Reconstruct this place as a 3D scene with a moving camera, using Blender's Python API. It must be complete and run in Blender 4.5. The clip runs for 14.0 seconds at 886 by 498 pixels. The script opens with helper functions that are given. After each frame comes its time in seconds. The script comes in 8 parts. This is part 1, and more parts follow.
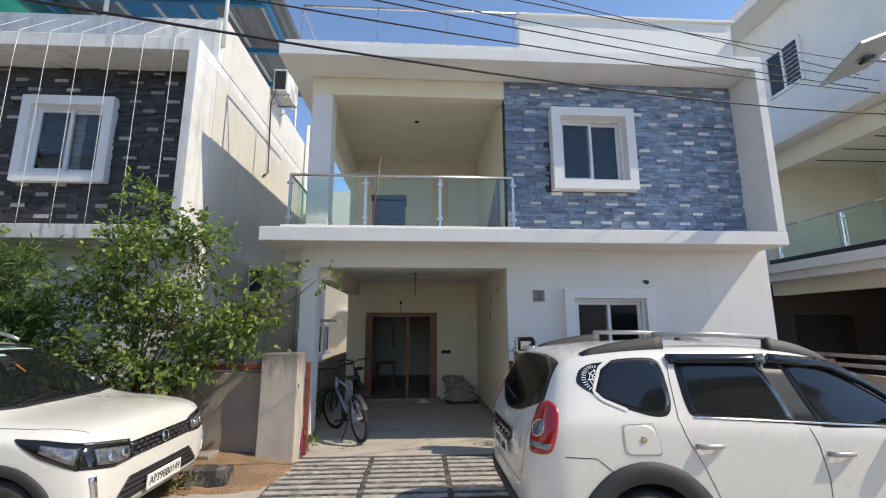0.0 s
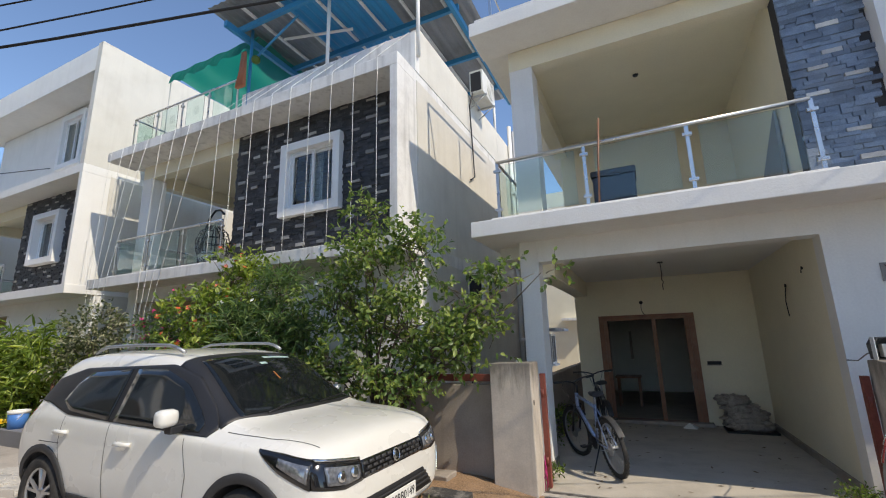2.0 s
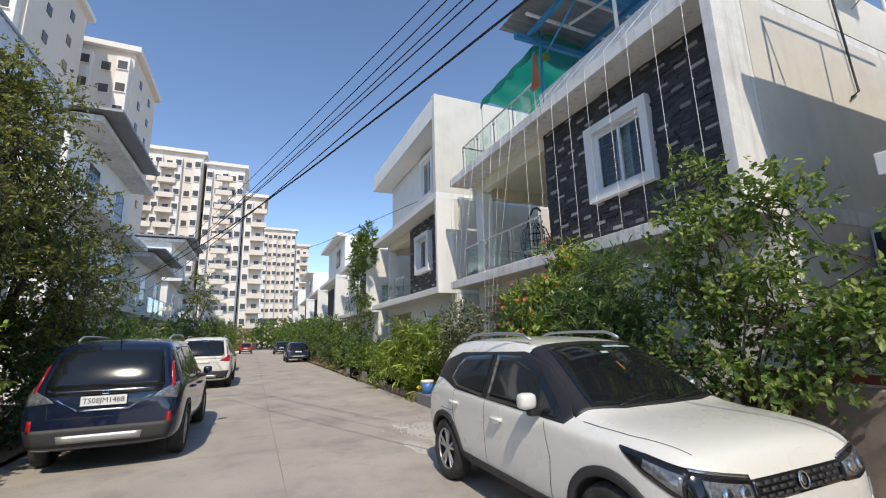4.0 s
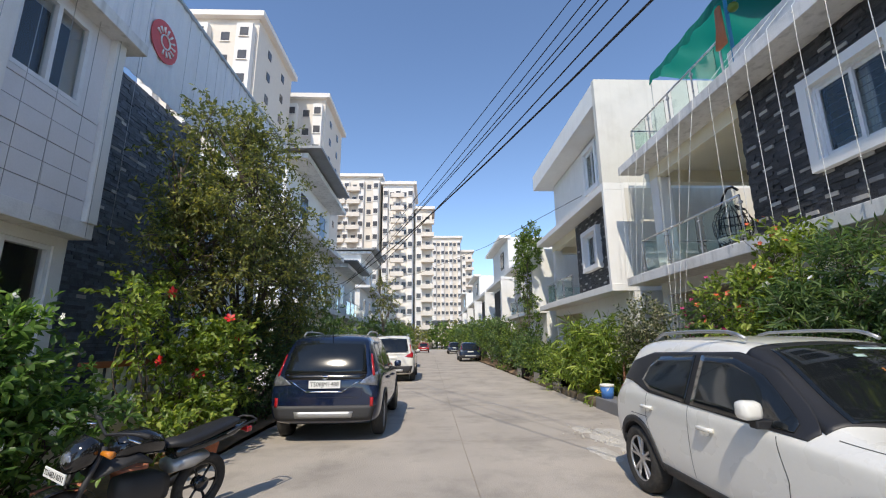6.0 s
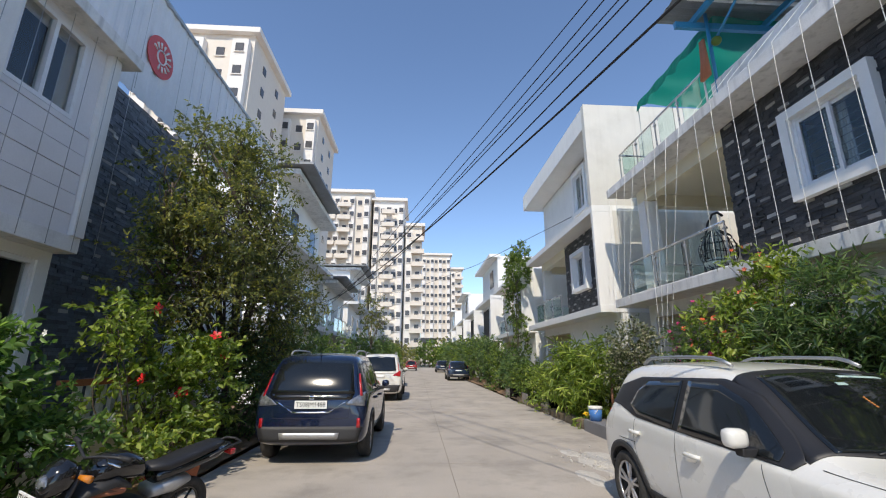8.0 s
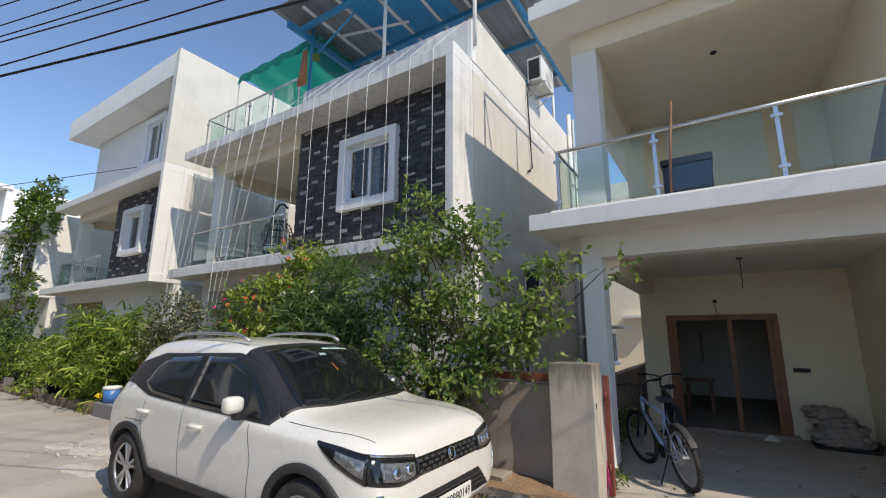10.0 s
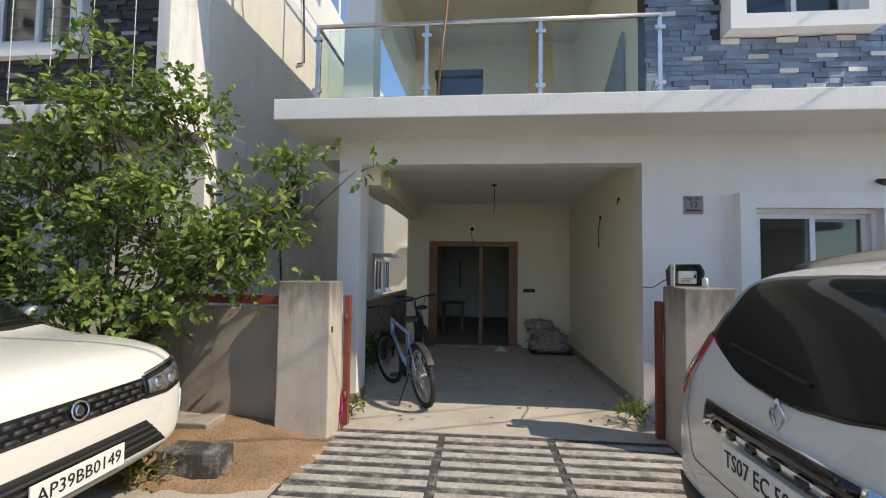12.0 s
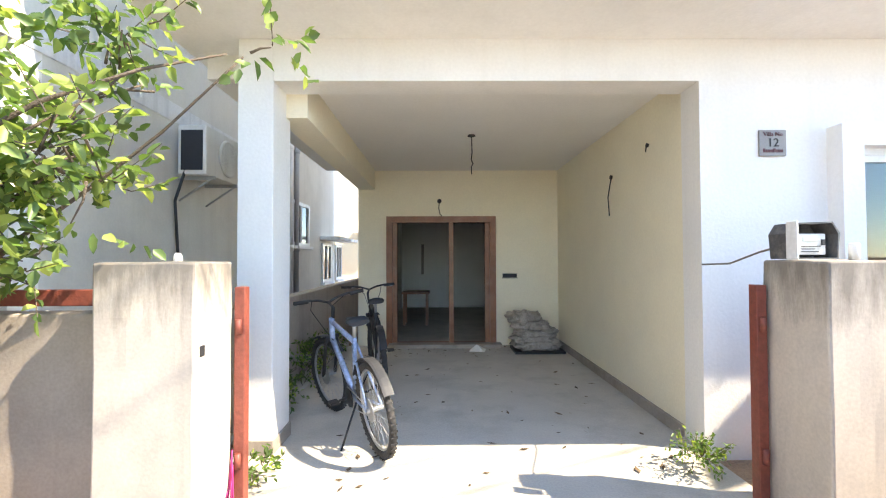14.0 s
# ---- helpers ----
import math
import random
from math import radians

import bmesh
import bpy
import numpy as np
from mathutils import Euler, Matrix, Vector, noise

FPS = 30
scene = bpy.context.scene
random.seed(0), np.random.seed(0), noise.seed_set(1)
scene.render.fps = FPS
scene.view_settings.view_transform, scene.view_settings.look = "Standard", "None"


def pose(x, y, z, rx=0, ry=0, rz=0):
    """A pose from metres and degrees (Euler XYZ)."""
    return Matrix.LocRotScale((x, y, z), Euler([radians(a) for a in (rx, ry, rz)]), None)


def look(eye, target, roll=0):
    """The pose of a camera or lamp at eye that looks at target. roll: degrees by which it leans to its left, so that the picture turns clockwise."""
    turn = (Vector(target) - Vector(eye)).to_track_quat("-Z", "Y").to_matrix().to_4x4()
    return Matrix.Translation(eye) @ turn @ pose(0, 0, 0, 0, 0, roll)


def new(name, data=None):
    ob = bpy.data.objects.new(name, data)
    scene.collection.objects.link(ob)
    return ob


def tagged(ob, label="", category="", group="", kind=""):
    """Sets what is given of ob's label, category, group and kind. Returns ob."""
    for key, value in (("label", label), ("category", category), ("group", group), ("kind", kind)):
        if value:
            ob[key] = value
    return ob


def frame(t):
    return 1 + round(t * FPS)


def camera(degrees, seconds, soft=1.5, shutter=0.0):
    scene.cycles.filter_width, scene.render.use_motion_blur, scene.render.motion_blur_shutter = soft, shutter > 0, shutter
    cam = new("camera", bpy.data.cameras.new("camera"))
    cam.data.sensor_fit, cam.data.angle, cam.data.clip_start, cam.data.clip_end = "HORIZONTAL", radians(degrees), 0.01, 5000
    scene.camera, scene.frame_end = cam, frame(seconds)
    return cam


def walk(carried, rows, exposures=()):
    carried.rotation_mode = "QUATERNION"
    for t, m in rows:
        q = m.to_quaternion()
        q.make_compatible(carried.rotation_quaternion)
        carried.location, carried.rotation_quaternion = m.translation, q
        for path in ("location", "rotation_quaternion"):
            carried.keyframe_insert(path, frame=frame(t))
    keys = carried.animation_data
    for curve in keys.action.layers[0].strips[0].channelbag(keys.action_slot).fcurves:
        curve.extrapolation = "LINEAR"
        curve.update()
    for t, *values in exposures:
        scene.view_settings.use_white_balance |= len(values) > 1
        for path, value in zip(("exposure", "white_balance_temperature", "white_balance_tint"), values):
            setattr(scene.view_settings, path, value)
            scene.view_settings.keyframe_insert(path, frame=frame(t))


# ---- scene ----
cam = camera(92.1, 14.0, soft=1.1)
# seconds, eye, point looked at, lean
PATH = [
    (0, (0.588, 2.227, 1.677), (0.7, 4.192, 2.033), -0.1),
    (0.5, (0.456, 2.578, 1.656), (0.558, 4.535, 2.057), -0.5),
    (1, (0.378, 2.875, 1.657), (0.296, 4.827, 2.083), -1.1),
    (1.5, (0.403, 3.153, 1.646), (-0.053, 5.053, 2.074), -1.1),
    (2, (0.259, 3.293, 1.582), (-0.572, 5.062, 2.006), -1.5),
    (2.5, (0.131, 3.303, 1.602), (-1.058, 4.858, 2.012), -1.9),
    (3, (0.066, 3.344, 1.594), (-1.403, 4.637, 2.006), -1.9),
    (3.5, (0.009, 3.354, 1.571), (-1.653, 4.386, 1.988), -1.7),
    (4, (0.017, 3.39, 1.604), (-1.777, 4.178, 2.007), -1.5),
    (4.2, (0.001, 3.395, 1.602), (-1.83, 4.095, 2.003), -1.2),
    (6.3, (-0.067, 3.261, 1.542), (-2.017, 3.28, 1.989), -0.5),
    (6.5, (-0.059, 3.25, 1.547), (-2.004, 3.252, 2.011), -0.5),
    (7, (-0.054, 3.267, 1.562), (-1.992, 3.243, 2.056), -0.4),
    (7.2, (-0.049, 3.266, 1.563), (-1.985, 3.246, 2.063), -0.3),
    (9.3, (0.072, 3.278, 1.627), (-1.607, 4.258, 2.092), 0.5),
    (9.5, (0.104, 3.317, 1.609), (-1.436, 4.51, 2.065), 0.4),
    (10, (0.189, 3.379, 1.621), (-0.867, 5.031, 2.014), 0.3),
    (10.5, (0.266, 3.513, 1.587), (-0.333, 5.392, 1.92), 0.5),
    (11, (0.389, 3.701, 1.564), (-0.009, 5.644, 1.822), 0.8),
    (11.5, (0.392, 3.959, 1.494), (0.136, 5.936, 1.661), 0.9),
    (12, (0.325, 4.409, 1.453), (0.15, 6.399, 1.549), 0.8),
    (12.5, (0.239, 4.829, 1.428), (0.123, 6.825, 1.503), 0.2),
    (13, (0.17, 5.244, 1.389), (0.109, 7.242, 1.459), 0.1),
    (13.5, (0.131, 5.62, 1.371), (0.113, 7.619, 1.432), -0.1),
    (14, (0.161, 6.018, 1.349), (0.177, 8.018, 1.393), -0.2),
]
# seconds, stops, white balance
EXPOSURES = [(0.0, 0.75, 7120, 11), (1.5, 0.65, 7120, 11), (4.0, 0.5, 6920, 11), (6.5, 0.6, 6820, 11), (9.5, 0.5, 6970, 11), (11.0, 0.7, 7170, 11),
             (12.0, 0.8, 7320, 11), (12.5, 1.2, 7420, 11), (13.0, 1.85, 7520, 11), (13.5, 2.45, 7520, 11), (14.0, 2.65, 7520, 11)]
walk(cam, [(t, look(eye, target, roll)) for t, eye, target, roll in PATH], EXPOSURES)

# ---- sky and sun ----
TO_SUN = Vector((0.65, -0.19, 0.74)).normalized()
world = bpy.data.worlds.new("sky")
scene.world = world
world.use_nodes = True
wn = world.node_tree.nodes
wn.clear()
sky = wn.new("ShaderNodeTexSky")
sky.sky_type, sky.sun_disc = "NISHITA", False
sky.sun_elevation = math.asin(TO_SUN.z)
sky.sun_rotation = math.atan2(TO_SUN.x, TO_SUN.y)
sky.altitude = 900
sky.air_density, sky.dust_density, sky.ozone_density = 1.0, 0.0, 4.5
wbg, wout = wn.new("ShaderNodeBackground"), wn.new("ShaderNodeOutputWorld")
wbg.inputs["Strength"].default_value = 0.15
world.node_tree.links.new(sky.outputs[0], wbg.inputs[0])
world.node_tree.links.new(wbg.outputs[0], wout.inputs[0])
sun = new("sun", bpy.data.lights.new("sun", "SUN"))
sun.data.energy, sun.data.angle, sun.data.color = 2.6, radians(0.5), (1.0, 0.93, 0.81)
sun.matrix_world = look((30, -9, 34), Vector((30, -9, 34)) - TO_SUN)

# ---- materials ----
def mat(name, col, rough=0.6, metal=0.0, var=0.10, scale=2.0, fine=45.0, bump=0.12, stain=None, amount=0.0,
        streak=0.0, coat=0.0, rand=0.0, island=0.0, spec=0.5, stain_scale=1.3, mould=None):
    """Painted, worn or grained surface: two scales of noise, stains, downward streaks, fine relief."""
    m = bpy.data.materials.new(name)
    m.use_nodes = True
    n, l = m.node_tree.nodes, m.node_tree.links
    b = n["Principled BSDF"]
    geo = n.new("ShaderNodeNewGeometry")
    big, small = n.new("ShaderNodeTexNoise"), n.new("ShaderNodeTexNoise")
    big.inputs["Scale"].default_value, small.inputs["Scale"].default_value = scale, fine
    big.inputs["Detail"].default_value, small.inputs["Detail"].default_value = 5, 3
    for q in (big, small):
        l.new(geo.outputs["Position"], q.inputs["Vector"])
    add = n.new("ShaderNodeMath")
    add.operation = "ADD"
    l.new(big.outputs["Fac"], add.inputs[0]), l.new(small.outputs["Fac"], add.inputs[1])
    mr = n.new("ShaderNodeMapRange")
    mr.inputs["From Min"].default_value, mr.inputs["From Max"].default_value = 0.7, 1.3
    mr.inputs["To Min"].default_value, mr.inputs["To Max"].default_value = 1 - var, 1 + var
    l.new(add.outputs[0], mr.inputs["Value"])
    value = mr.outputs[0]
    for kind, amt in (("o", rand), ("i", island)):
        if amt:
            src = n.new("ShaderNodeObjectInfo").outputs["Random"] if kind == "o" else geo.outputs["Random Per Island"]
            r = n.new("ShaderNodeMapRange")
            r.inputs["To Min"].default_value, r.inputs["To Max"].default_value = 1 - amt, 1 + amt
            l.new(src, r.inputs["Value"])
            mu = n.new("ShaderNodeMath")
            mu.operation = "MULTIPLY"
            l.new(value, mu.inputs[0]), l.new(r.outputs[0], mu.inputs[1])
            value = mu.outputs[0]
    sc = n.new("ShaderNodeVectorMath")
    sc.operation = "SCALE"
    sc.inputs[0].default_value = col
    l.new(value, sc.inputs["Scale"])
    colour = sc.outputs[0]

    def layer(colour, fac, to):
        mx = n.new("ShaderNodeMix")
        mx.data_type = "RGBA"
        l.new(fac, mx.inputs["Factor"]), l.new(colour, mx.inputs["A"])
        mx.inputs["B"].default_value = (*to, 1)
        return mx.outputs["Result"]

    if stain and amount:
        st = n.new("ShaderNodeTexNoise")
        st.inputs["Scale"].default_value, st.inputs["Detail"].default_value, st.inputs["Roughness"].default_value = stain_scale, 8, 0.68
        l.new(geo.outputs["Position"], st.inputs["Vector"])
        ra = n.new("ShaderNodeMapRange")
        ra.inputs["From Min"].default_value, ra.inputs["From Max"].default_value, ra.inputs["To Max"].default_value = 0.48, 0.72, amount
        l.new(st.outputs["Fac"], ra.inputs["Value"])
        colour = layer(colour, ra.outputs[0], stain)
    if streak and stain:
        mp = n.new("ShaderNodeMapping")
        mp.inputs["Scale"].default_value = (7, 7, 0.35)
        l.new(geo.outputs["Position"], mp.inputs["Vector"])
        st = n.new("ShaderNodeTexNoise")
        st.inputs["Scale"].default_value, st.inputs["Detail"].default_value = 1.0, 6
        l.new(mp.outputs[0], st.inputs["Vector"])
        ra = n.new("ShaderNodeMapRange")
        ra.inputs["From Min"].default_value, ra.inputs["From Max"].default_value, ra.inputs["To Max"].default_value = 0.52, 0.78, streak
        l.new(st.outputs["Fac"], ra.inputs["Value"])
        colour = layer(colour, ra.outputs[0], stain)
    if mould:
        # rain-washed mould running down from a cement top edge, ragged like the streaks
        z0, z1 = mould
        sx = n.new("ShaderNodeSeparateXYZ")
        l.new(geo.outputs["Position"], sx.inputs[0])
        mh = n.new("ShaderNodeMapRange")
        mh.inputs["From Min"].default_value, mh.inputs["From Max"].default_value, mh.inputs["To Min"].default_value, mh.inputs["To Max"].default_value = z0, z1, -0.38, 0.40
        l.new(sx.outputs["Z"], mh.inputs["Value"])
        mq = n.new("ShaderNodeMapping")
        mq.inputs["Scale"].default_value = (13, 13, 2.6)
        l.new(geo.outputs["Position"], mq.inputs["Vector"])
        mn = n.new("ShaderNodeTexNoise")
        mn.inputs["Scale"].default_value, mn.inputs["Detail"].default_value, mn.inputs["Roughness"].default_value = 1.0, 9, 0.7
        l.new(mq.outputs[0], mn.inputs["Vector"])
        ms = n.new("ShaderNodeMath")
        ms.operation = "ADD"
        l.new(mn.outputs["Fac"], ms.inputs[0]), l.new(mh.outputs[0], ms.inputs[1])
        mf = n.new("ShaderNodeMapRange")
        mf.inputs["From Min"].default_value, mf.inputs["From Max"].default_value, mf.inputs["To Max"].default_value = 0.50, 0.86, 0.75
        l.new(ms.outputs[0], mf.inputs["Value"])
        colour = layer(colour, mf.outputs[0], (0.13, 0.115, 0.095))
    l.new(colour, b.inputs["Base Color"])
    rr = n.new("ShaderNodeMapRange")
    rr.inputs["To Min"].default_value, rr.inputs["To Max"].default_value = max(0.02, rough * 0.8), min(1, rough * 1.2)
    l.new(big.outputs["Fac"], rr.inputs["Value"]), l.new(rr.outputs[0], b.inputs["Roughness"])
    b.inputs["Metallic"].default_value = metal
    b.inputs["Specular IOR Level"].default_value = spec
    b.inputs["Coat Weight"].default_value = coat
    b.inputs["Coat Roughness"].default_value = 0.04
    if bump:
        bu = n.new("ShaderNodeBump")
        bu.inputs["Strength"].default_value, bu.inputs["Distance"].default_value = bump, 0.02
        l.new(add.outputs[0], bu.inputs["Height"]), l.new(bu.outputs[0], b.inputs["Normal"])
    return m


def glass(name, col=(0.92, 0.97, 0.95), rough=0.0):
    m = bpy.data.materials.new(name)
    m.use_nodes = True
    n, l = m.node_tree.nodes, m.node_tree.links
    b = n["Principled BSDF"]
    b.inputs["Base Color"].default_value = (*col, 1)
    b.inputs["Transmission Weight"].default_value = 1.0
    b.inputs["Roughness"].default_value, b.inputs["IOR"].default_value = rough, 1.45
    return m


def leaf_mat(name, col, light, through_=0.35):
    """Leaves: colour from leaf to leaf, waxy, some light shining through."""
    m = bpy.data.materials.new(name)
    m.use_nodes = True
    n, l = m.node_tree.nodes, m.node_tree.links
    b, out = n["Principled BSDF"], n["Material Output"]
    geo = n.new("ShaderNodeNewGeometry")
    ra = n.new("ShaderNodeValToRGB")
    e = ra.color_ramp.elements
    e[0].color, e[1].color = (*[c * 0.55 for c in col], 1), (*light, 1)
    e.new(0.55).color = (*col, 1)
    l.new(geo.outputs["Random Per Island"], ra.inputs[0])
    l.new(ra.outputs[0], b.inputs["Base Color"])
    b.inputs["Roughness"].default_value = 0.42
    t = n.new("ShaderNodeBsdfTranslucent")
    hs = n.new("ShaderNodeHueSaturation")
    hs.inputs["Value"].default_value, hs.inputs["Saturation"].default_value = 1.8, 1.15
    l.new(ra.outputs[0], hs.inputs["Color"]), l.new(hs.outputs[0], t.inputs["Color"])
    mx = n.new("ShaderNodeMixShader")
    mx.inputs[0].default_value = through_
    l.new(b.outputs[0], mx.inputs[1]), l.new(t.outputs[0], mx.inputs[2])
    l.new(mx.outputs[0], out.inputs["Surface"])
    return m


GREY_STAIN = (0.16, 0.15, 0.14)
M = dict(
    white=mat("white_wall_paint", (0.80, 0.79, 0.76), 0.75, var=0.04, stain=(0.42, 0.39, 0.34), amount=0.10, streak=0.10, bump=0.10),
    white_worn=mat("weathered_white_paint", (0.76, 0.75, 0.73), 0.8, var=0.06, stain=GREY_STAIN, amount=0.35, streak=0.45, bump=0.15),
    # white darkened for the sunlit flanks, which came out too bright in plain white
    white_toned=mat("toned_down_white_paint", (0.66, 0.635, 0.575), 0.8, var=0.05, stain=(0.40, 0.37, 0.31), amount=0.25, streak=0.2, bump=0.12),
    cream=mat("cream_wall_paint", (0.83, 0.77, 0.60), 0.75, var=0.04, stain=(0.5, 0.44, 0.3), amount=0.10, bump=0.10),
    ceiling=mat("ceiling_paint", (0.78, 0.76, 0.72), 0.8, var=0.03, bump=0.06),
    trim=mat("window_surround_paint", (0.84, 0.84, 0.83), 0.7, var=0.03, stain=(0.35, 0.33, 0.3), amount=0.12, bump=0.08),
    upvc=mat("white_upvc", (0.78, 0.79, 0.80), 0.35, var=0.03, bump=0.0, stain=(0.45, 0.43, 0.4), amount=0.25, stain_scale=9),
    slate=mat("blue_grey_slate", (0.20, 0.265, 0.36), 0.55, var=0.25, scale=9, fine=80, bump=0.5, island=0.38, rand=0.3, stain=(0.30, 0.28, 0.26), amount=0.25),
    slate_dark=mat("black_slate", (0.045, 0.047, 0.052), 0.5, var=0.3, scale=9, fine=80, bump=0.5, island=0.5, rand=0.4),
    # darker copy of the slate, with the shade across the street in its colour
    slate_shaded=mat("shaded_blue_grey_slate", (0.095, 0.110, 0.135), 0.55, var=0.25, scale=9, fine=80, bump=0.5, island=0.38, rand=0.3),
    stone_pale=mat("pale_quartz_stone", (0.68, 0.67, 0.64), 0.6, var=0.15, scale=9, fine=80, bump=0.4, island=0.3, rand=0.25),
    stone_grey=mat("grey_quartz_stone", (0.36, 0.35, 0.33), 0.6, var=0.15, scale=9, fine=80, bump=0.4, island=0.35, rand=0.3),
    mortar=mat("dark_joint", (0.05, 0.05, 0.055), 0.9, bump=0.3),
    pane=glass("window_glass", (0.75, 0.82, 0.82)),
    rail_glass=glass("balustrade_glass", (0.80, 0.93, 0.90)),
    steel=mat("brushed_steel", (0.62, 0.62, 0.62), 0.28, 0.95, var=0.05, bump=0.02),
    steel_dull=mat("dull_galvanised_steel", (0.45, 0.46, 0.47), 0.5, 0.8, var=0.12, bump=0.05),
    wood=mat("varnished_teak", (0.24, 0.10, 0.05), 0.45, var=0.3, scale=6, fine=90, bump=0.12, stain=(0.5, 0.42, 0.32), amount=0.15, stain_scale=7),
    concrete=mat("concrete_road", (0.43, 0.385, 0.335), 0.9, var=0.18, scale=0.7, fine=60, bump=0.4, stain=(0.19, 0.175, 0.155), amount=0.65, stain_scale=0.9),
    porch=mat("cement_floor", (0.47, 0.43, 0.365), 0.85, var=0.12, scale=2.2, fine=70, bump=0.15, stain=(0.22, 0.20, 0.17), amount=0.5, stain_scale=1.6),
    plaster=mat("bare_cement_plaster", (0.36, 0.31, 0.26), 0.9, var=0.12, scale=1.6, fine=60, bump=0.10, stain=(0.17, 0.15, 0.13), amount=0.6, streak=0.6),
    pillar=mat("pale_cement_pillar", (0.55, 0.485, 0.41), 0.88, var=0.10, scale=2.2, fine=60, bump=0.03, stain=(0.20, 0.18, 0.16), amount=0.5, streak=0.6, mould=(0.75, 1.335)),
    earth=mat("dry_reddish_soil", (0.30, 0.19, 0.11), 0.95, var=0.3, scale=4, fine=50, bump=0.8, stain=(0.16, 0.11, 0.07), amount=0.6),
    black_paint=mat("worn_black_paint", (0.055, 0.052, 0.05), 0.75, var=0.3, scale=5, fine=60, bump=0.3, stain=(0.36, 0.33, 0.29), amount=0.9, stain_scale=9),
    white_paint=mat("worn_white_road_paint", (0.43, 0.405, 0.365), 0.8, var=0.3, scale=4, fine=60, bump=0.3, stain=(0.15, 0.14, 0.125), amount=1.0, stain_scale=7),
    rust=mat("red_oxide_steel", (0.23, 0.06, 0.04), 0.55, var=0.2, scale=5, bump=0.15, stain=(0.10, 0.03, 0.02), amount=0.4, stain_scale=5),
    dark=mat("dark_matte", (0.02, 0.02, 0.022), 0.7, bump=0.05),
    black_plastic=mat("black_plastic", (0.018, 0.018, 0.02), 0.5, var=0.15, fine=150, bump=0.08),
    ac=mat("ac_casing", (0.66, 0.65, 0.60), 0.45, var=0.04, stain=(0.3, 0.26, 0.2), amount=0.3, streak=0.3),
    blue_sheet=mat("blue_roof_sheet", (0.02, 0.26, 0.52), 0.4, var=0.1, bump=0.05),
    grey_sheet=mat("grey_roof_sheet", (0.24, 0.25, 0.26), 0.5, 0.2, var=0.12, stain=(0.12, 0.10, 0.08), amount=0.4),
    blue_steel=mat("blue_painted_steel", (0.03, 0.24, 0.46), 0.45, var=0.1),
    cable=mat("black_cable", (0.015, 0.015, 0.017), 0.6, bump=0),
    bulb=mat("clear_bulb", (0.75, 0.75, 0.72), 0.2, bump=0),
    bark=mat("bark", (0.115, 0.088, 0.065), 0.9, var=0.3, scale=12, fine=90, bump=0.7),
    leaf=leaf_mat("bush_leaf", (0.095, 0.160, 0.035), (0.28, 0.36, 0.07), 0.4),
    leaf_dark=leaf_mat("oleander_leaf", (0.095, 0.165, 0.060), (0.22, 0.30, 0.10), 0.42),
    leaf_light=leaf_mat("fresh_leaf", (0.175, 0.255, 0.050), (0.42, 0.48, 0.11), 0.42),
    leaf_olive=leaf_mat("olive_leaf", (0.150, 0.175, 0.060), (0.38, 0.36, 0.09), 0.42),
    petal_red=mat("red_petal", (0.62, 0.02, 0.02), 0.5, bump=0),
    petal_orange=mat("orange_red_petal", (0.62, 0.10, 0.03), 0.5, bump=0),
    petal_white=mat("white_petal", (0.80, 0.79, 0.74), 0.5, bump=0),
    petal_pink=mat("magenta_petal", (0.50, 0.03, 0.17), 0.5, bump=0),
    petal_yellow=mat("yellow_flower", (0.72, 0.42, 0.02), 0.5, bump=0),
    cream_tower=mat("tower_cream_paint", (0.74, 0.68, 0.60), 0.85, var=0.04, scale=0.2, fine=2, bump=0, stain=(0.5, 0.45, 0.38), amount=0.2, stain_scale=0.1),
    tower_white=mat("tower_white_paint", (0.80, 0.77, 0.73), 0.85, var=0.04, scale=0.2, fine=2, bump=0),
    tower_grey=mat("tower_grey_paint", (0.36, 0.37, 0.40), 0.85, var=0.04, scale=0.2, fine=2, bump=0),
    dark_pane=mat("dark_window_glass", (0.03, 0.035, 0.04), 0.12, bump=0, var=0.2),
    cladding=mat("white_tile_cladding", (0.74, 0.73, 0.74), 0.5, var=0.04, bump=0.05, stain=(0.4, 0.38, 0.38), amount=0.15),
    terracotta=mat("terracotta", (0.40, 0.14, 0.07), 0.8, var=0.2, bump=0.3),
    # porch shade put into the wall colour, near black brown
    porch_shade_brown=mat("porch_shade_brown_paint", (0.045, 0.036, 0.030), 0.7, var=0.3, scale=6, fine=60, bump=0.4),
    sign_red=mat("red_sign_paint", (0.62, 0.09, 0.09), 0.5, bump=0),
)


# ---- mesh tools ----
def full(ob):
    m = ob.matrix_basis.copy()
    while ob.parent:
        ob = ob.parent
        m = ob.matrix_basis @ m
    return m


def thing(name, at, label, category, group="", kind=""):
    ob = new(name)
    ob.empty_display_size = 0.1
    ob.location = at
    ob.matrix_basis = Matrix.Translation(at)
    return tagged(ob, label, category, group, kind)


def part(name, bm, material, parent=None, label="", smooth=False):
    """Links a bmesh, given in world places, as one mesh object under its thing or part."""
    if parent is not None:
        bm.transform(full(parent).inverted())
    me = bpy.data.meshes.new(name)
    bmesh.ops.recalc_face_normals(bm, faces=bm.faces)
    bm.to_mesh(me)
    bm.free()
    for q in (material if isinstance(material, (list, tuple)) else [material]):
        me.materials.append(q)
    if smooth:
        for p in me.polygons:
            p.use_smooth = True
    ob = new(name, me)
    ob.parent = parent
    if label:
        ob["label"] = label
    return ob


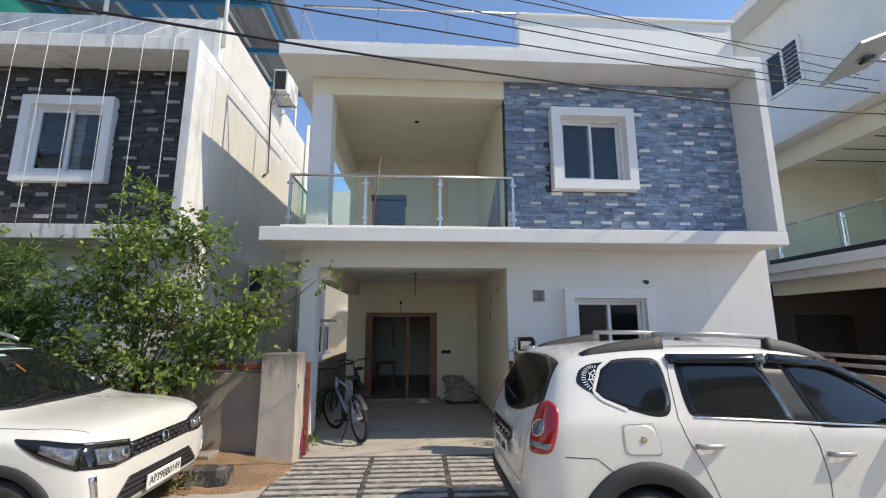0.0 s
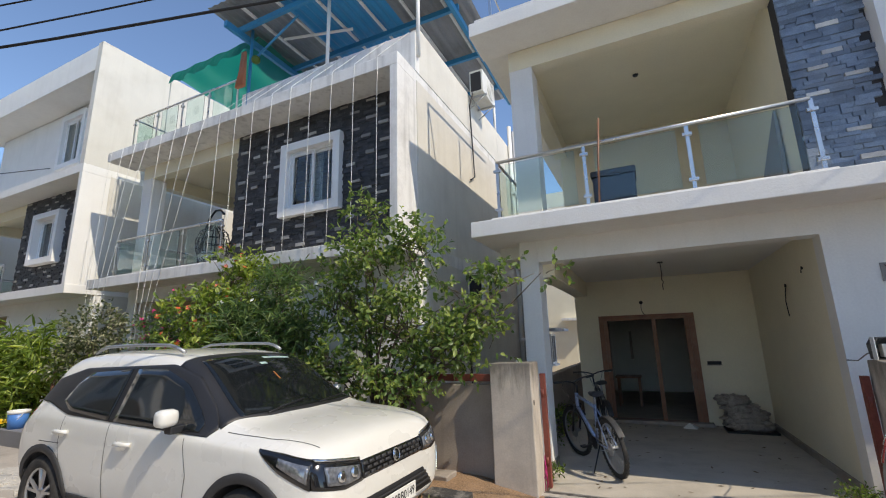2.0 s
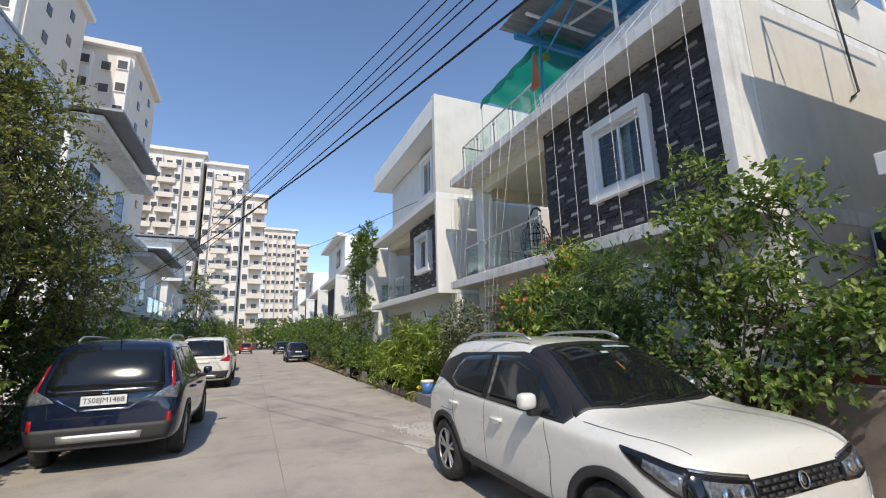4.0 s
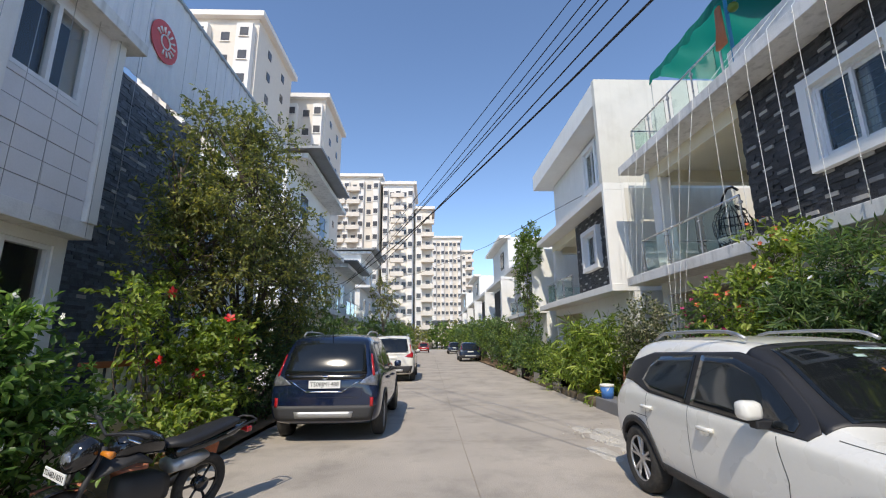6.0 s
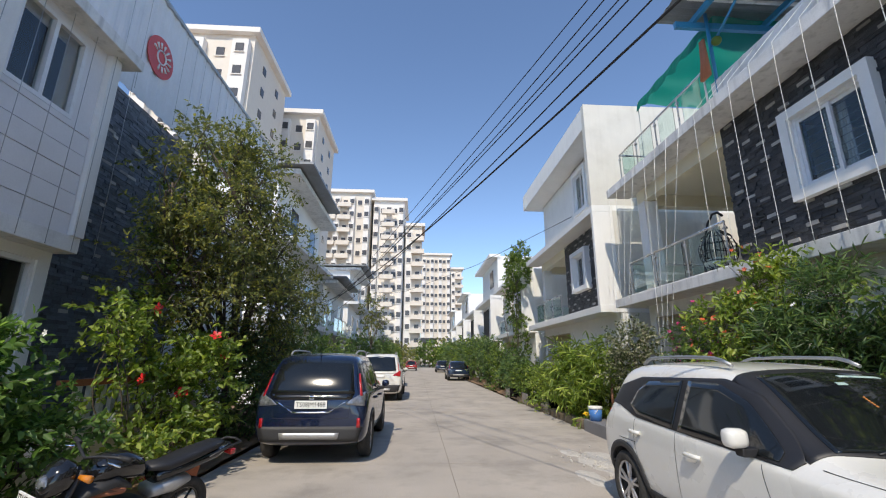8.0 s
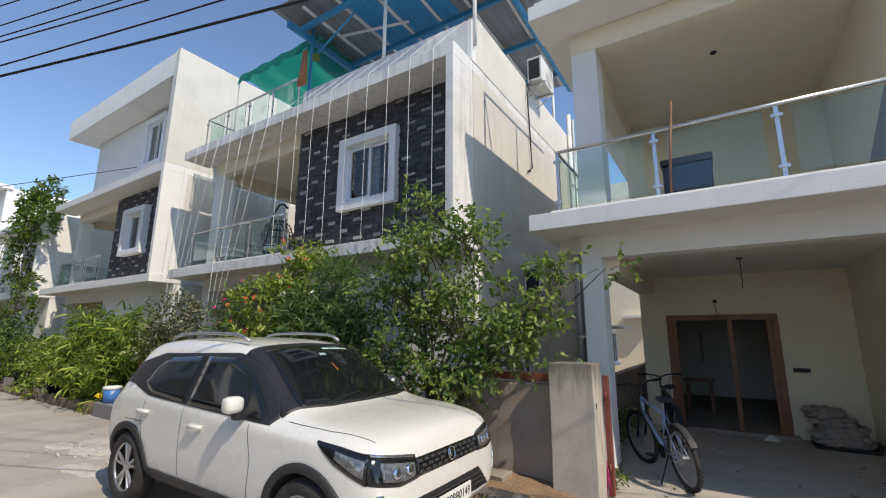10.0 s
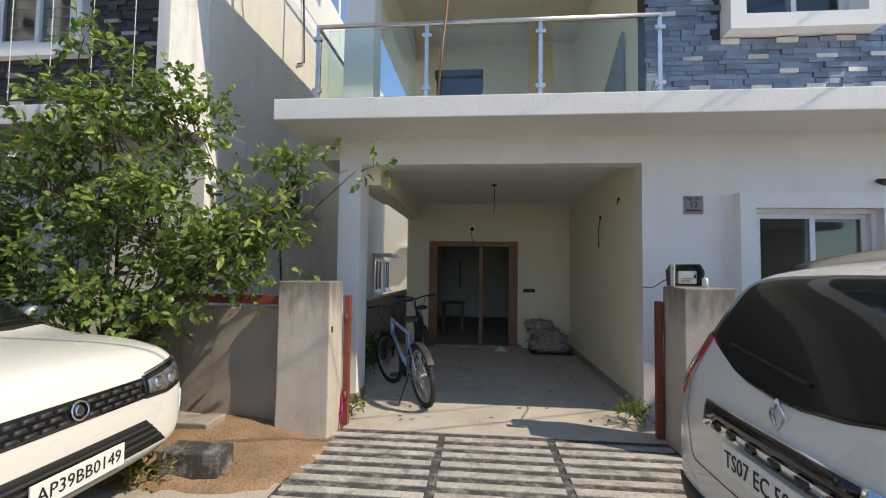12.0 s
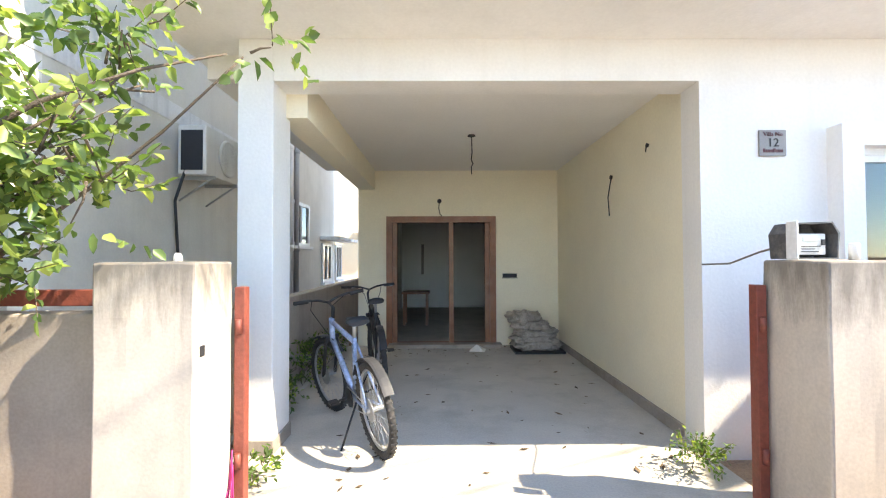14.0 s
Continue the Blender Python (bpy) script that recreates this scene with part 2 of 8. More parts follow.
def box(bm, x0, x1, y0, y1, z0, z1, bevel=0.0, m=None, mi=0):
    vs = [bm.verts.new(p) for p in ((x0, y0, z0), (x1, y0, z0), (x1, y1, z0), (x0, y1, z0), (x0, y0, z1), (x1, y0, z1), (x1, y1, z1), (x0, y1, z1))]
    fs = [bm.faces.new([vs[i] for i in f]) for f in ((3, 2, 1, 0), (4, 5, 6, 7), (0, 1, 5, 4), (1, 2, 6, 5), (2, 3, 7, 6), (3, 0, 4, 7))]
    for f in fs:
        f.material_index = mi
    if bevel:
        es = list({e for f in fs for e in f.edges})
        r = bmesh.ops.bevel(bm, geom=es, offset=bevel, segments=2, profile=0.5, affect="EDGES")
        vs = [v for v in vs if v.is_valid] + r["verts"]
        vs = list(set(vs))
    if m is not None:
        bmesh.ops.transform(bm, matrix=m, verts=vs)
    return vs


def block(name, parent, material, x0, x1, y0, y1, z0, z1, bevel=0.0, label=""):
    bm = bmesh.new()
    box(bm, x0, x1, y0, y1, z0, z1, bevel)
    return part(name, bm, material, parent, label)


def tube(bm, pts, r, n=8, caps=True, r1=None):
    """A round bar along a line of points, tapering from r to r1."""
    pts = [Vector(p) for p in pts]
    rings = []
    up = Vector((0.31, 0.23, 0.92))
    for i, p in enumerate(pts):
        d = (pts[min(i + 1, len(pts) - 1)] - pts[max(i - 1, 0)]).normalized()
        a = d.cross(up)
        if a.length < 0.1:
            a = d.cross(Vector((1, 0, 0)))
        a.normalize()
        b = d.cross(a)
        q = r if r1 is None else r + (r1 - r) * i / (len(pts) - 1)
        rings.append([bm.verts.new(p + (a * math.cos(k * 2 * math.pi / n) + b * math.sin(k * 2 * math.pi / n)) * q) for k in range(n)])
    for s, t in zip(rings, rings[1:]):
        for k in range(n):
            f = bm.faces.new((s[k], s[(k + 1) % n], t[(k + 1) % n], t[k]))
            f.smooth = True
    if caps and n > 2:
        bm.faces.new(rings[0][::-1]), bm.faces.new(rings[-1])


def bar(name, parent, material, pts, r, n=8, label="", r1=None):
    bm = bmesh.new()
    tube(bm, pts, r, n, True, r1)
    return part(name, bm, material, parent, label)


def ring(bm, c, axis, R, r, n=32, k=8, squash=1.0):
    """A torus round an axis."""
    c, axis = Vector(c), Vector(axis).normalized()
    a = axis.orthogonal().normalized()
    b = axis.cross(a)
    rows = []
    for i in range(n):
        t = i * 2 * math.pi / n
        d = a * math.cos(t) + b * math.sin(t)
        rows.append([bm.verts.new(c + d * (R + r * math.cos(j * 2 * math.pi / k)) + axis * r * squash * math.sin(j * 2 * math.pi / k)) for j in range(k)])
    for i in range(n):
        for j in range(k):
            f = bm.faces.new((rows[i][j], rows[(i + 1) % n][j], rows[(i + 1) % n][(j + 1) % k], rows[i][(j + 1) % k]))
            f.smooth = True


def lathe(bm, c, axis, prof, n=24):
    """A turned shape: prof is (distance along the axis, radius)."""
    c, axis = Vector(c), Vector(axis).normalized()
    a = axis.orthogonal().normalized()
    b = axis.cross(a)
    rows = [[bm.verts.new(c + axis * h + (a * math.cos(i * 2 * math.pi / n) + b * math.sin(i * 2 * math.pi / n)) * max(r, 1e-4)) for i in range(n)] for h, r in prof]
    for s, t in zip(rows, rows[1:]):
        for i in range(n):
            f = bm.faces.new((s[i], s[(i + 1) % n], t[(i + 1) % n], t[i]))
            f.smooth = True
    bm.faces.new(rows[0][::-1]), bm.faces.new(rows[-1])


def wall(name, parent, material, axis, pos, thick, a0, a1, z0, z1, holes=(), label="", skin=None):
    """A wall along x or y from a0 to a1, pos to pos + thick across, with openings (a0, a1, z0, z1) through it."""
    A = sorted({a0, a1, *[v for h in holes for v in h[:2] if a0 < v < a1]})
    Z = sorted({z0, z1, *[v for h in holes for v in h[2:] if z0 < v < z1]})
    solid = {(i, j): not any(h[0] < (A[i] + A[i + 1]) / 2 < h[1] and h[2] < (Z[j] + Z[j + 1]) / 2 < h[3] for h in holes)
             for i in range(len(A) - 1) for j in range(len(Z) - 1)}
    bm = bmesh.new()
    seen = {}

    def v(a, d, z):
        p = (a, pos + d, z) if axis == "x" else (pos + d, a, z)
        if p not in seen:
            seen[p] = bm.verts.new(p)
        return seen[p]

    for (i, j), s in solid.items():
        if not s:
            continue
        b0, b1, c0, c1 = A[i], A[i + 1], Z[j], Z[j + 1]
        for d in (0, thick):
            bm.faces.new((v(b0, d, c0), v(b1, d, c0), v(b1, d, c1), v(b0, d, c1)))
        for q, e in (((i - 1, j), (b0, c0, b0, c1)), ((i + 1, j), (b1, c0, b1, c1)), ((i, j - 1), (b0, c0, b1, c0)), ((i, j + 1), (b0, c1, b1, c1))):
            if not solid.get(q, False):
                bm.faces.new((v(e[0], 0, e[1]), v(e[2], 0, e[3]), v(e[2], thick, e[3]), v(e[0], thick, e[1])))
    return part(name, bm, material, parent, label)


def text(name, body, size, at, rx, rz, material, parent, depth=0.004, label="", ry=0, align="CENTER"):
    """Lettering as a mesh, facing the way given by its turns."""
    cu = bpy.data.curves.new(name, "FONT")
    cu.body, cu.size, cu.extrude, cu.align_x, cu.align_y = body, size, depth / 2, align, "CENTER"
    cu.resolution_u = 2
    tmp = new(name, cu)
    me = bpy.data.meshes.new_from_object(tmp.evaluated_get(bpy.context.evaluated_depsgraph_get()))
    bpy.data.objects.remove(tmp)
    bpy.data.curves.remove(cu)
    bm = bmesh.new()
    bm.from_mesh(me)
    bpy.data.meshes.remove(me)
    bm.transform(pose(*at, rx, ry, rz))
    return part(name, bm, material, parent, label)

# ---- ground, road, planting strips ----
bm = bmesh.new()
box(bm, -1500, 1500, -1500, 1500, -0.3, -0.06)
tagged(part("ground", bm, M["earth"]), "dry reddish earth under and beyond the street", "ground", kind="structure")
bm = bmesh.new()
xs = [-260, -120, -60, -40, -30, -24, -19, -15, -11.2, -7.4, -3.6, 0.2, 4.0, 7.8, 20, 60]
for a, b in zip(xs, xs[1:]):
    box(bm, a + 0.006, b - 0.006, 0.30, 3.795, -0.2, 0.0)
    box(bm, a + 0.006, b - 0.006, 3.805, 7.25, -0.2, 0.0)
road = tagged(part("road", bm, M["concrete"]), "pale dusty concrete street with joints and dark patches", "road", kind="structure")
bm = bmesh.new()
box(bm, -260, 60, 0.28, 7.27, -0.25, -0.012)
tagged(part("road_joint_bed", bm, M["plaster"]), "dark sand in the joints of the concrete street", "road", kind="structure")
for nm, y0, y1 in (("verge_far", -1.9, 0.30), ("verge_near", 7.25, 8.30)):
    bm = bmesh.new()
    rng = random.Random(5)
    nx, ny = 240, 8
    vs = [[bm.verts.new((-120 + 118.6 * i / nx if nm == "verge_near" else -120 + 150 * i / nx, y0 + (y1 - y0) * j / ny,
                         0.06 + 0.05 * noise.noise(Vector((i * 0.7, j * 0.9, y0))) + rng.uniform(-0.01, 0.01))) for j in range(ny + 1)] for i in range(nx + 1)]
    for i in range(nx):
        for j in range(ny):
            bm.faces.new((vs[i][j], vs[i + 1][j], vs[i + 1][j + 1], vs[i][j + 1]))
    tagged(part(nm, bm, M["earth"], smooth=True), "strip of loose reddish soil along the street", "soil", kind="structure")


# ---- windows, stone cladding, villas ----
def window(parent, x0, x1, z0, z1, y, surround=0.15, proud=0.2, back=0.0, grille=False, curtain=False):
    """A two-leaf sliding window in a wall facing -y at y; x0..z1 is the outer edge of its thick white surround."""
    win = new("window")
    win.parent = parent
    s = surround
    bm = bmesh.new()
    bm.free()
    sr = wall("surround", win, M["trim"], "x", y - proud, proud + 0.05, x0, x1, z0, z1, [(x0 + s, x1 - s, z0 + s, z1 - s)])
    sr["label"] = "thick white painted surround"
    a, b, c, d = x0 + s, x1 - s, z0 + s, z1 - s
    f = 0.045
    yy = y + 0.02 + back
    bm = bmesh.new()
    bm.free()
    wall("window_frame", win, M["upvc"], "x", yy - 0.05, 0.1, a, b, c, d, [(a + f, b - f, c + f, d - f)])
    mid = (a + b) / 2
    for p0, p1, o in ((a + f, mid + 0.03, -0.02), (mid - 0.03, b - f, 0.02)):
        wall("sash", win, M["upvc"], "x", yy + o - 0.015, 0.03, p0, p1, c + f, d - f, [(p0 + 0.05, p1 - 0.05, c + f + 0.05, d - f - 0.05)])
        p = block("pane", win, M["pane"], p0 + 0.05, p1 - 0.05, yy + o - 0.003, yy + o + 0.003, c + f + 0.05, d - f - 0.05)
        p.visible_shadow = False
    if grille:
        bm = bmesh.new()
        for i in range(9):
            z = c + 0.1 + (d - c - 0.2) * i / 8
            tube(bm, ((a + f, yy + 0.09, z), (b - f, yy + 0.09, z)), 0.006, 6)
        part("grille", bm, M["steel_dull"], win)
    if curtain:
        bm = bmesh.new()
        n = 40
        rows = [[bm.verts.new((a + (b - a) * (0.25 + 0.3 * i / n), yy + 0.2 + 0.03 * math.sin(i * 1.1), z)) for z in (c, d)] for i in range(n + 1)]
        for s_, t_ in zip(rows, rows[1:]):
            bm.faces.new((s_[0], t_[0], t_[1], s_[1]))
        part("curtain", bm, M["white"], win, "pale curtain behind the glass", smooth=True)
    return win


def cladding(parent, x0, x1, z0, z1, y, stone, holes=(), pieces=0, seed=1, row=0.055, near=(0, 0)):
    """Split-face slate in courses, each stone proud of the wall by its own depth; the nearest ones are parts."""
    rng = random.Random(seed)
    verts, faces, mats, singles = [], [], [], []
    z, r = z0, 0
    while z < z1 - 0.02:
        h = min(row * rng.choice((0.8, 1.0, 1.0, 1.15)), z1 - z)
        x = x0 - rng.uniform(0, 0.1)
        while x < x1:
            w = rng.uniform(0.10, 0.26)
            a, b = max(x, x0), min(x + w, x1)
            # every third course carries pale stones at even, staggered steps
            pale = r % 3 == 1 and (x - x0 + 0.31 * (r // 3 % 2)) % 0.62 < 0.17 and rng.random() < 0.93
            if pale:
                w = rng.uniform(0.17, 0.21)
                b = min(x + w, x1)
            x += w
            if b - a < 0.03 or any(q[0] - 0.02 < (a + b) / 2 < q[1] + 0.02 and q[2] - 0.01 < z + h / 2 < q[3] + 0.01 for q in holes):
                continue
            d = rng.uniform(0.010, 0.034) + (0.010 if pale else 0)
            g = 0.0016
            tilt = rng.uniform(-0.004, 0.004)
            singles.append((a + g, b - g, z + g, z + h - g, d, tilt, pale))
        z += h
        r += 1
    singles.sort(key=lambda s: (s[0] - near[0]) ** 2 + (s[2] - near[1]) ** 2)
    shared = {}
    for s in singles[:pieces]:
        w, h = round((s[1] - s[0]) / 0.02) * 0.02, round((s[3] - s[2]) / 0.006) * 0.006
        key = (w, h, s[6], round(s[4] / 0.008))
        if key not in shared:
            q = bmesh.new()
            box(q, -w / 2, w / 2, -round(s[4] / 0.008) * 0.008 - 0.004, 0.01, -h / 2, h / 2)
            for v_ in q.verts:
                if v_.co.y < 0:
                    v_.co.y += rng.uniform(-0.003, 0.003)
            me = bpy.data.meshes.new("stone")
            bmesh.ops.recalc_face_normals(q, faces=q.faces)
            q.to_mesh(me)
            q.free()
            me.materials.append((M["stone_grey"] if stone is M["slate_dark"] else M["stone_pale"]) if s[6] else stone)
            shared[key] = me
        ob = new("stone", shared[key])
        ob.parent = parent
        ob.location = full(parent).inverted() @ Vector(((s[0] + s[1]) / 2, y, (s[2] + s[3]) / 2))
    for s in singles[pieces:]:
        k = len(verts)
        a, b, c, e, d, t, pale = s
        verts += [(a, y, c), (b, y, c), (b, y, e), (a, y, e), (a, y - d - t, c), (b, y - d + t, c), (b, y - d + t * 0.5, e), (a, y - d - t * 0.5, e)]
        for f in ((4, 5, 6, 7), (0, 1, 5, 4), (1, 2, 6, 5), (2, 3, 7, 6), (3, 0, 4, 7)):
            faces.append([k + i for i in f])
            mats.append(1 if pale else 0)
    me = bpy.data.meshes.new("stone_cladding")
    inv = full(parent).inverted()
    me.from_pydata([inv @ Vector(v) for v in verts], [], faces)
    me.materials.append(stone), me.materials.append(M["stone_grey"] if stone is M["slate_dark"] else M["stone_pale"])
    me.polygons.foreach_set("material_index", mats)
    ob = new("stone_cladding", me)
    ob.parent = parent
    ob["kind"] = "stuff"
    return ob


def balustrade(parent, pts, z0, z1, posts, gap=0.06, name="balustrade"):
    """Glass panels between steel posts under a steel handrail along a line of (x, y) points."""
    rail = new(name)
    rail.parent = parent
    bm = bmesh.new()
    tube(bm, [(x, y, z1) for x, y in pts], 0.024, 10)
    part("handrail", bm, M["steel"], rail)
    for (xa, ya), (xb, yb), n in zip(pts, pts[1:], posts):
        for i in range(n):
            t0, t1 = i / n, (i + 1) / n
            L = math.hypot(xb - xa, yb - ya) / n
            e = 0.04 / L
            a0, b0, a1, b1 = xa + (xb - xa) * (t0 + e), ya + (yb - ya) * (t0 + e), xa + (xb - xa) * (t1 - e), ya + (yb - ya) * (t1 - e)
            bm = bmesh.new()
            d = Vector((b1 - b0, a0 - a1, 0)).normalized() * 0.005
            q = [bm.verts.new((*p[:2], z)) for z in (z0 + gap, z1 - 0.05) for p in (Vector((a0, b0, 0)) + d, Vector((a1, b1, 0)) + d, Vector((a1, b1, 0)) - d, Vector((a0, b0, 0)) - d)]
            for f in ((0, 1, 2, 3), (4, 5, 6, 7), (0, 1, 5, 4), (1, 2, 6, 5), (2, 3, 7, 6), (3, 0, 4, 7)):
                bm.faces.new([q[k] for k in f])
            g = part("glass_panel", bm, M["rail_glass"], rail)
            g.visible_shadow = True
        for i in range(0 if (xa, ya) == pts[0] else 1, n + 1):
            x, y = xa + (xb - xa) * i / n, ya + (yb - ya) * i / n
            bm = bmesh.new()
            box(bm, x - 0.02, x + 0.02, y - 0.008, y + 0.008, z0, z1)
            for zc in (z0 + 0.14, z1 - 0.13):
                lathe(bm, (x, y - 0.03, zc), (0, 1, 0), ((0, 0.022), (0.06, 0.022)), 10)
                box(bm, x - 0.05, x + 0.05, y - 0.02, y + 0.02, zc - 0.02, zc + 0.02, 0.004)
            part("post", bm, M["steel"], rail)
    return rail


def villa(dx, label, stone, win_x=(2.80, 4.23), pieces=0, seed=1, worn=False, right=6.42, balcony_glass=True, ground_window=True, porch_wall="cream", flank="white"):
    """One two-storey villa of the row: porch and balcony on one side, slate-clad bay with a framed window on the other."""
    X = lambda x: x + dx
    W = M["white"]
    edge = M["white_worn"] if worn else M["white"]
    h = thing("villa_house", (X(2.3), 11, 0), label, "house", "villas along the street")
    gw = (X(2.90), X(4.37), 0.80, 2.26)
    uw = (X(win_x[0]), X(win_x[1]), 3.90, 5.34)
    ins = lambda q, s: (q[0] + s, q[1] - s, q[2] + s, q[3] - s)
    # ground floor
    wall("wall", h, W, "x", 9.0, 0.23, X(2.0), X(right), -0.1, 2.9, [ins(gw, 0.14)])
    wall("wall", h, M[porch_wall], "x", 12.66, 0.2, X(-1.10), X(2.2), -0.1, 2.72, [(X(-0.60), X(0.97), -0.02, 1.94)])
    wall("wall", h, M[porch_wall], "y", X(2.004), 0.2, 9.23, 12.66, -0.1, 2.72)
    wall("wall", h, W, "y", X(-1.10), 0.2, 12.86, 18.0, -0.1, 2.9)
    wall("wall", h, M[flank], "y", X(right - 0.2), 0.2, 9.23, 18.0, -0.1, 2.9)
    wall("wall", h, W, "x", 18.0, 0.2, X(-1.10), X(right), -0.1, 6.0, [(X(-0.36), X(-0.28), 0.9, 1.75)])
    bm = bmesh.new()
    box(bm, X(-1.25), X(-1.0), 9.0, 9.34, 0.06, 2.9, 0.006)
    box(bm, X(-1.0), X(2.0), 9.0, 9.25, 2.60, 2.9)
    part("porch_pillar", bm, W, h)
    block("plinth", h, M["plaster"], X(-1.262), X(-0.988), 8.988, 9.352, -0.1, 0.10, 0.006)
    block("beam", h, M["cream"], X(-1.08), X(-0.84), 9.25, 12.66, 2.42, 2.72)
    block("porch_ceiling", h, M["ceiling"], X(-1.6), X(2.004), 9.25, 12.66, 2.72, 2.9)
    block("porch_ceiling", h, M["ceiling"], X(-0.9), X(right - 0.2), 12.86, 18.0, 2.72, 2.9)
    block("interior_floor", h, M["porch"], X(-0.9), X(right - 0.2), 12.66, 18.0, -0.1, -0.02)
    # first floor slab, bay frame and roof
    block("floor_slab", h, edge, X(-1.72), X(6.29), 8.38, 12.6, 2.9, 3.11, 0.01)
    block("balcony_kerb", h, edge, X(-1.50), X(2.15), 8.60, 9.0, 3.11, 3.19, 0.008)
    block("roof_slab", h, edge, X(-1.63), X(6.27), 8.38, 9.0, 5.88, 6.10, 0.01)
    block("roof_slab", h, edge, X(-1.63), X(6.27), 9.0, 18.2, 5.93, 6.10)
    block("bay_fin", h, edge, X(6.13), X(6.27), 8.38, 9.0, 3.11, 5.88, 0.008)
    # first floor walls
    wall("wall", h, M["mortar"], "x", 9.0, 0.2, X(2.04), X(right - 0.2), 3.11, 5.93, [ins(uw, 0.14)])
    wall("wall", h, M["cream"], "y", X(2.04), 0.2, 9.2, 12.4, 3.11, 5.93)
    wall("wall", h, M["cream"], "x", 12.4, 0.2, X(-1.10), X(2.24), 3.11, 5.93)
    wall("wall", h, M[flank], "y", X(right - 0.2), 0.2, 9.0, 18.0, 2.9, 5.93)
    wall("wall", h, W, "y", X(-1.10), 0.2, 12.6, 18.0, 2.9, 5.93)
    block("balcony_pillar", h, W, X(-1.23), X(-0.89), 9.0, 9.35, 3.11, 5.56, 0.006)
    block("beam", h, M["cream"], X(-1.23), X(2.04), 9.0, 9.22, 5.56, 5.88)
    block("balcony_ceiling", h, M["cream"], X(-1.2), X(2.04), 9.22, 12.4, 5.76, 5.92)
    block("beam", h, M["cream"], X(-1.20), X(-0.95), 9.35, 12.4, 5.45, 5.76)
    cladding(h, X(2.04), X(6.13), 3.11, 5.92, 8.998, stone, [uw], pieces, seed, near=(X(2.0), 3.1))
    if ground_window:
        window(h, *gw, 9.0, 0.15, 0.12)
    window(h, *uw, 9.0, 0.15, 0.13 if worn else 0.2, grille=worn, curtain=worn)
    if balcony_glass:
        balustrade(h, [(X(-1.42), 11.9), (X(-1.42), 8.72), (X(2.08), 8.72)], 3.19, 4.02, (2, 3))
    return h, X


# the villa with the open porch
h1, X1 = villa(0.0, "two-storey white villa with blue-grey slate bay and open porch", M["slate"], pieces=300, seed=3)
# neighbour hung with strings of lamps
h2, X2 = villa(-9.11, "white villa with black slate bay hung with light strings", M["slate_dark"], pieces=200, seed=7, worn=True, win_x=(3.36, 4.77), right=6.28, flank="white_toned")
h3, X3 = villa(-18.05, "three-storey white villa with dark slate bay", M["slate_dark"], seed=9, win_x=(3.0, 4.4), right=6.27, flank="white_toned")
h4, X4 = villa(-27.2, "white villa overgrown with a creeper", M["slate_dark"], seed=11, right=6.27)
for k, (dx, n) in enumerate(((-36.4, 3), (-45.6, 2), (-54.8, 3), (-64, 2), (-73, 3))):
    far = thing("villa_house", (dx + 2.3, 12, 0), "distant white villa of the same row", "house", "villas along the street")
    bm = bmesh.new()
    box(bm, dx - 1.1, dx + 6.2, 9.0, 18, 0, 6.0 if n == 2 else 9.0)
    part("wall", bm, M["white"], far)
    for z in (2.9, 5.88) + ((8.9,) if n == 3 else ()):
        block("floor_slab", far, M["white"], dx - 1.7, dx + 6.3, 8.38, 9.2, z, z + 0.22)
    block("bay_fin", far, M["white"], dx + 6.13, dx + 6.27, 8.38, 9.0, 3.1, 5.9)
    for z in (4.0,) + ((7.0,) if n == 3 else ()):
        block("window", far, M["dark_pane"], dx + 3, dx + 4.3, 8.95, 9.0, z, z + 1.3)
    # dark sheets on the solid wall stand for shade inside balcony and porch
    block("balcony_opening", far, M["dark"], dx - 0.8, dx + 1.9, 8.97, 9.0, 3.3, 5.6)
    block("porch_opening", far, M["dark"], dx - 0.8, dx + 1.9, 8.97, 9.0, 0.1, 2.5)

# terrace of the open-porch villa: kerbed rail and a parapet
block("terrace_kerb", h1, M["white_worn"], -1.55, 2.30, 8.42, 8.62, 6.10, 6.16)
wall("parapet", h1, M["white"], "x", 9.0, 0.15, 2.36, 6.33, 6.10, 7.20)
block("parapet_coping", h1, M["white"], 2.33, 6.38, 8.95, 9.2, 7.20, 7.25, 0.01)
wall("parapet", h1, M["white"], "y", 6.18, 0.15, 9.15, 18, 6.10, 7.20)
rail = new("terrace_rail")
rail.parent = h1
for x in (-1.48, -0.17, 1.06, 2.26):
    bm = bmesh.new()
    box(bm, x - 0.02, x + 0.02, 8.99, 9.03, 6.1, 7.22)
    lathe(bm, (x, 8.97, 7.05), (0, 1, 0), ((0, 0.022), (0.08, 0.022)), 10)
    part("post", bm, M["steel"], rail)
bar("handrail", rail, M["steel"], ((-1.5, 12.0, 7.25), (-1.48, 9.01, 7.25), (2.3, 9.01, 7.25)), 0.022)
bar("post", rail, M["steel"], ((-1.49, 10.4, 6.1), (-1.49, 10.4, 7.25)), 0.02)

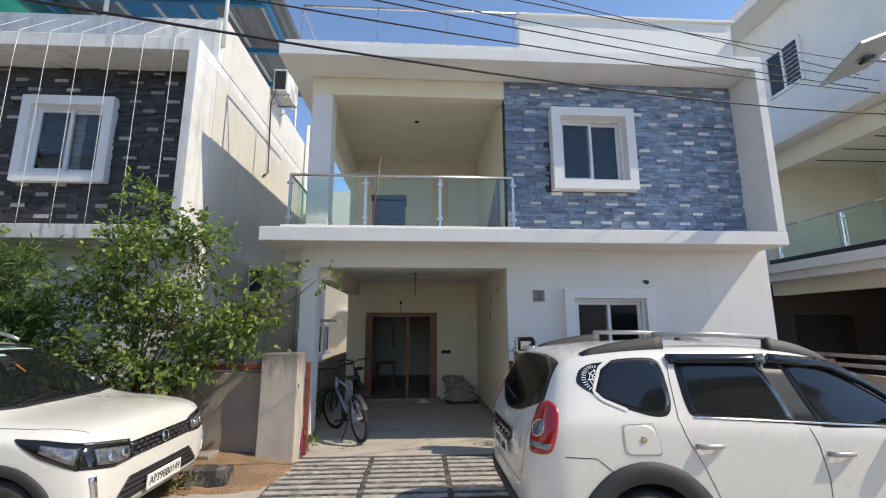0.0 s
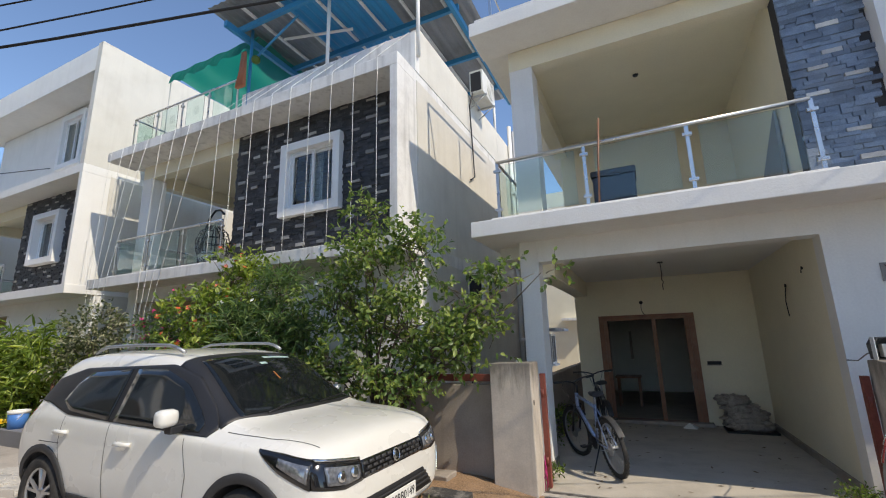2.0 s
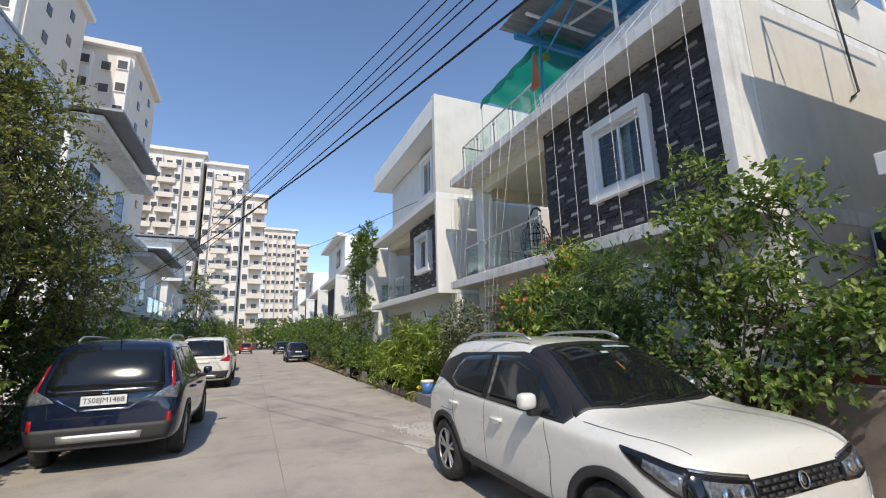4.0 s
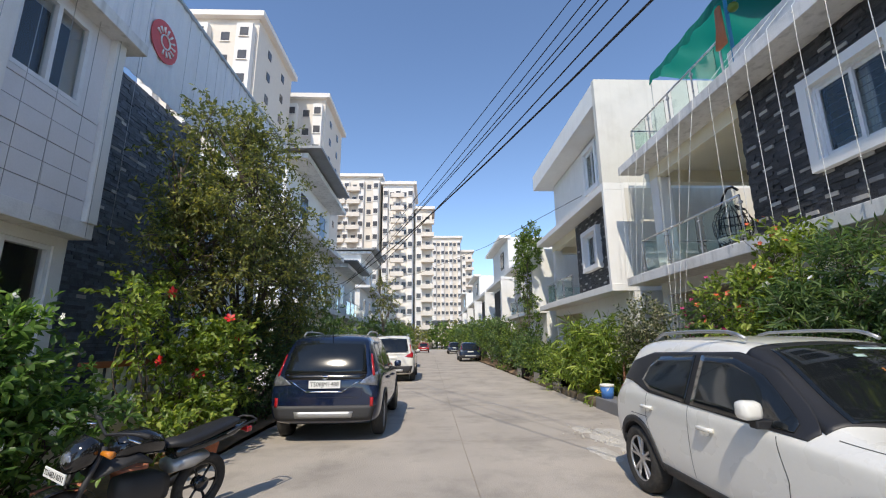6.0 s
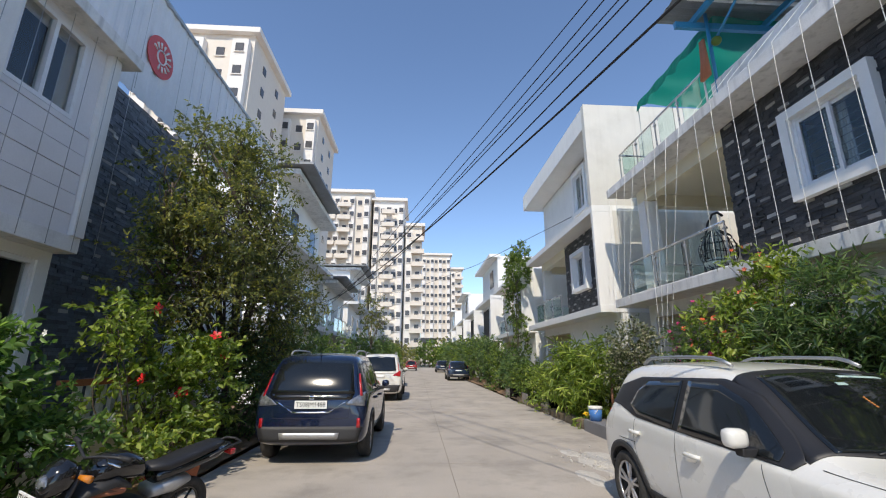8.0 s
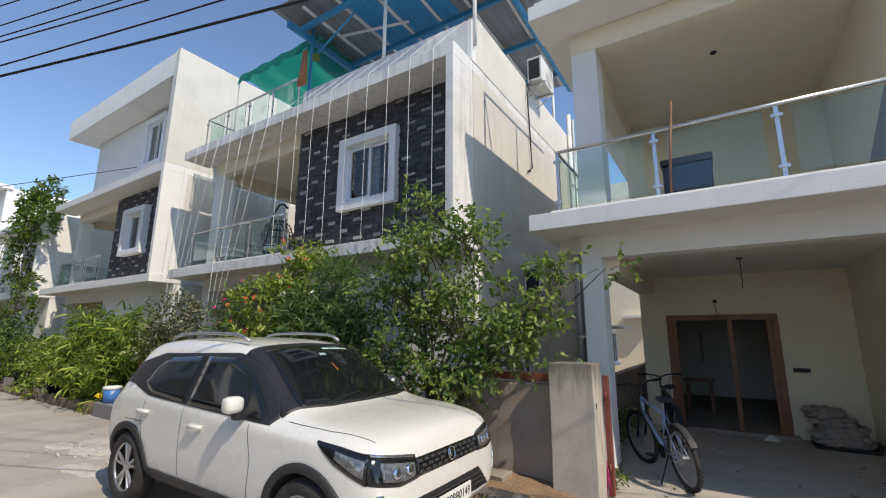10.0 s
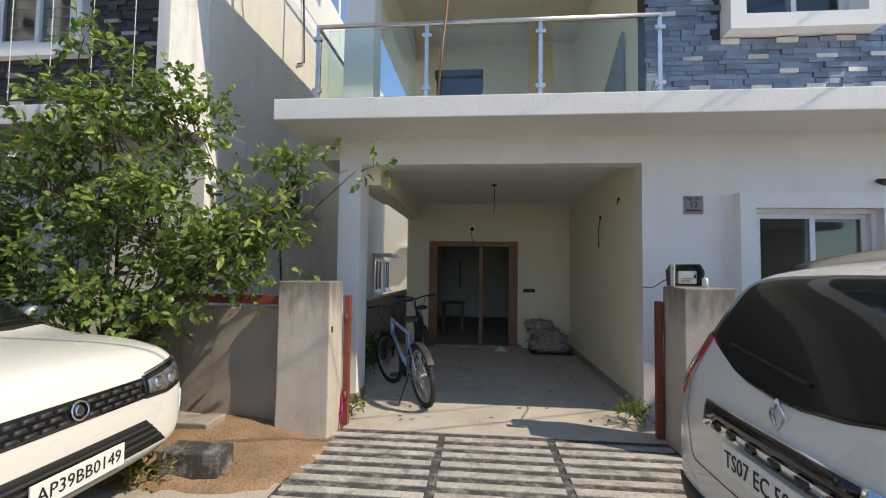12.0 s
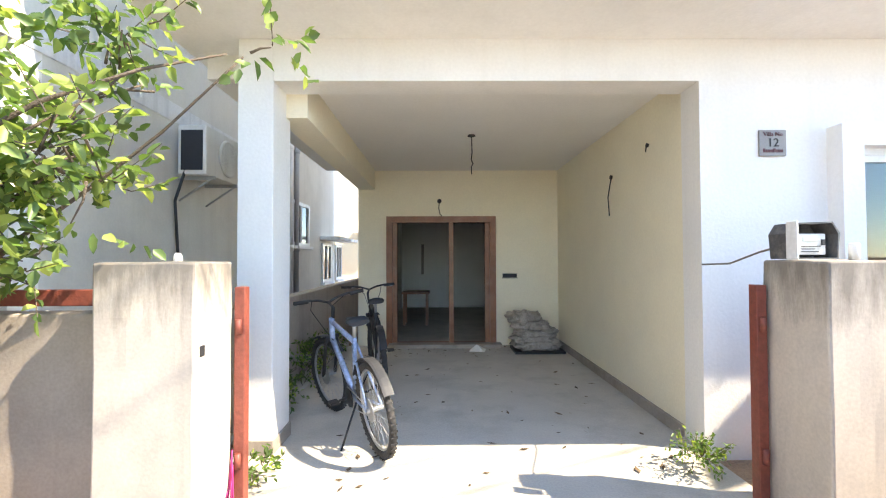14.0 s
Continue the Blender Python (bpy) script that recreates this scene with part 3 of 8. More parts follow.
# top storey of the three-storey villa
wall("wall", h3, M["white"], "x", 9.2, 0.2, X3(-1.1), X3(6.068), 6.10, 8.7, [(X3(3.1), X3(4.1), 6.95, 8.35)])
wall("wall", h3, M["white_toned"], "y", X3(6.07), 0.2, 8.38, 18, 6.10, 9.5)
wall("wall", h3, M["white"], "y", X3(-1.1), 0.2, 9.4, 18, 6.10, 9.3)
block("roof_slab", h3, M["white"], X3(-1.7), X3(6.07), 8.38, 18.2, 8.72, 9.45, 0.01)
window(h3, X3(2.95), X3(4.25), 6.8, 8.5, 9.2, 0.15, 0.12)
for x in (2.2, 3.3):
    bar("pipe", h3, M["white"], ((X3(x), 13, 9.45), (X3(x), 13, 10.6)), 0.06)

# ---- cars ----
from mathutils.bvhtree import BVHTree

PAINT = dict(
    white=mat("white_car_paint", (0.76, 0.745, 0.69), 0.28, var=0.02, bump=0, coat=0.9, stain=(0.5, 0.46, 0.38), amount=0.05),
    navy=mat("navy_car_paint", (0.007, 0.016, 0.050), 0.25, 0.35, var=0.03, bump=0, coat=1.0),
    red=mat("red_car_paint", (0.40, 0.02, 0.02), 0.25, var=0.03, bump=0, coat=1.0),
    blue=mat("dark_blue_car_paint", (0.02, 0.035, 0.075), 0.25, 0.3, var=0.03, bump=0, coat=1.0),
    silver=mat("silver_car_paint", (0.45, 0.46, 0.47), 0.3, 0.7, var=0.03, bump=0, coat=0.8),
)
M.update(
    tint=mat("tinted_car_glass", (0.010, 0.012, 0.013), 0.06, var=0.3, bump=0, spec=0.5, coat=0.15),
    gloss_black=mat("gloss_black_trim", (0.010, 0.010, 0.011), 0.12, var=0.1, bump=0, coat=0.5),
    clad=mat("black_body_cladding", (0.035, 0.035, 0.037), 0.6, var=0.15, fine=150, bump=0.1),
    tyre=mat("dusty_tyre_rubber", (0.030, 0.029, 0.028), 0.85, var=0.25, bump=0.3, stain=(0.13, 0.11, 0.09), amount=0.4, stain_scale=8),
    alloy=mat("alloy_wheel", (0.50, 0.50, 0.51), 0.32, 0.85, var=0.06, bump=0),
    chrome=mat("chrome", (0.80, 0.81, 0.82), 0.08, 1.0, var=0.03, bump=0),
    lamp_red=mat("red_lamp_lens", (0.42, 0.012, 0.016), 0.10, var=0.1, bump=0, coat=1.0),
    lamp_clear=mat("clear_lamp_lens", (0.22, 0.23, 0.25), 0.08, 0.5, var=0.5, scale=22, bump=0, coat=1.0),
    lamp_amber=mat("amber_lamp_lens", (0.65, 0.22, 0.02), 0.10, bump=0, coat=1.0),
    plate=mat("number_plate_white", (0.78, 0.78, 0.75), 0.4, bump=0),
    ink=mat("black_ink", (0.012, 0.012, 0.012), 0.5, bump=0),
    gold=mat("brass_letters", (0.45, 0.30, 0.08), 0.35, 0.8, bump=0),
    silver_plastic=mat("silver_painted_plastic", (0.42, 0.42, 0.42), 0.4, 0.5, var=0.05, bump=0),
    orange=mat("orange_beads", (0.5, 0.18, 0.03), 0.5, bump=0),
    sticker=mat("pale_sticker", (0.45, 0.60, 0.55), 0.4, bump=0),
)


def resample(poly, n):
    pts = [Vector(p) for p in poly]
    d = [0.0]
    for a, b in zip(pts, pts[1:]):
        d.append(d[-1] + (b - a).length)
    out = []
    for i in range(n):
        s = d[-1] * i / (n - 1)
        k = max(j for j in range(len(d)) if d[j] <= s + 1e-9)
        k = min(k, len(pts) - 2)
        t = (s - d[k]) / max(d[k + 1] - d[k], 1e-9)
        out.append(pts[k].lerp(pts[k + 1], t))
    return out


class Shell:
    """A car's body skin, on to which panes, lamps, trim and seams are laid."""

    def __init__(self, stations, arches, r_arch, half):
        bm = bmesh.new()
        rows = []
        for x, zb, zbelt, zt, wl, wb, wt in stations:
            zm = zb + (zbelt - zb) * 0.5
            half_sec = [(0, zb), (wl * 0.80, zb), (wl, zb + 0.10 * (zbelt - zb)), (wb * 1.005, zm), (wb, zbelt - 0.04), (wb * 0.965, zbelt),
                        (wt + 0.02 * (wb - wt), zt - 0.10 * (zt - zbelt) - 0.02), (wt * 0.90, zt - 0.008), (wt * 0.5, zt + 0.012), (0, zt + 0.016)]
            sec = half_sec + [(-y, z) for y, z in half_sec[-2:0:-1]]
            rows.append([bm.verts.new((x, y, z)) for y, z in sec])
        n = len(rows[0])
        for s, t in zip(rows, rows[1:]):
            for i in range(n):
                bm.faces.new((s[i], s[(i + 1) % n], t[(i + 1) % n], t[i]))
        bm.faces.new(rows[0][::-1]), bm.faces.new(rows[-1])
        bmesh.ops.recalc_face_normals(bm, faces=bm.faces)
        me = bpy.data.meshes.new("body")
        bm.to_mesh(me)
        bm.free()
        ob = new("body", me)
        sub = ob.modifiers.new("round", "SUBSURF")
        sub.levels = sub.render_levels = 3
        cut = bmesh.new()
        for x in arches:
            for s in (-1, 1):
                lathe(cut, (x, s * (half - 0.26), 0.335), (0, s, 0), ((0, r_arch), (0.6, r_arch)), 40)
        bmesh.ops.recalc_face_normals(cut, faces=cut.faces)
        cm = bpy.data.meshes.new("cut")
        cut.to_mesh(cm)
        cut.free()
        cm.materials.append(M["dark"])
        co = new("cut", cm)
        me.materials.append(M["dark"])
        bo = ob.modifiers.new("arches", "BOOLEAN")
        bo.operation, bo.solver, bo.object, bo.material_mode = "DIFFERENCE", "EXACT", co, "TRANSFER"
        dg = bpy.context.evaluated_depsgraph_get()
        dg.update()
        bo.show_viewport = False
        dg.update()
        smooth = bpy.data.meshes.new_from_object(ob.evaluated_get(dg))
        self.tree = BVHTree.FromPolygons([v.co.copy() for v in smooth.vertices], [tuple(p.vertices) for p in smooth.polygons])
        bo.show_viewport = True
        dg.update()
        self.mesh = bpy.data.meshes.new_from_object(ob.evaluated_get(dg))
        self.mesh.name = "body"
        bpy.data.objects.remove(ob), bpy.data.objects.remove(co)
        for p in self.mesh.polygons:
            p.use_smooth = True
        self.half = half

    def on(self, a, b, side, off):
        """The point of the skin seen at (a, b) from a side, lifted off by off."""
        o, d = {"r": ((a, -3, b), (0, 1, 0)), "l": ((a, 3, b), (0, -1, 0)), "back": ((-2, a, b), (1, 0, 0)), "front": ((9, a, b), (-1, 0, 0)), "top": ((a, b, 4), (0, 0, -1)),
                "corner_r": ((a * 0.707 - 1.4, -a * 0.707 - 2.3, b), (0.707, 0.707, 0)), "corner_l": ((a * 0.707 - 1.4, a * 0.707 + 2.3, b), (0.707, -0.707, 0))}[side]
        hit, nrm, _, _ = self.tree.ray_cast(Vector(o), Vector(d))
        if hit is None:
            hit, nrm, _, _ = self.tree.find_nearest(Vector(o))
        if nrm.dot(Vector(d)) > 0:
            nrm = -nrm
        return hit + nrm * off, nrm

    def patch(self, name, low, high, side, material, parent, n=14, m=6, off=0.004, thick=0.006, label=""):
        """A thin piece between two edge lines, laid on the skin."""
        L, H = resample([(*p, 0) for p in low], n), resample([(*p, 0) for p in high], n)
        bm = bmesh.new()
        top, bot = [], []
        for i in range(n):
            ra, rb = [], []
            for j in range(m):
                q = L[i].lerp(H[i], j / (m - 1))
                p, nr = self.on(q.x, q.y, side, off)
                ra.append(bm.verts.new(p)), rb.append(bm.verts.new(p - nr * (thick + off * 0.5)))
            top.append(ra), bot.append(rb)
        for i in range(n - 1):
            for j in range(m - 1):
                bm.faces.new((top[i][j], top[i + 1][j], top[i + 1][j + 1], top[i][j + 1]))
        edge = [(i, 0) for i in range(n)] + [(n - 1, j) for j in range(1, m)] + [(i, m - 1) for i in range(n - 2, -1, -1)] + [(0, j) for j in range(m - 2, 0, -1)]
        for (a, b), (c, d) in zip(edge, edge[1:] + edge[:1]):
            bm.faces.new((top[a][b], top[c][d], bot[c][d], bot[a][b]))
        ob = part(name, bm, material, None, label)
        ob.parent = parent
        for p in ob.data.polygons:
            p.use_smooth = len(p.vertices) == 4 and p.index < (n - 1) * (m - 1)
        return ob

    def poly(self, name, pts, side, material, parent, off=0.004, thick=0.006, label="", rings=7, soft=2):
        """A thin piece with a rounded outline, laid on the skin; its rim drops back on to it."""
        P = [Vector((*p, 0)) for p in pts]
        for _ in range(soft):
            P = [q for a, b in zip(P, P[1:] + P[:1]) for q in (a.lerp(b, 0.22), a.lerp(b, 0.78))]
        c = sum(P, Vector()) / len(P)
        bm = bmesh.new()
        loops = []
        for k in range(1, rings + 1):
            loops.append([bm.verts.new(self.on(*c.lerp(p, (k / rings) ** 0.8).xy, side, off)[0]) for p in P])
        rim = []
        for p in P:
            q, nr = self.on(*p.xy, side, 0)
            rim.append(bm.verts.new(q - nr * thick))
        loops.append(rim)
        mid = bm.verts.new(self.on(c.x, c.y, side, off)[0])
        n = len(P)
        for i in range(n):
            bm.faces.new((mid, loops[0][i], loops[0][(i + 1) % n]))
            for s_, t_ in zip(loops, loops[1:]):
                bm.faces.new((s_[i], t_[i], t_[(i + 1) % n], s_[(i + 1) % n]))
        bmesh.ops.recalc_face_normals(bm, faces=bm.faces)
        ob = part(name, bm, material, None, label, smooth=True)
        ob.parent = parent
        return ob

    def line(self, name, pts, side, material, parent, w=0.006, off=0.0015, n=24):
        P = resample([(*p, 0) for p in pts], n)
        bm = bmesh.new()
        prev = None
        for i, p in enumerate(P):
            d = (P[min(i + 1, n - 1)] - P[max(i - 1, 0)]).normalized()
            s = Vector((-d.y, d.x, 0)) * w / 2
            a, b = self.on(p.x + s.x, p.y + s.y, side, off)[0], self.on(p.x - s.x, p.y - s.y, side, off)[0]
            cur = (bm.verts.new(a), bm.verts.new(b))
            if prev:
                bm.faces.new((prev[0], cur[0], cur[1], prev[1]))
            prev = cur
        ob = part(name, bm, material)
        ob.parent = parent
        return ob


def arc(cx, cz, r, a0, a1, n=18):
    return [(cx + r * math.cos(radians(a0 + (a1 - a0) * i / (n - 1))), cz + r * math.sin(radians(a0 + (a1 - a0) * i / (n - 1)))) for i in range(n)]


def wheel(car, x, s, half, R=0.335, spokes=5, rim=0.225, alloy=None):
    """Tyre and alloy rim; s is the side, -1 or 1."""
    w = new("wheel")
    w.parent = car
    y = s * (half - 0.10)
    bm = bmesh.new()
    prof = [(-0.10, rim), (-0.105, R - 0.05), (-0.08, R - 0.008), (-0.04, R), (0.04, R), (0.08, R - 0.008), (0.105, R - 0.05), (0.095, rim + 0.015), (0.085, rim), (-0.10, rim)]
    lathe(bm, (x, y, R), (0, s, 0), prof, 40)
    part("tyre", bm, M["tyre"]).parent = w
    bm = bmesh.new()
    ring(bm, (x, y + s * 0.07, R), (0, 1, 0), rim, 0.014, 40, 8)
    lathe(bm, (x, y + s * 0.03, R), (0, s, 0), ((0, 0.06), (0.035, 0.055), (0.045, 0.03)), 20)
    for k in range(spokes):
        for o in (-11, 11):
            t = radians(k * 360 / spokes + 90)
            u = radians(k * 360 / spokes + 90 + o)
            p0, p1 = Vector((x + 0.04 * math.cos(t), y + s * 0.055, R + 0.04 * math.sin(t))), Vector((x + rim * math.cos(u), y + s * 0.06, R + rim * math.sin(u)))
            d = (p1 - p0).normalized()
            q = d.cross(Vector((0, 1, 0))) * 0.018
            h_ = Vector((0, s * 0.016, 0))
            vs = [bm.verts.new(v) for v in (p0 - q, p0 + q, p1 + q * 0.9, p1 - q * 0.9, p0 - q * 0.7 + h_, p0 + q * 0.7 + h_, p1 + q * 0.6 + h_, p1 - q * 0.6 + h_)]
            for f in ((4, 5, 6, 7), (0, 1, 5, 4), (1, 2, 6, 5), (2, 3, 7, 6), (3, 0, 4, 7)):
                bm.faces.new([vs[i] for i in f])
    part("rim", bm, alloy or M["alloy"]).parent = w
    bm = bmesh.new()
    lathe(bm, (x, y - s * 0.03, R), (0, s, 0), ((0, rim - 0.01), (0.02, rim - 0.01), (0.025, 0.10)), 28)
    part("brake_drum", bm, M["dark"]).parent = w
    return w


def plate(car, body, x, y, z, facing, w=0.5, h=0.12, tilt=0):
    """A number plate facing front (+1) or back (-1)."""
    bm = bmesh.new()
    box(bm, -w / 2, w / 2, -0.006, 0.006, -h / 2, h / 2, 0.003)
    rz = 90 if facing > 0 else -90
    bm.transform(pose(x, y, z, 0, 0, rz) @ pose(0, 0, 0, tilt))
    p = part("number_plate", bm, M["plate"])
    p.parent = car
    t = text("plate_letters", body, h * 0.78, (0, 0, 0), 90, 0, M["ink"], None, 0.002)
    bm = bmesh.new()
    bm.from_mesh(t.data)
    xs = [v.co.x for v in bm.verts]
    sx = w * 0.90 / (max(xs) - min(xs))
    bm.transform(pose(x, y, z, 0, 0, rz) @ pose(0, 0, 0, tilt) @ Matrix.Translation((0, -0.008, 0)) @ Matrix.Diagonal((sx, 1, 1, 1)))
    bm.to_mesh(t.data)
    bm.free()
    t.parent = p
    return p


def mirrors(car, body_mat, x, z, half, c=None):
    for s in (-1, 1):
        bm = bmesh.new()
        box(bm, x - 0.05, x + 0.07, s * (half + 0.02), s * (half + 0.17), z - 0.055, z + 0.075, 0.04)
        mi = part("mirror", bm, body_mat, None, "painted wing mirror", smooth=True)
        mi.parent = car
        bm = bmesh.new()
        box(bm, x - 0.03, x + 0.05, s * (half - 0.06), s * (half + 0.08), z - 0.11, z - 0.05, 0.012)
        part("mirror_foot", bm, M["black_plastic"]).parent = mi


def handle(shell, car, x, z, side, material, w=0.19):
    p, n = shell.on(x, z, side, 0.0)
    bm = bmesh.new()
    pts = [p + Vector((-w / 2, 0, 0)) + n * 0.004, p + Vector((-w / 2 + 0.03, 0, 0)) + n * 0.035, p + Vector((w / 2 - 0.03, 0, 0.003)) + n * 0.035, p + Vector((w / 2, 0, 0)) + n * 0.004]
    tube(bm, pts, 0.018, 10)
    part("door_handle", bm, material).parent = car
    shell.line("handle_recess", arc(x, z, 0.055, 190, 350, 12), side, M["silver_plastic"], car, 0.003, 0.002, 14)


def rails(car, x0, x1, y, z, material):
    for s in (-1, 1):
        bm = bmesh.new()
        n = 14
        pts = [(x0 + (x1 - x0) * i / n, s * (y + 0.03 * math.sin(math.pi * i / n)), z + 0.055 * min(1, 3.0 * math.sin(math.pi * i / n)) - 0.02 * (2 * i / n - 1) ** 2) for i in range(n + 1)]
        tube(bm, pts, 0.017, 8)
        part("roof_rail", bm, material).parent = car


def finish(car, at, turn):
    car.matrix_basis = pose(*at, 0, 0, turn)
    return car


def common(shell, car, paint, spec):
    """Body, side glass, seams, arch cladding and wheels."""
    shell.mesh.materials.clear()
    shell.mesh.materials.append(paint), shell.mesh.materials.append(M["dark"])
    idx = [0] * len(shell.mesh.polygons)
    for p in shell.mesh.polygons:
        c = p.center
        for x in spec["axles"]:
            if math.hypot(c.x - x, c.z - 0.335) < spec["arch"] + 0.004 and p.normal.dot(Vector((c.x - x, 0, c.z - 0.335))) < 0.2 and abs(c.y) < shell.half + 0.02:
                idx[p.index] = 1
    shell.mesh.polygons.foreach_set("material_index", idx)
    b = new("body", shell.mesh)
    b.parent = car
    for s, side in ((-1, "r"), (1, "l")):
        for pts in spec.get("panes", ()):
            shell.poly("window_seal", [(x + (x - sum(p[0] for p in pts) / len(pts)) * 0.06, z + (z - sum(p[1] for p in pts) / len(pts)) * 0.09) for x, z in pts], side, M["black_plastic"], car, 0.003, 0.003)
            shell.poly("side_window", pts, side, M["tint"], car, 0.006, 0.004, "dark tinted window")
        for low, high in spec["glass"]:
            shell.patch("side_window", low, high, side, M["tint"], car, 20, 8, 0.003 + 2 * spec.get("lift", 0), 0.004, "dark tinted window")
        for low, high in spec.get("black", ()):
            shell.patch("window_pillar", low, high, side, M["black_plastic"], car, 48 if "lift" in spec else 14, 20 if "lift" in spec else 6, 0.0015 + spec.get("lift", 0), 0.003 + spec.get("lift", 0))
        for pts in spec["seams"]:
            shell.line("door_seam", pts, side, M["dark"], car)
        for x in spec["axles"]:
            r = spec["arch"]
            shell.patch("wheel_arch_cladding", arc(x, 0.335, r - 0.012, 200, -20), arc(x, 0.335, r + spec["lip"], 200, -20), side, spec["clad"], car, 26, 3, 0.012, 0.02)
            wheel(car, x, s, shell.half, spokes=spec["spokes"], alloy=spec.get("alloy"))
        a, c = spec["axles"]
        r = spec["arch"]
        shell.patch("sill_cladding", [(a + r + 0.02, 0.24), (c - r - 0.02, 0.24)], [(a + r + 0.02, 0.40), (c - r - 0.02, 0.38)], side, spec["clad"], car, 14, 4, 0.010, 0.015)
        for x, z in spec["handles"]:
            handle(shell, car, x, z, side, spec["handle_mat"])


# compact crossover, white, facing up the street
def crossover():
    car = thing("crossover_car", (0, 0, 0), "white compact crossover with black cladding parked at the verge", "car", "parked cars")
    S = [(0.00, 0.40, 0.62, 0.80, 0.55, 0.62, 0.50), (0.03, 0.33, 0.72, 0.98, 0.74, 0.80, 0.62), (0.16, 0.28, 0.95, 1.28, 0.83, 0.885, 0.66), (0.34, 0.25, 1.03, 1.52, 0.87, 0.905, 0.66),
         (0.62, 0.23, 1.05, 1.585, 0.88, 0.91, 0.67), (1.20, 0.22, 1.03, 1.605, 0.88, 0.91, 0.68), (1.80, 0.22, 1.00, 1.59, 0.88, 0.91, 0.68), (2.20, 0.22, 0.98, 1.53, 0.88, 0.91, 0.67),
         (2.42, 0.22, 0.97, 1.42, 0.88, 0.91, 0.67), (2.72, 0.22, 0.96, 1.20, 0.88, 0.91, 0.70), (2.98, 0.22, 0.945, 1.04, 0.88, 0.91, 0.74), (3.30, 0.23, 0.935, 1.015, 0.88, 0.91, 0.78),
         (3.58, 0.24, 0.90, 0.985, 0.87, 0.895, 0.78), (3.76, 0.26, 0.86, 0.945, 0.84, 0.86, 0.76), (3.84, 0.28, 0.80, 0.89, 0.80, 0.82, 0.72), (3.88, 0.30, 0.70, 0.80, 0.76, 0.78, 0.66), (3.92, 0.34, 0.60, 0.70, 0.68, 0.68, 0.55)]
    sh = Shell(S, (0.68, 3.28), 0.385, 0.91)
    common(sh, car, PAINT["white"], dict(
        axles=(0.68, 3.28), arch=0.385, lift=0.006, lip=0.055, clad=M["clad"], spokes=5, handles=((0.98, 0.90), (1.92, 0.86)), handle_mat=PAINT["white"],
        glass=[([(0.80, 1.15), (0.98, 1.07), (1.62, 1.02)], [(0.86, 1.29), (1.0, 1.40), (1.60, 1.435)]),
               ([(1.70, 1.015), (2.74, 0.985)], [(1.68, 1.435), (2.06, 1.43), (2.36, 1.32), (2.74, 1.04)])],
        black=[([(0.30, 1.14), (0.55, 1.13), (0.98, 1.04), (2.84, 0.962)], [(0.42, 1.34), (0.85, 1.445), (2.10, 1.475), (2.42, 1.375), (2.72, 1.15), (2.88, 1.01)])],
        seams=[[(0.95, 1.03), (0.93, 0.80), (1.05, 0.42)], [(1.66, 1.00), (1.66, 0.42)], [(2.62, 0.95), (2.70, 0.70), (2.66, 0.40)], [(0.60, 0.80), (0.95, 0.80)]]))
    # windscreen, rear glass
    sh.patch("windscreen", [(2.90, -0.80), (3.02, -0.42), (3.04, 0), (3.02, 0.42), (2.90, 0.80)], [(2.15, -0.655), (2.10, 0), (2.15, 0.655)], "top", M["black_plastic"], car, 30, 20, 0.006, 0.012)
    sh.patch("windscreen", [(2.93, -0.655), (2.975, -0.35), (2.985, 0), (2.975, 0.35), (2.93, 0.655)], [(2.24, -0.53), (2.21, 0), (2.24, 0.53)], "top", M["tint"], car, 30, 20, 0.010, 0.004, "dark windscreen with a sun strip")
    sh.patch("sun_sticker", [(2.30, 0.10), (2.30, 0.44)], [(2.27, 0.10), (2.27, 0.44)], "top", M["sticker"], car, 6, 2, 0.013, 0.001)
    sh.patch("windscreen_label", [(2.40, -0.02), (2.40, 0.06)], [(2.37, -0.02), (2.37, 0.06)], "top", M["sticker"], car, 4, 2, 0.013, 0.001)
    sh.patch("rear_window", [(-0.60, 1.10), (0.60, 1.10)], [(-0.56, 1.42), (0.56, 1.42)], "back", M["tint"], car, 12, 6, 0.004)
    for y0, y1 in ((0.15, 0.60), (-0.45, 0.05)):
        p = [sh.on(2.99 - 0.02 * k, y0 + (y1 - y0) * k / 5, "top", 0.014)[0] for k in range(6)]
        bm = bmesh.new()
        tube(bm, p, 0.008, 6)
        part("wiper", bm, M["black_plastic"]).parent = car
    # face: lamps, grille, lower intake
    for s in (-1, 1):
        hs = "r" if s < 0 else "l"
        sh.patch("headlight", [(s * 0.43, 0.665), (s * 0.62, 0.655), (s * 0.84, 0.70)], [(s * 0.43, 0.80), (s * 0.64, 0.835), (s * 0.84, 0.87)], "front", M["gloss_black"], car, 20, 8, 0.004, 0.01, "black headlight housing")
        sh.patch("headlight", [(3.38, 0.915), (3.56, 0.80), (3.80, 0.695)], [(3.38, 0.925), (3.58, 0.905), (3.80, 0.865)], hs, M["gloss_black"], car, 14, 6, 0.005, 0.01)
        sh.patch("headlight_lens", [(3.56, 0.835), (3.78, 0.735)], [(3.56, 0.88), (3.78, 0.835)], hs, M["lamp_clear"], car, 10, 4, 0.010, 0.006)
        hl = sh.patch("headlight_lens", [(s * 0.46, 0.69), (s * 0.60, 0.68), (s * 0.76, 0.71)], [(s * 0.46, 0.77), (s * 0.62, 0.795), (s * 0.76, 0.82)], "front", M["lamp_clear"], car, 14, 6, 0.010, 0.006, "clear headlight lens")
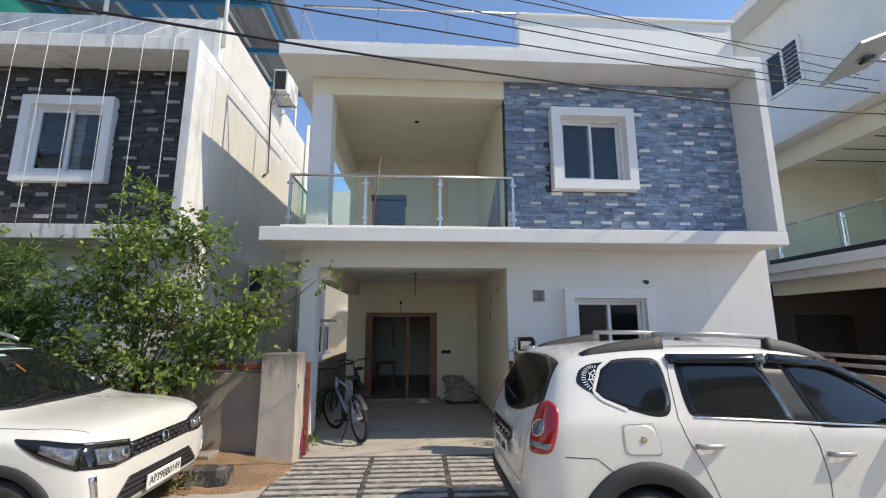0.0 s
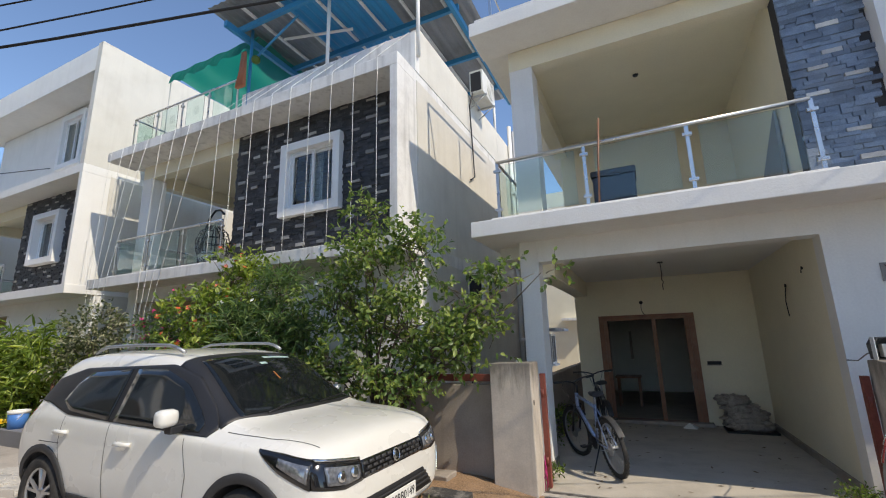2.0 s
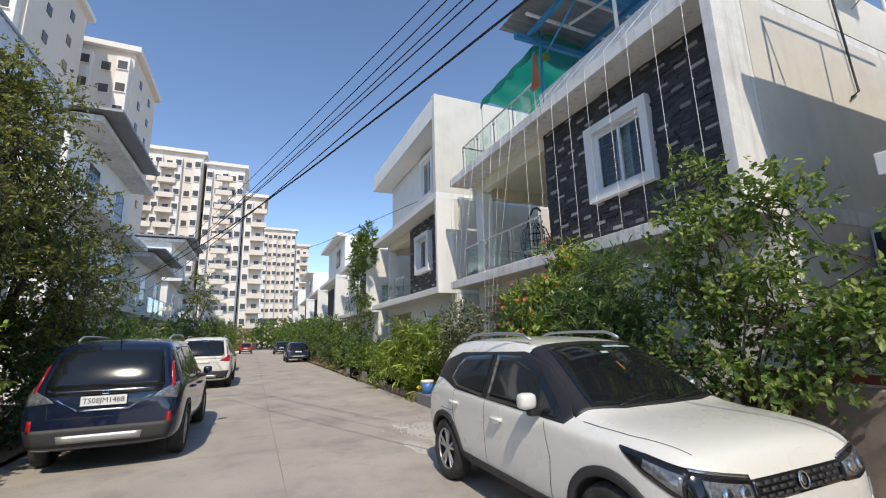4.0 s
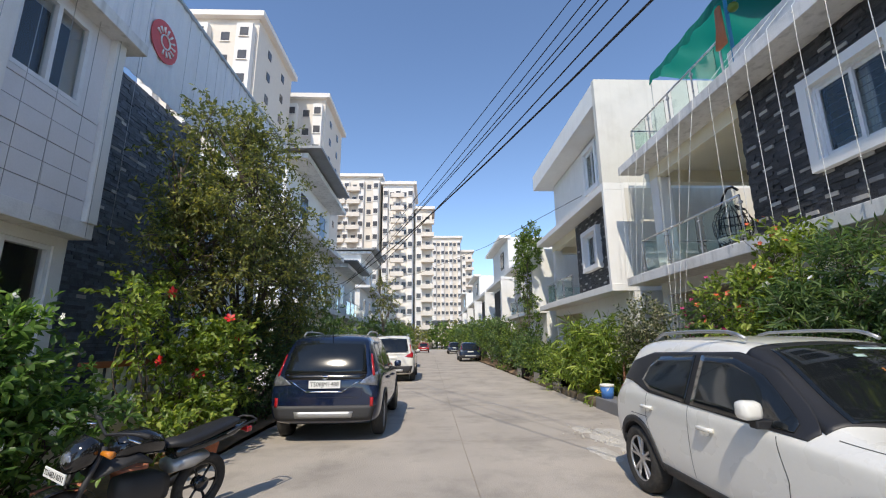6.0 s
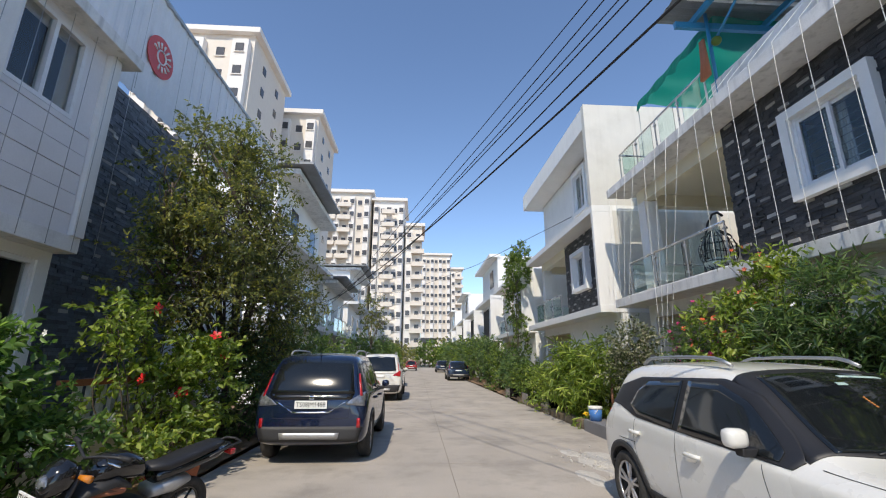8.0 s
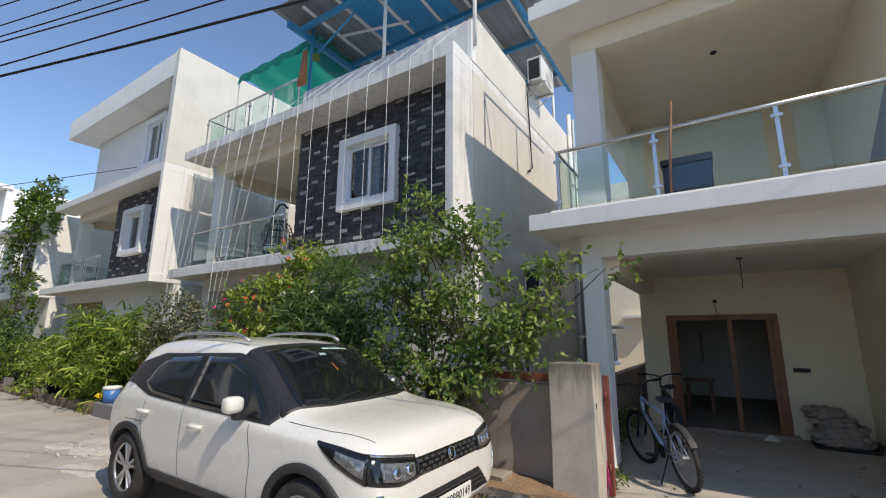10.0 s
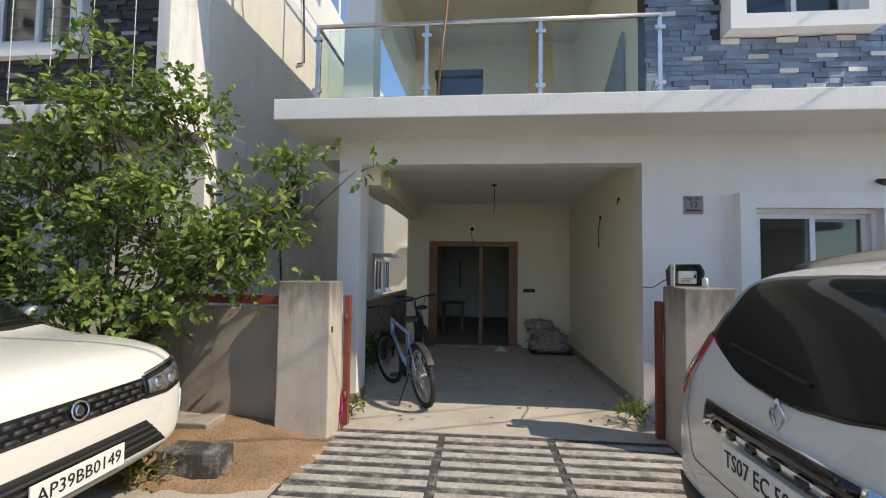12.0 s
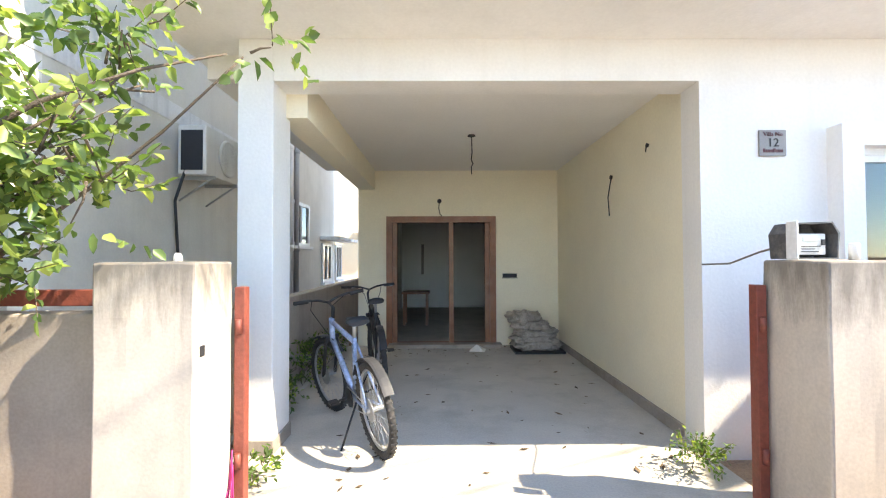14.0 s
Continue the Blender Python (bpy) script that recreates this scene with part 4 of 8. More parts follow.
        sh.patch("running_light", [(s * 0.44, 0.80), (s * 0.79, 0.855)], [(s * 0.44, 0.815), (s * 0.79, 0.87)], "front", M["chrome"], car, 12, 2, 0.012, 0.004)
        sh.patch("running_light", [(s * 0.735, 0.42), (s * 0.765, 0.64)], [(s * 0.765, 0.42), (s * 0.80, 0.64)], "front", M["chrome"], car, 8, 2, 0.010, 0.004)
        sh.patch("tail_light", [(s * 0.60, 0.90), (s * 0.82, 0.86)], [(s * 0.60, 1.05), (s * 0.84, 1.06)], "back", M["lamp_red"], car, 10, 5, 0.006)
        for k in range(2):
            cy, cz = s * (0.53 + 0.12 * k), 0.74
            c, n = sh.on(cy, cz, "front", 0.012)
            bm = bmesh.new()
            lathe(bm, c, n, ((0, 0.036), (0.01, 0.036), (0.018, 0.02)), 16)
            part("projector_lamp", bm, M["chrome"]).parent = hl
    gr = sh.patch("grille", [(-0.43, 0.67), (0.43, 0.67)], [(-0.43, 0.79), (0.43, 0.79)], "front", M["gloss_black"], car, 22, 5, 0.003, 0.006, "black grille of rows of slots")
    for r in range(3):
        for k in range(-5, 6):
            if abs(k) == 0:
                continue
            y = k * 0.078 + (0.039 if r == 1 else 0) * (1 if k > 0 else -1)
            if abs(y) > 0.41:
                continue
            sh.patch("grille_slat", [(y - 0.030, 0.684 + r * 0.034), (y + 0.030, 0.684 + r * 0.034)], [(y - 0.024, 0.705 + r * 0.034), (y + 0.024, 0.705 + r * 0.034)], "front", M["clad"], gr, 3, 2, 0.011, 0.004)
    c, n = sh.on(0, 0.735, "front", 0.016)
    bm = bmesh.new()
    ring(bm, c, n, 0.045, 0.006, 20, 6)
    lathe(bm, c - n * 0.006, n, ((0, 0.032), (0.008, 0.02)), 16)
    part("badge", bm, M["chrome"], None, "plain chrome oval badge").parent = car
    lo = sh.patch("lower_intake", [(-0.62, 0.36), (0.62, 0.36)], [(-0.44, 0.535), (0.44, 0.535)], "front", M["black_plastic"], car, 20, 6, 0.004, 0.008)
    for z in (0.40, 0.44, 0.48):
        e = 0.60 - (z - 0.36) * 1.0
        sh.patch("intake_slat", [(-e, z), (e, z)], [(-e, z + 0.018), (e, z + 0.018)], "front", M["clad"], lo, 20, 2, 0.014, 0.006)
    sh.patch("skid_plate", [(-0.55, 0.30), (0.55, 0.30)], [(-0.60, 0.345), (0.60, 0.345)], "front", M["silver_plastic"], car, 14, 3, 0.010, 0.01)
    pl = sh.on(0, 0.42, "front", 0.02)[0]
    plate(car, "AP39BB0149", pl.x + 0.012, 0.0, 0.42, 1, tilt=0)
    mirrors(car, PAINT["white"], 2.52, 1.09, 0.885)
    rails(car, 0.65, 2.05, 0.56, 1.60, M["steel_dull"])
    sh.line("bonnet_seam", [(2.98, -0.80), (3.4, -0.78), (3.75, -0.70)], "top", M["dark"], car)
    sh.line("bonnet_seam", [(2.98, 0.80), (3.4, 0.78), (3.75, 0.70)], "top", M["dark"], car)
    bm = bmesh.new()
    p = sh.on(2.40, 0.0, "top", 0)[0] + Vector((0.10, 0, -0.02))
    for k in range(6):
        bmesh.ops.create_uvsphere(bm, u_segments=8, v_segments=6, radius=0.009, matrix=Matrix.Translation(sh.on(2.52 + 0.016 * k, 0.03, "top", 0.008)[0]))
    part("hanging_beads", bm, M["orange"], None, "orange bead charm hung in the windscreen").parent = car
    return car


xo = finish(crossover(), (-5.585, 6.42, 0), 0)
xo.scale = (1, 1, 0.98)


# boxy family SUV, white, its tail to the gate
def tall_suv():
    car = thing("suv_car", (0, 0, 0), "white family SUV with black arches parked across the gate", "car", "parked cars")
    S = [(-0.03, 0.42, 0.70, 0.86, 0.56, 0.60, 0.52), (0.0, 0.35, 0.82, 1.00, 0.75, 0.78, 0.67), (0.06, 0.30, 0.98, 1.10, 0.84, 0.86, 0.74), (0.16, 0.27, 1.10, 1.29, 0.89, 0.90, 0.73),
         (0.25, 0.25, 1.14, 1.48, 0.905, 0.915, 0.70), (0.34, 0.25, 1.15, 1.55, 0.905, 0.915, 0.70), (0.50, 0.24, 1.15, 1.585, 0.905, 0.915, 0.70), (0.90, 0.24, 1.13, 1.625, 0.905, 0.915, 0.70),
         (1.40, 0.23, 1.10, 1.64, 0.905, 0.915, 0.70), (2.00, 0.23, 1.07, 1.63, 0.905, 0.915, 0.70), (2.40, 0.23, 1.06, 1.57, 0.905, 0.915, 0.69), (2.70, 0.23, 1.05, 1.43, 0.905, 0.915, 0.69),
         (2.98, 0.23, 1.03, 1.24, 0.90, 0.915, 0.71), (3.22, 0.23, 1.02, 1.12, 0.90, 0.915, 0.75), (3.60, 0.24, 0.98, 1.07, 0.89, 0.905, 0.78), (3.98, 0.26, 0.92, 1.01, 0.87, 0.88, 0.76),
         (4.18, 0.28, 0.82, 0.91, 0.80, 0.82, 0.70), (4.30, 0.33, 0.68, 0.78, 0.70, 0.72, 0.58)]
    sh = Shell(S, (0.79, 3.46), 0.405, 0.915)
    common(sh, car, PAINT["white"], dict(
        axles=(0.79, 3.46), arch=0.405, lip=0.125, clad=M["clad"], spokes=5, handles=((1.25, 0.955), (2.21, 0.89)), handle_mat=M["silver_plastic"],
        glass=[], panes=[[(0.50, 1.31), (0.57, 1.45), (0.68, 1.515), (0.98, 1.53), (1.04, 1.49), (1.035, 1.25), (0.99, 1.165), (0.88, 1.16), (0.70, 1.21), (0.55, 1.27)],
                         [(1.165, 1.18), (1.17, 1.47), (1.20, 1.50), (1.78, 1.49), (1.84, 1.44), (1.93, 1.12), (1.88, 1.105), (1.22, 1.15)],
                         [(2.12, 1.09), (2.02, 1.46), (2.06, 1.495), (2.36, 1.45), (2.62, 1.31), (2.92, 1.10), (2.90, 1.065), (2.16, 1.075)]],
        black=[([(1.92, 1.085), (2.11, 1.07)], [(1.83, 1.50), (2.00, 1.495)])],
        seams=[[(1.12, 1.60), (1.085, 1.40), (1.06, 1.13), (1.09, 1.02), (1.21, 0.80), (1.36, 0.46)], [(2.02, 1.06), (2.06, 0.95), (2.10, 0.72), (2.10, 0.42)], [(2.96, 1.04), (3.0, 0.76), (2.94, 0.42)],
               [(0.22, 0.90), (0.44, 0.885), (0.60, 0.76), (0.66, 0.70)]]))
    for s, side in ((-1, "r"), (1, "l")):
        # compass sticker behind the rear quarter glass
        st = sh.poly("compass_sticker", [(0.37, 1.375), (0.41, 1.455), (0.50, 1.50), (0.65, 1.515), (0.56, 1.43), (0.51, 1.31), (0.50, 1.285), (0.41, 1.335)], side, M["gloss_black"], car, 0.0025, 0.002, "round compass sticker", soft=1)
        cx, cz = 0.535, 1.395
        for r, a0, a1 in ((0.035, 70, 250), (0.055, 75, 245)):
            sh.line("compass_line", arc(cx, cz, r, a0, a1), side, M["plate"], st, 0.005, 0.005, 16)
        for k in range(15):
            a = radians(85 + k * 11)
            sh.line("compass_line", [(cx + 0.082 * math.cos(a), cz + 0.075 * math.sin(a)), (cx + 0.115 * math.cos(a), cz + 0.095 * math.sin(a))], side, M["plate"], st, 0.005, 0.005, 3)
        for a in (95, 140, 185, 230):
            a = radians(a)
            sh.line("compass_line", [(cx, cz), (cx + 0.07 * math.cos(a), cz + 0.065 * math.sin(a))], side, M["plate"], st, 0.007, 0.006, 4)
        sh.line("pane_edge", [(0.66, 1.522), (0.57, 1.47), (0.485, 1.31), (0.54, 1.255), (0.70, 1.19)], side, PAINT["white"], car, 0.022, 0.008, 30)
        if side == "r":
            fl = sh.poly("fuel_flap", [(0.625, 1.10), (0.86, 1.105), (0.91, 0.92), (0.90, 0.90), (0.67, 0.905), (0.64, 0.93)], side, PAINT["white"], car, 0.003, 0.003, soft=2)
            c = sh.on(0.78, 1.0, "r", 0.008)[0]
            text("flap_letter", "D", 0.06, tuple(c), 90, 0, M["gold"], None).parent = fl
            sh.line("flap_seam", [(0.64, 1.10), (0.86, 1.105), (0.905, 0.93), (0.89, 0.90), (0.68, 0.905), (0.645, 0.94), (0.64, 1.10)], "r", M["silver_plastic"], fl, 0.005, 0.005, 60)
        sh.patch("rain_visor", [(1.12, 1.495), (1.86, 1.49)], [(1.11, 1.555), (1.90, 1.555)], side, M["tint"], car, 10, 3, 0.03, 0.02, "smoked rain visor")
        sh.patch("rain_visor", [(1.90, 1.49), (2.36, 1.455), (2.66, 1.31), (2.92, 1.12)], [(1.93, 1.555), (2.40, 1.51), (2.72, 1.35), (2.96, 1.14)], side, M["tint"], car, 14, 3, 0.03, 0.02)
        sh.patch("window_strip", [(1.18, 1.135), (2.93, 1.035)], [(1.18, 1.147), (2.93, 1.047)], side, M["chrome"], car, 14, 2, 0.008, 0.004)
        # tail light wrapped round the corner, with its round reversing lamp
        cs = "corner_" + side
        tl = sh.poly("tail_light", [(-0.105, 0.93), (-0.105, 1.10), (-0.085, 1.225), (0.03, 1.245), (0.10, 1.20), (0.125, 1.08), (0.10, 0.95), (0.06, 0.905), (-0.09, 0.90)], cs, M["lamp_red"], car, 0.008, 0.008, "red tail light with a round reversing lamp")
        sh.patch("lamp_bar", [(-0.10, 0.935), (0.07, 0.935)], [(-0.10, 0.975), (0.08, 0.975)], cs, M["lamp_clear"], tl, 8, 2, 0.010, 0.004)
        c, n = sh.on(-0.035, 1.06, cs, 0.004)
        bm = bmesh.new()
        lathe(bm, c, n, ((-0.02, 0.060), (0.004, 0.060), (0.006, 0.050), (0.008, 0.044), (0.010, 0.02), (0.010, 0.001)), 28)
        part("reversing_lamp", bm, M["lamp_clear"], smooth=True).parent = tl
        bm = bmesh.new()
        ring(bm, c + n * 0.003, n, 0.057, 0.005, 28, 6)
        part("lamp_ring", bm, M["chrome"]).parent = tl
    # tail
    edge = [(-0.70, 1.235), (-0.69, 1.27), (-0.625, 1.48), (-0.60, 1.505), (-0.45, 1.53), (0, 1.545), (0.45, 1.53), (0.60, 1.505), (0.625, 1.48), (0.69, 1.27), (0.70, 1.235), (0.58, 1.185), (0.30, 1.095), (0.0, 1.065), (-0.30, 1.095), (-0.58, 1.185)]
    sh.poly("rear_window", edge, "back", M["tint"], car, 0.005, 0.004, "dark tinted tailgate glass", rings=12, soft=1)
    tr = sh.patch("tailgate_trim", [(-0.44, 0.855), (0.44, 0.855)], [(-0.44, 0.965), (0.44, 0.965)], "back", M["chrome"], car, 14, 4, 0.02, 0.02, "wide chrome trim over the plate")
    sh.patch("trim_inset", [(-0.37, 0.895), (0.42, 0.895)], [(-0.37, 0.958), (0.42, 0.958)], "back", M["gloss_black"], tr, 10, 3, 0.024, 0.004)
    for k, y in enumerate((-0.30, -0.17, -0.04, 0.09, 0.22, 0.33)):
        sh.patch("letter_bar", [(y - 0.025, 0.862), (y + 0.025, 0.862)], [(y - 0.025, 0.888), (y + 0.025, 0.888)], "back", M["gloss_black"], tr, 3, 2, 0.026, 0.006)
    c, n = sh.on(0, 1.03, "back", 0.012)
    bm = bmesh.new()
    q = [c + Vector((0, a, b)) for a, b in ((0.038, 0), (0, 0.055), (-0.038, 0), (0, -0.055))]
    tube(bm, q + q[:1], 0.009, 6)
    part("badge", bm, M["chrome"], None, "plain chrome diamond badge").parent = car
    c = sh.on(0, 0.79, "back", 0.01)[0]
    plate(car, "TS07 EC 5868", c.x - 0.018, 0.0, 0.785, -1)
    sh.line("tailgate_seam", [(-0.72, 1.24), (-0.67, 1.20), (-0.66, 0.86), (-0.58, 0.64), (0.58, 0.64), (0.66, 0.86), (0.67, 1.20), (0.72, 1.24)], "back", M["dark"], car, n=60)
    sh.patch("rear_bumper_cladding", [(-0.72, 0.40), (0.72, 0.40)], [(-0.76, 0.50), (0.76, 0.50)], "back", M["clad"], car, 18, 4, 0.012, 0.02)
    sh.patch("wiper", [(-0.05, 1.15), (0.46, 1.205)], [(-0.05, 1.162), (0.46, 1.217)], "back", M["black_plastic"], car, 8, 2, 0.02, 0.01)
    sh.patch("windscreen", [(3.16, -0.72), (3.20, 0), (3.16, 0.72)], [(2.46, -0.60), (2.43, 0), (2.46, 0.60)], "top", M["tint"], car, 20, 12, 0.003, 0.004)
    mirrors(car, M["black_plastic"], 2.78, 1.12, 0.885)
    for s in (-1, 1):
        y = 0.60
        for nm, pts, mm in (("roof_rail", [(1.08, s * y, 1.715), (1.60, s * y, 1.715), (2.05, s * y, 1.69)], M["silver_plastic"]), ):
            bm = bmesh.new()
            tube(bm, pts, 0.022, 10)
            part(nm, bm, mm, None, "silver roof bar").parent = car
        for a, b, c_, d_ in ((0.48, 1.14, 1.575, 1.62), (2.0, 2.50, 1.61, 1.52)):
            bm = bmesh.new()
            n = 10
            prof = []
            for i in range(n + 1):
                t = i / n
                x = a + (b - a) * t
                hgt = 0.075 * (t if a < 1 else 1 - t) ** 0.6
                zz = sh.on(x, s * y, "top", 0)[0].z
                prof.append((x, zz - 0.01, zz + 0.015 + hgt))
            rr = [[bm.verts.new(p) for p in ((x, s * y - 0.035, z0), (x, s * y - 0.022, z1), (x, s * y + 0.022, z1), (x, s * y + 0.035, z0))] for x, z0, z1 in prof]
            for p, q in zip(rr, rr[1:]):
                for k in range(3):
                    bm.faces.new((p[k], p[k + 1], q[k + 1], q[k]))
            bm.faces.new(rr[0]), bm.faces.new(rr[-1])
            part("rail_foot", bm, M["clad"], smooth=True).parent = car
    return car


suv = finish(tall_suv(), (1.335, 5.98, 0), 0)
suv.scale = (0.94, 0.94, 0.94)


def people_carrier(paint, label, L=4.44, half=0.885, H=1.70, letters="TS08JM1488", chrome=True, rich=True):
    """A tall car seen from behind: used along the far side of the street."""
    car = thing("suv_car", (0, 0, 0), label, "car", "parked cars")
    k = L / 4.44
    h = H / 1.70
    S = [(0.00, 0.42, 0.66, 0.84, 0.60, 0.66, 0.56), (0.02, 0.34, 0.80, 1.00, 0.78, 0.80, 0.64), (0.10, 0.29, 0.98, 1.18, 0.84, 0.86, 0.68), (0.24, 0.26, 1.04, 1.46, 0.86, 0.88, 0.68),
         (0.40, 0.25, 1.05, 1.63, 0.86, 0.885, 0.67), (0.70, 0.24, 1.05, 1.68, 0.86, 0.885, 0.67), (1.60, 0.23, 1.03, 1.70, 0.86, 0.885, 0.67), (2.30, 0.23, 1.01, 1.66, 0.86, 0.885, 0.66),
         (2.70, 0.23, 1.00, 1.52, 0.86, 0.885, 0.66), (3.05, 0.23, 0.99, 1.28, 0.86, 0.885, 0.70), (3.40, 0.23, 0.97, 1.08, 0.86, 0.885, 0.72), (3.90, 0.26, 0.90, 1.00, 0.84, 0.86, 0.72),
         (4.25, 0.28, 0.80, 0.88, 0.76, 0.78, 0.64), (4.40, 0.34, 0.66, 0.74, 0.62, 0.64, 0.50)]
    S = [(x * k, zb, zl * h, zt * h, a * half / 0.885, b * half / 0.885, c * half / 0.885) for x, zb, zl, zt, a, b, c in S]
    ax = (0.80 * k, 3.52 * k)
    sh = Shell(S, ax, 0.385, half)
    Z = lambda z: z * h
    common(sh, car, paint, dict(
        axles=ax, arch=0.385, lip=0.06, clad=M["clad"], spokes=6, handles=((1.25 * k, Z(0.92)), (2.2 * k, Z(0.90))), handle_mat=paint,
        glass=[([(0.50 * k, Z(1.20)), (0.98 * k, Z(1.08))], [(0.55 * k, Z(1.50)), (0.98 * k, Z(1.54))]),
               ([(1.05 * k, Z(1.07)), (1.88 * k, Z(1.05))], [(1.05 * k, Z(1.545)), (1.88 * k, Z(1.55))]),
               ([(1.96 * k, Z(1.045)), (2.95 * k, Z(1.02))], [(1.96 * k, Z(1.55)), (2.45 * k, Z(1.50)), (2.95 * k, Z(1.08))])],
        black=[([(0.28 * k, Z(1.18)), (3.05 * k, Z(1.0))], [(0.40 * k, Z(1.56)), (2.5 * k, Z(1.56)), (3.08 * k, Z(1.06))])],
        seams=[[(1.02 * k, Z(1.06)), (1.05 * k, Z(0.7)), (1.28 * k, 0.42)], [(1.92 * k, Z(1.04)), (1.94 * k, 0.42)], [(3.0 * k, Z(1.0)), (2.95 * k, 0.42)]]))
    w = half / 0.885
    sh.patch("rear_window", [(-0.66 * w, Z(1.06)), (0, Z(1.04)), (0.66 * w, Z(1.06))], [(-0.58 * w, Z(1.56)), (0, Z(1.59)), (0.58 * w, Z(1.56))], "back", M["tint"], car, 14, 8, 0.004, 0.006, "dark rear window")
    sh.patch("tailgate_panel", [(-0.62 * w, Z(0.97)), (0.62 * w, Z(0.97))], [(-0.66 * w, Z(1.06)), (0.66 * w, Z(1.06))], "back", M["gloss_black"] if paint is not PAINT["white"] else paint, car, 12, 3, 0.004, 0.006)
    for s in (-1, 1):
        sh.patch("tail_light", [(s * 0.52 * w, Z(0.90)), (s * 0.82 * w, Z(0.87))], [(s * 0.60 * w, Z(0.965)), (s * 0.84 * w, Z(1.10))], "back", M["lamp_red"] if paint is PAINT["white"] else M["lamp_clear"], car, 10, 5, 0.010, 0.012, "tail light")
        sh.patch("tail_light", [(s * 0.745 * w, Z(1.02)), (s * 0.78 * w, Z(1.02))], [(s * 0.69 * w, Z(1.36)), (s * 0.71 * w, Z(1.36))], "back", M["lamp_red"], car, 4, 10, 0.012, 0.012)
        if rich:
            sh.patch("reflector", [(s * 0.72 * w, Z(0.56)), (s * 0.77 * w, Z(0.56))], [(s * 0.72 * w, Z(0.70)), (s * 0.77 * w, Z(0.70))], "back", M["lamp_red"], car, 3, 4, 0.012, 0.01)
            sh.patch("chrome_strip", [(s * 0.28 * w, Z(0.775)), (s * 0.50 * w, Z(0.94))], [(s * 0.28 * w, Z(0.80)), (s * 0.56 * w, Z(0.945))], "back", M["chrome"], car, 8, 2, 0.012, 0.01)
    if rich:
        sh.patch("chrome_strip", [(-0.28 * w, Z(0.775)), (0.28 * w, Z(0.775))], [(-0.28 * w, Z(0.795)), (0.28 * w, Z(0.795))], "back", M["chrome"], car, 8, 2, 0.012, 0.01)
        c, n = sh.on(0, Z(1.0), "back", 0.012)
        bm = bmesh.new()
        box(bm, c.x - 0.008, c.x + 0.006, -0.04, 0.04, c.z - 0.028, c.z + 0.028, 0.012)
        part("badge", bm, M["chrome"], None, "plain chrome badge").parent = car
        for zz, m_ in ((0.70, M["silver_plastic"]),):
            sh.line("tailgate_seam", [(-0.60 * w, Z(0.95)), (-0.58 * w, Z(0.70)), (0.58 * w, Z(0.70)), (0.60 * w, Z(0.95))], "back", M["dark"], car, n=40)
        bm = bmesh.new()
        p = sh.on(0.5 * k, 0, "top", 0)[0]
        tube(bm, (p, p + Vector((-0.10, 0, 0.07))), 0.012, 6, r1=0.003)
        part("aerial", bm, M["black_plastic"]).parent = car
    sh.patch("bumper_cladding", [(-0.74 * w, 0.36), (0.74 * w, 0.36)], [(-0.81 * w, Z(0.58)), (0.81 * w, Z(0.58))], "back", M["clad"], car, 18, 5, 0.012, 0.02)
    sh.patch("skid_plate", [(-0.44 * w, 0.40), (0.44 * w, 0.40)], [(-0.46 * w, 0.49), (0.46 * w, 0.49)], "back", M["silver_plastic"], car, 12, 3, 0.024, 0.02, "silver skid plate")
    c = sh.on(0, Z(0.90), "back", 0.01)[0]
    if letters:
        plate(car, letters, c.x - 0.012, 0.0, Z(0.90), -1)
    else:
        sh.patch("number_plate", [(-0.24, Z(0.82)), (0.24, Z(0.82))], [(-0.24, Z(0.92)), (0.24, Z(0.92))], "back", M["plate"], car, 6, 3, 0.012)
    mirrors(car, paint, 2.72 * k, Z(1.08), half - 0.02)
    rails(car, 0.7 * k, 2.2 * k, 0.56 * w, Z(1.69), M["silver_plastic"])
    return car


finish(people_carrier(PAINT["navy"], "dark blue people carrier with a silver skid plate parked under trees"), (-7.22, 1.62, 0), 180)
finish(people_carrier(PAINT["white"], "large white SUV with red tail lights parked by the verge", 4.79, 0.93, 1.83, "", rich=False), (-17.75, 1.75, 0), 180)
finish(people_carrier(PAINT["blue"], "dark blue hatchback parked at the verge", 3.99, 0.87, 1.52, "", rich=False), (-34.9, 6.55, 0), 180)
finish(people_carrier(PAINT["silver"], "dark grey hatchback parked behind a white SUV", 3.99, 0.87, 1.52, "", rich=False), (-27.5, 1.55, 0), 180)
finish(people_carrier(PAINT["blue"], "far dark car parked along the street", 3.99, 0.87, 1.52, "", rich=False), (-58, 6.6, 0), 180)
finish(people_carrier(PAINT["red"], "far red hatchback parked along the street", 3.8, 0.84, 1.50, "", rich=False), (-66, 2.4, 0), 180)

# ---- gate, boundary walls, drive and porch ----
def rough_block(name, parent, material, x0, x1, y0, y1, z0, z1, seed=1, amp=0.008, label="", cuts=5):
    """A cast or plastered block with slightly uneven faces and worn edges."""
    bm = bmesh.new()
    box(bm, x0, x1, y0, y1, z0, z1, 0.012)
    bmesh.ops.subdivide_edges(bm, edges=[e for e in bm.edges if e.calc_length() > 0.12], cuts=cuts, use_grid_fill=True)
    for v in bm.verts:
        v.co += Vector([noise.noise(v.co * 5 + Vector((seed * 7.1, k * 3.3, 0))) for k in range(3)]) * amp
    return part(name, bm, material, parent, label)


